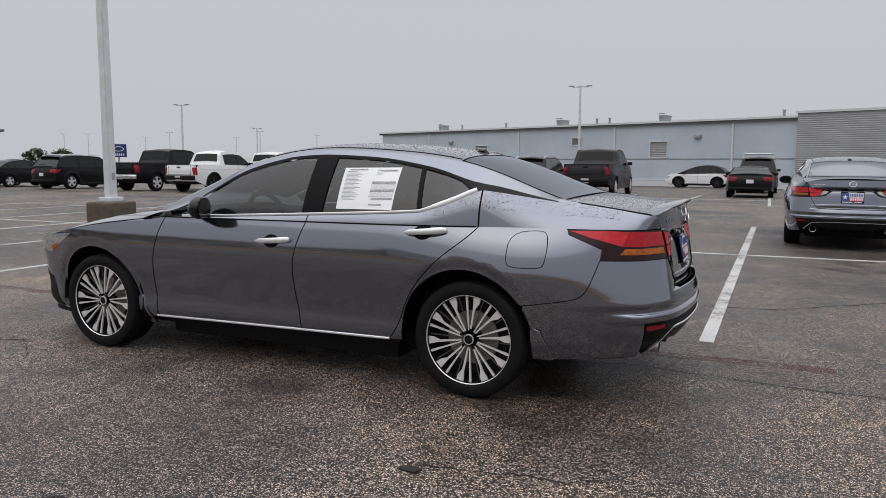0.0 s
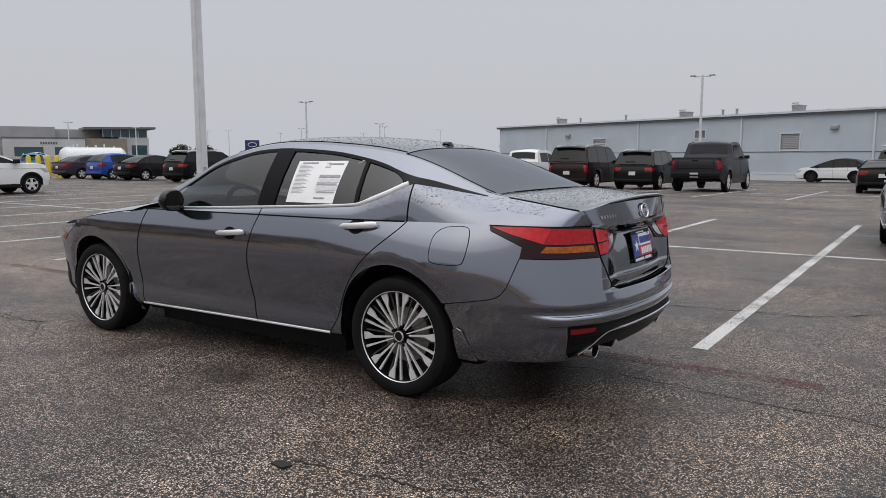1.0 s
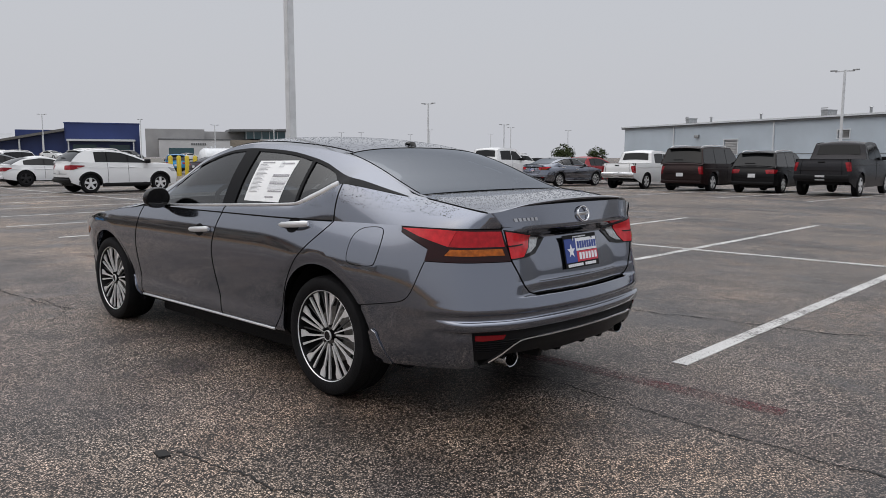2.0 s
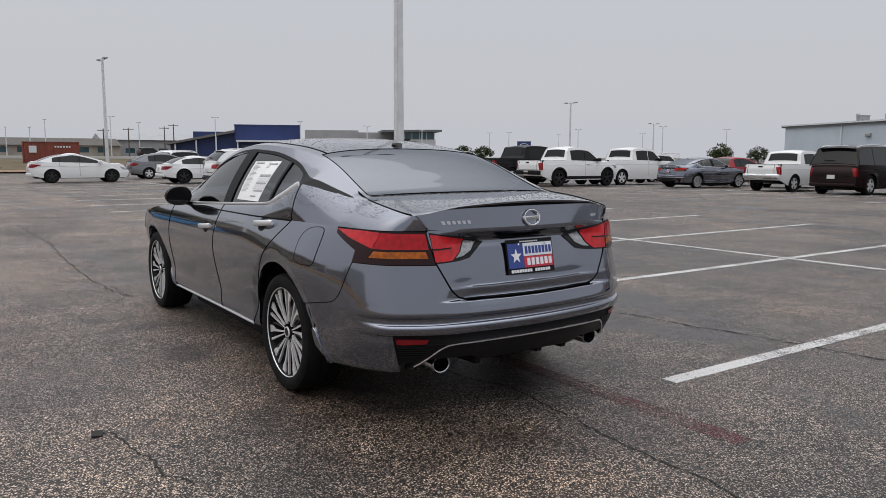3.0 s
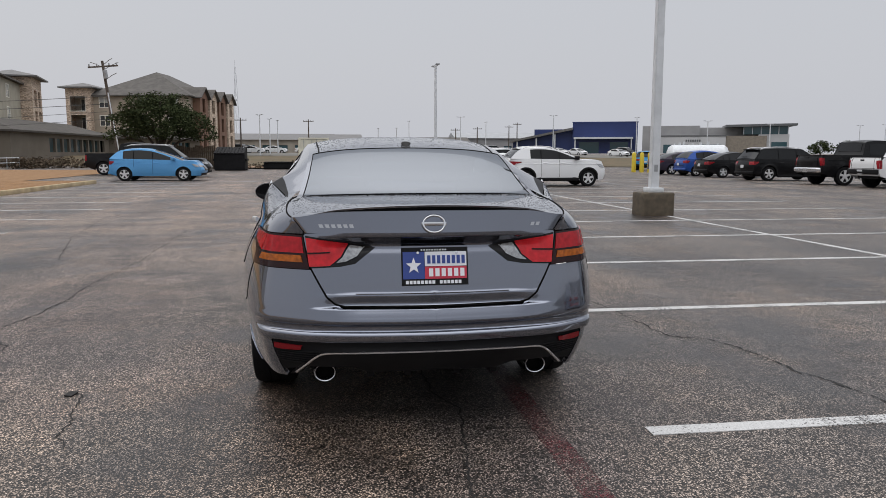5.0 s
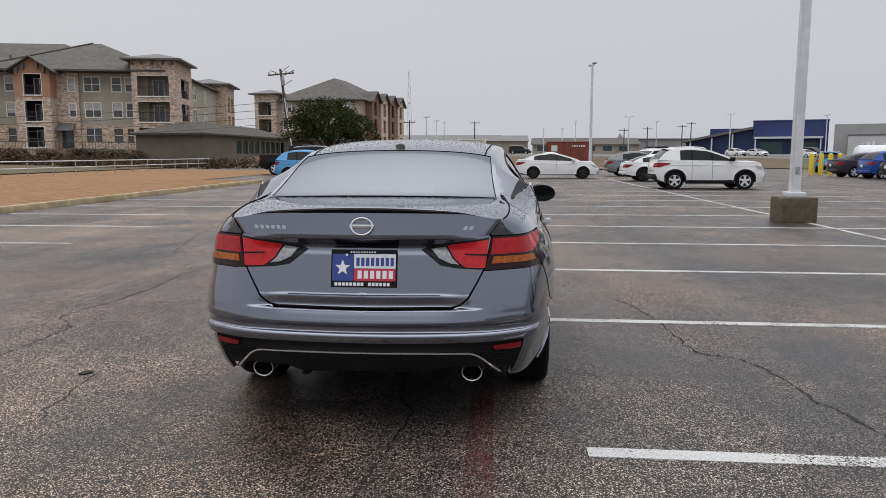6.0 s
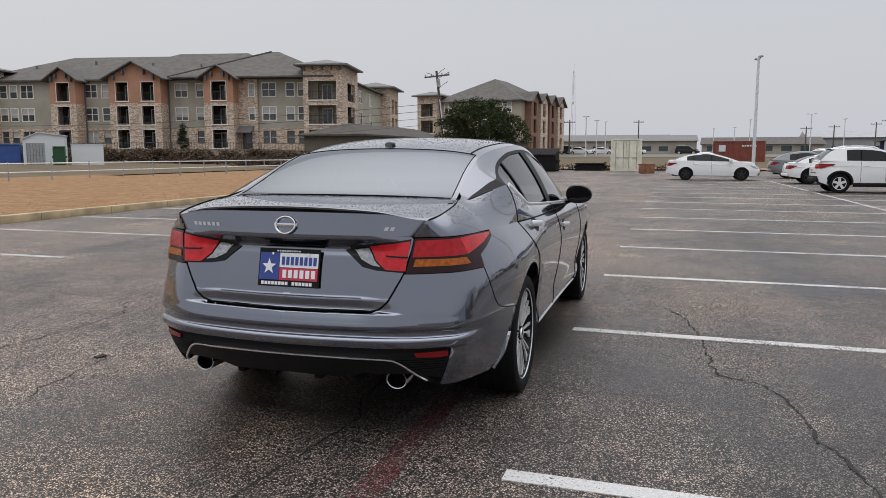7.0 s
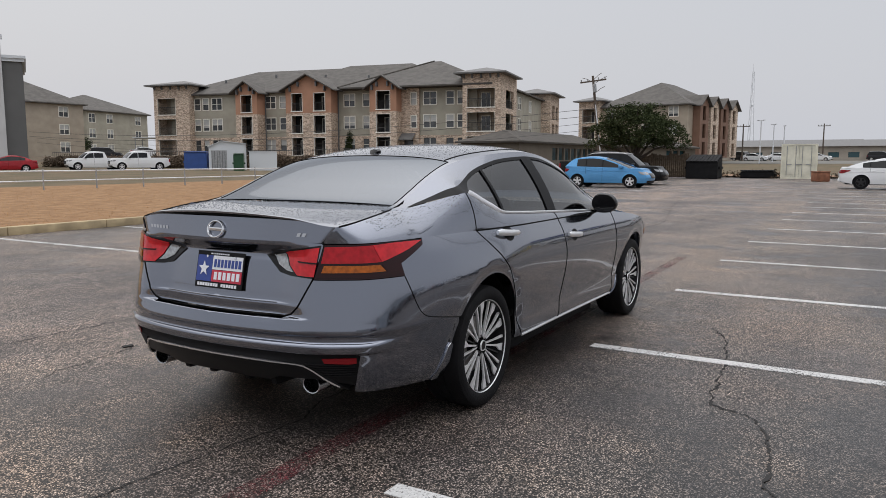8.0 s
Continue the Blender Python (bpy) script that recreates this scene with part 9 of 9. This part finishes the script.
brush("hedge", "low bare brown hedge along the bank", -56, -92, -67, -36, 40000, 1.75, 0.13, 8, LEAF_HEDGE, 0.0)
brush("brushwood", "brown leafless brush in front of the garages", -60, -40, -64, -24, 4500, 1.0, 0.12, 14, LEAF_DRY, 1.5)
brush("brushwood", "scrubby dry brush at the lot's edge", -62, -16, -60, 0, 1400, 0.6, 0.10, 10, LEAF_DRY, 0.8)

# dry grass tufts on the lawn
rnd = random.Random(12)
vs, fs = [], []
for k in range(36000):
    x, y = rnd.uniform(-30, 6), -11.1 - 15 * rnd.random() ** 1.6
    h, a = rnd.uniform(0.012, 0.034), rnd.uniform(0, math.tau)
    z = rise(x, y) + 0.12
    i = len(vs)
    dx, dy = 0.010 * math.cos(a), 0.010 * math.sin(a)
    vs += [(x - dx, y - dy, z), (x + dx, y + dy, z), (x + rnd.gauss(0, 0.04), y + rnd.gauss(0, 0.04), z + h)]
    fs.append((i, i + 1, i + 2))
me = bpy.data.meshes.new("grass_tufts")
me.from_pydata(vs, [], fs)
tagged(link("grass_tufts", me, leaf_material("dry_blades", (0.26, 0.135, 0.055), (0.44, 0.265, 0.125))), "dry winter grass blades on the lawn", "grass", kind="stuff")

# ---- far parked cars ----
far_sedan = vehicle("sedan_car", "white car parked far off by the blue building", WHITE, **{**SEDAN, "plate": False})
park(far_sedan, -140, 47, 20)
for x, y, hd in ((-141, 43.5, 20), (-134, 66, 110), (-132, 71, 110), (-131, 52, 20), (-150, -8, 80), (-141, -13.5, 80), (-139, -17.5, 80), (-66.5, -90, 150)):
    c = copy_thing(far_sedan, pose(x, y, rise(x, y), 0, 0, hd))
    c["label"] = "white car parked far off across the road"
far_dark = vehicle("suv", "dark car parked far off across the road", GREYP, **{**SUV, "plate": False})
park(far_dark, -138, 56, 30)
for x, y, hd in ((-152, 2.0, 80), (-146, -20, 60), (-145, 30, 100), (-80, 95, 40), (-74, 98, 40), (-68, 104, 40), (-62, -93, 150)):
    copy_thing(far_dark, pose(x, y, rise(x, y), 0, 0, hd))
wp = vehicle("pickup_truck", "white pickup parked below the housing", WHITE, **{**TRUCK, "pickup": "chrome", "plate": False})
park(wp, -47.9, -66.3, -20)
copy_thing(wp, pose(-48.8, -60.5, rise(-48.8, -60.5), 0, 0, -22))
park(vehicle("sedan_car", "red car parked below the housing", REDP, **SEDAN), -34.9, -60.5, -25)
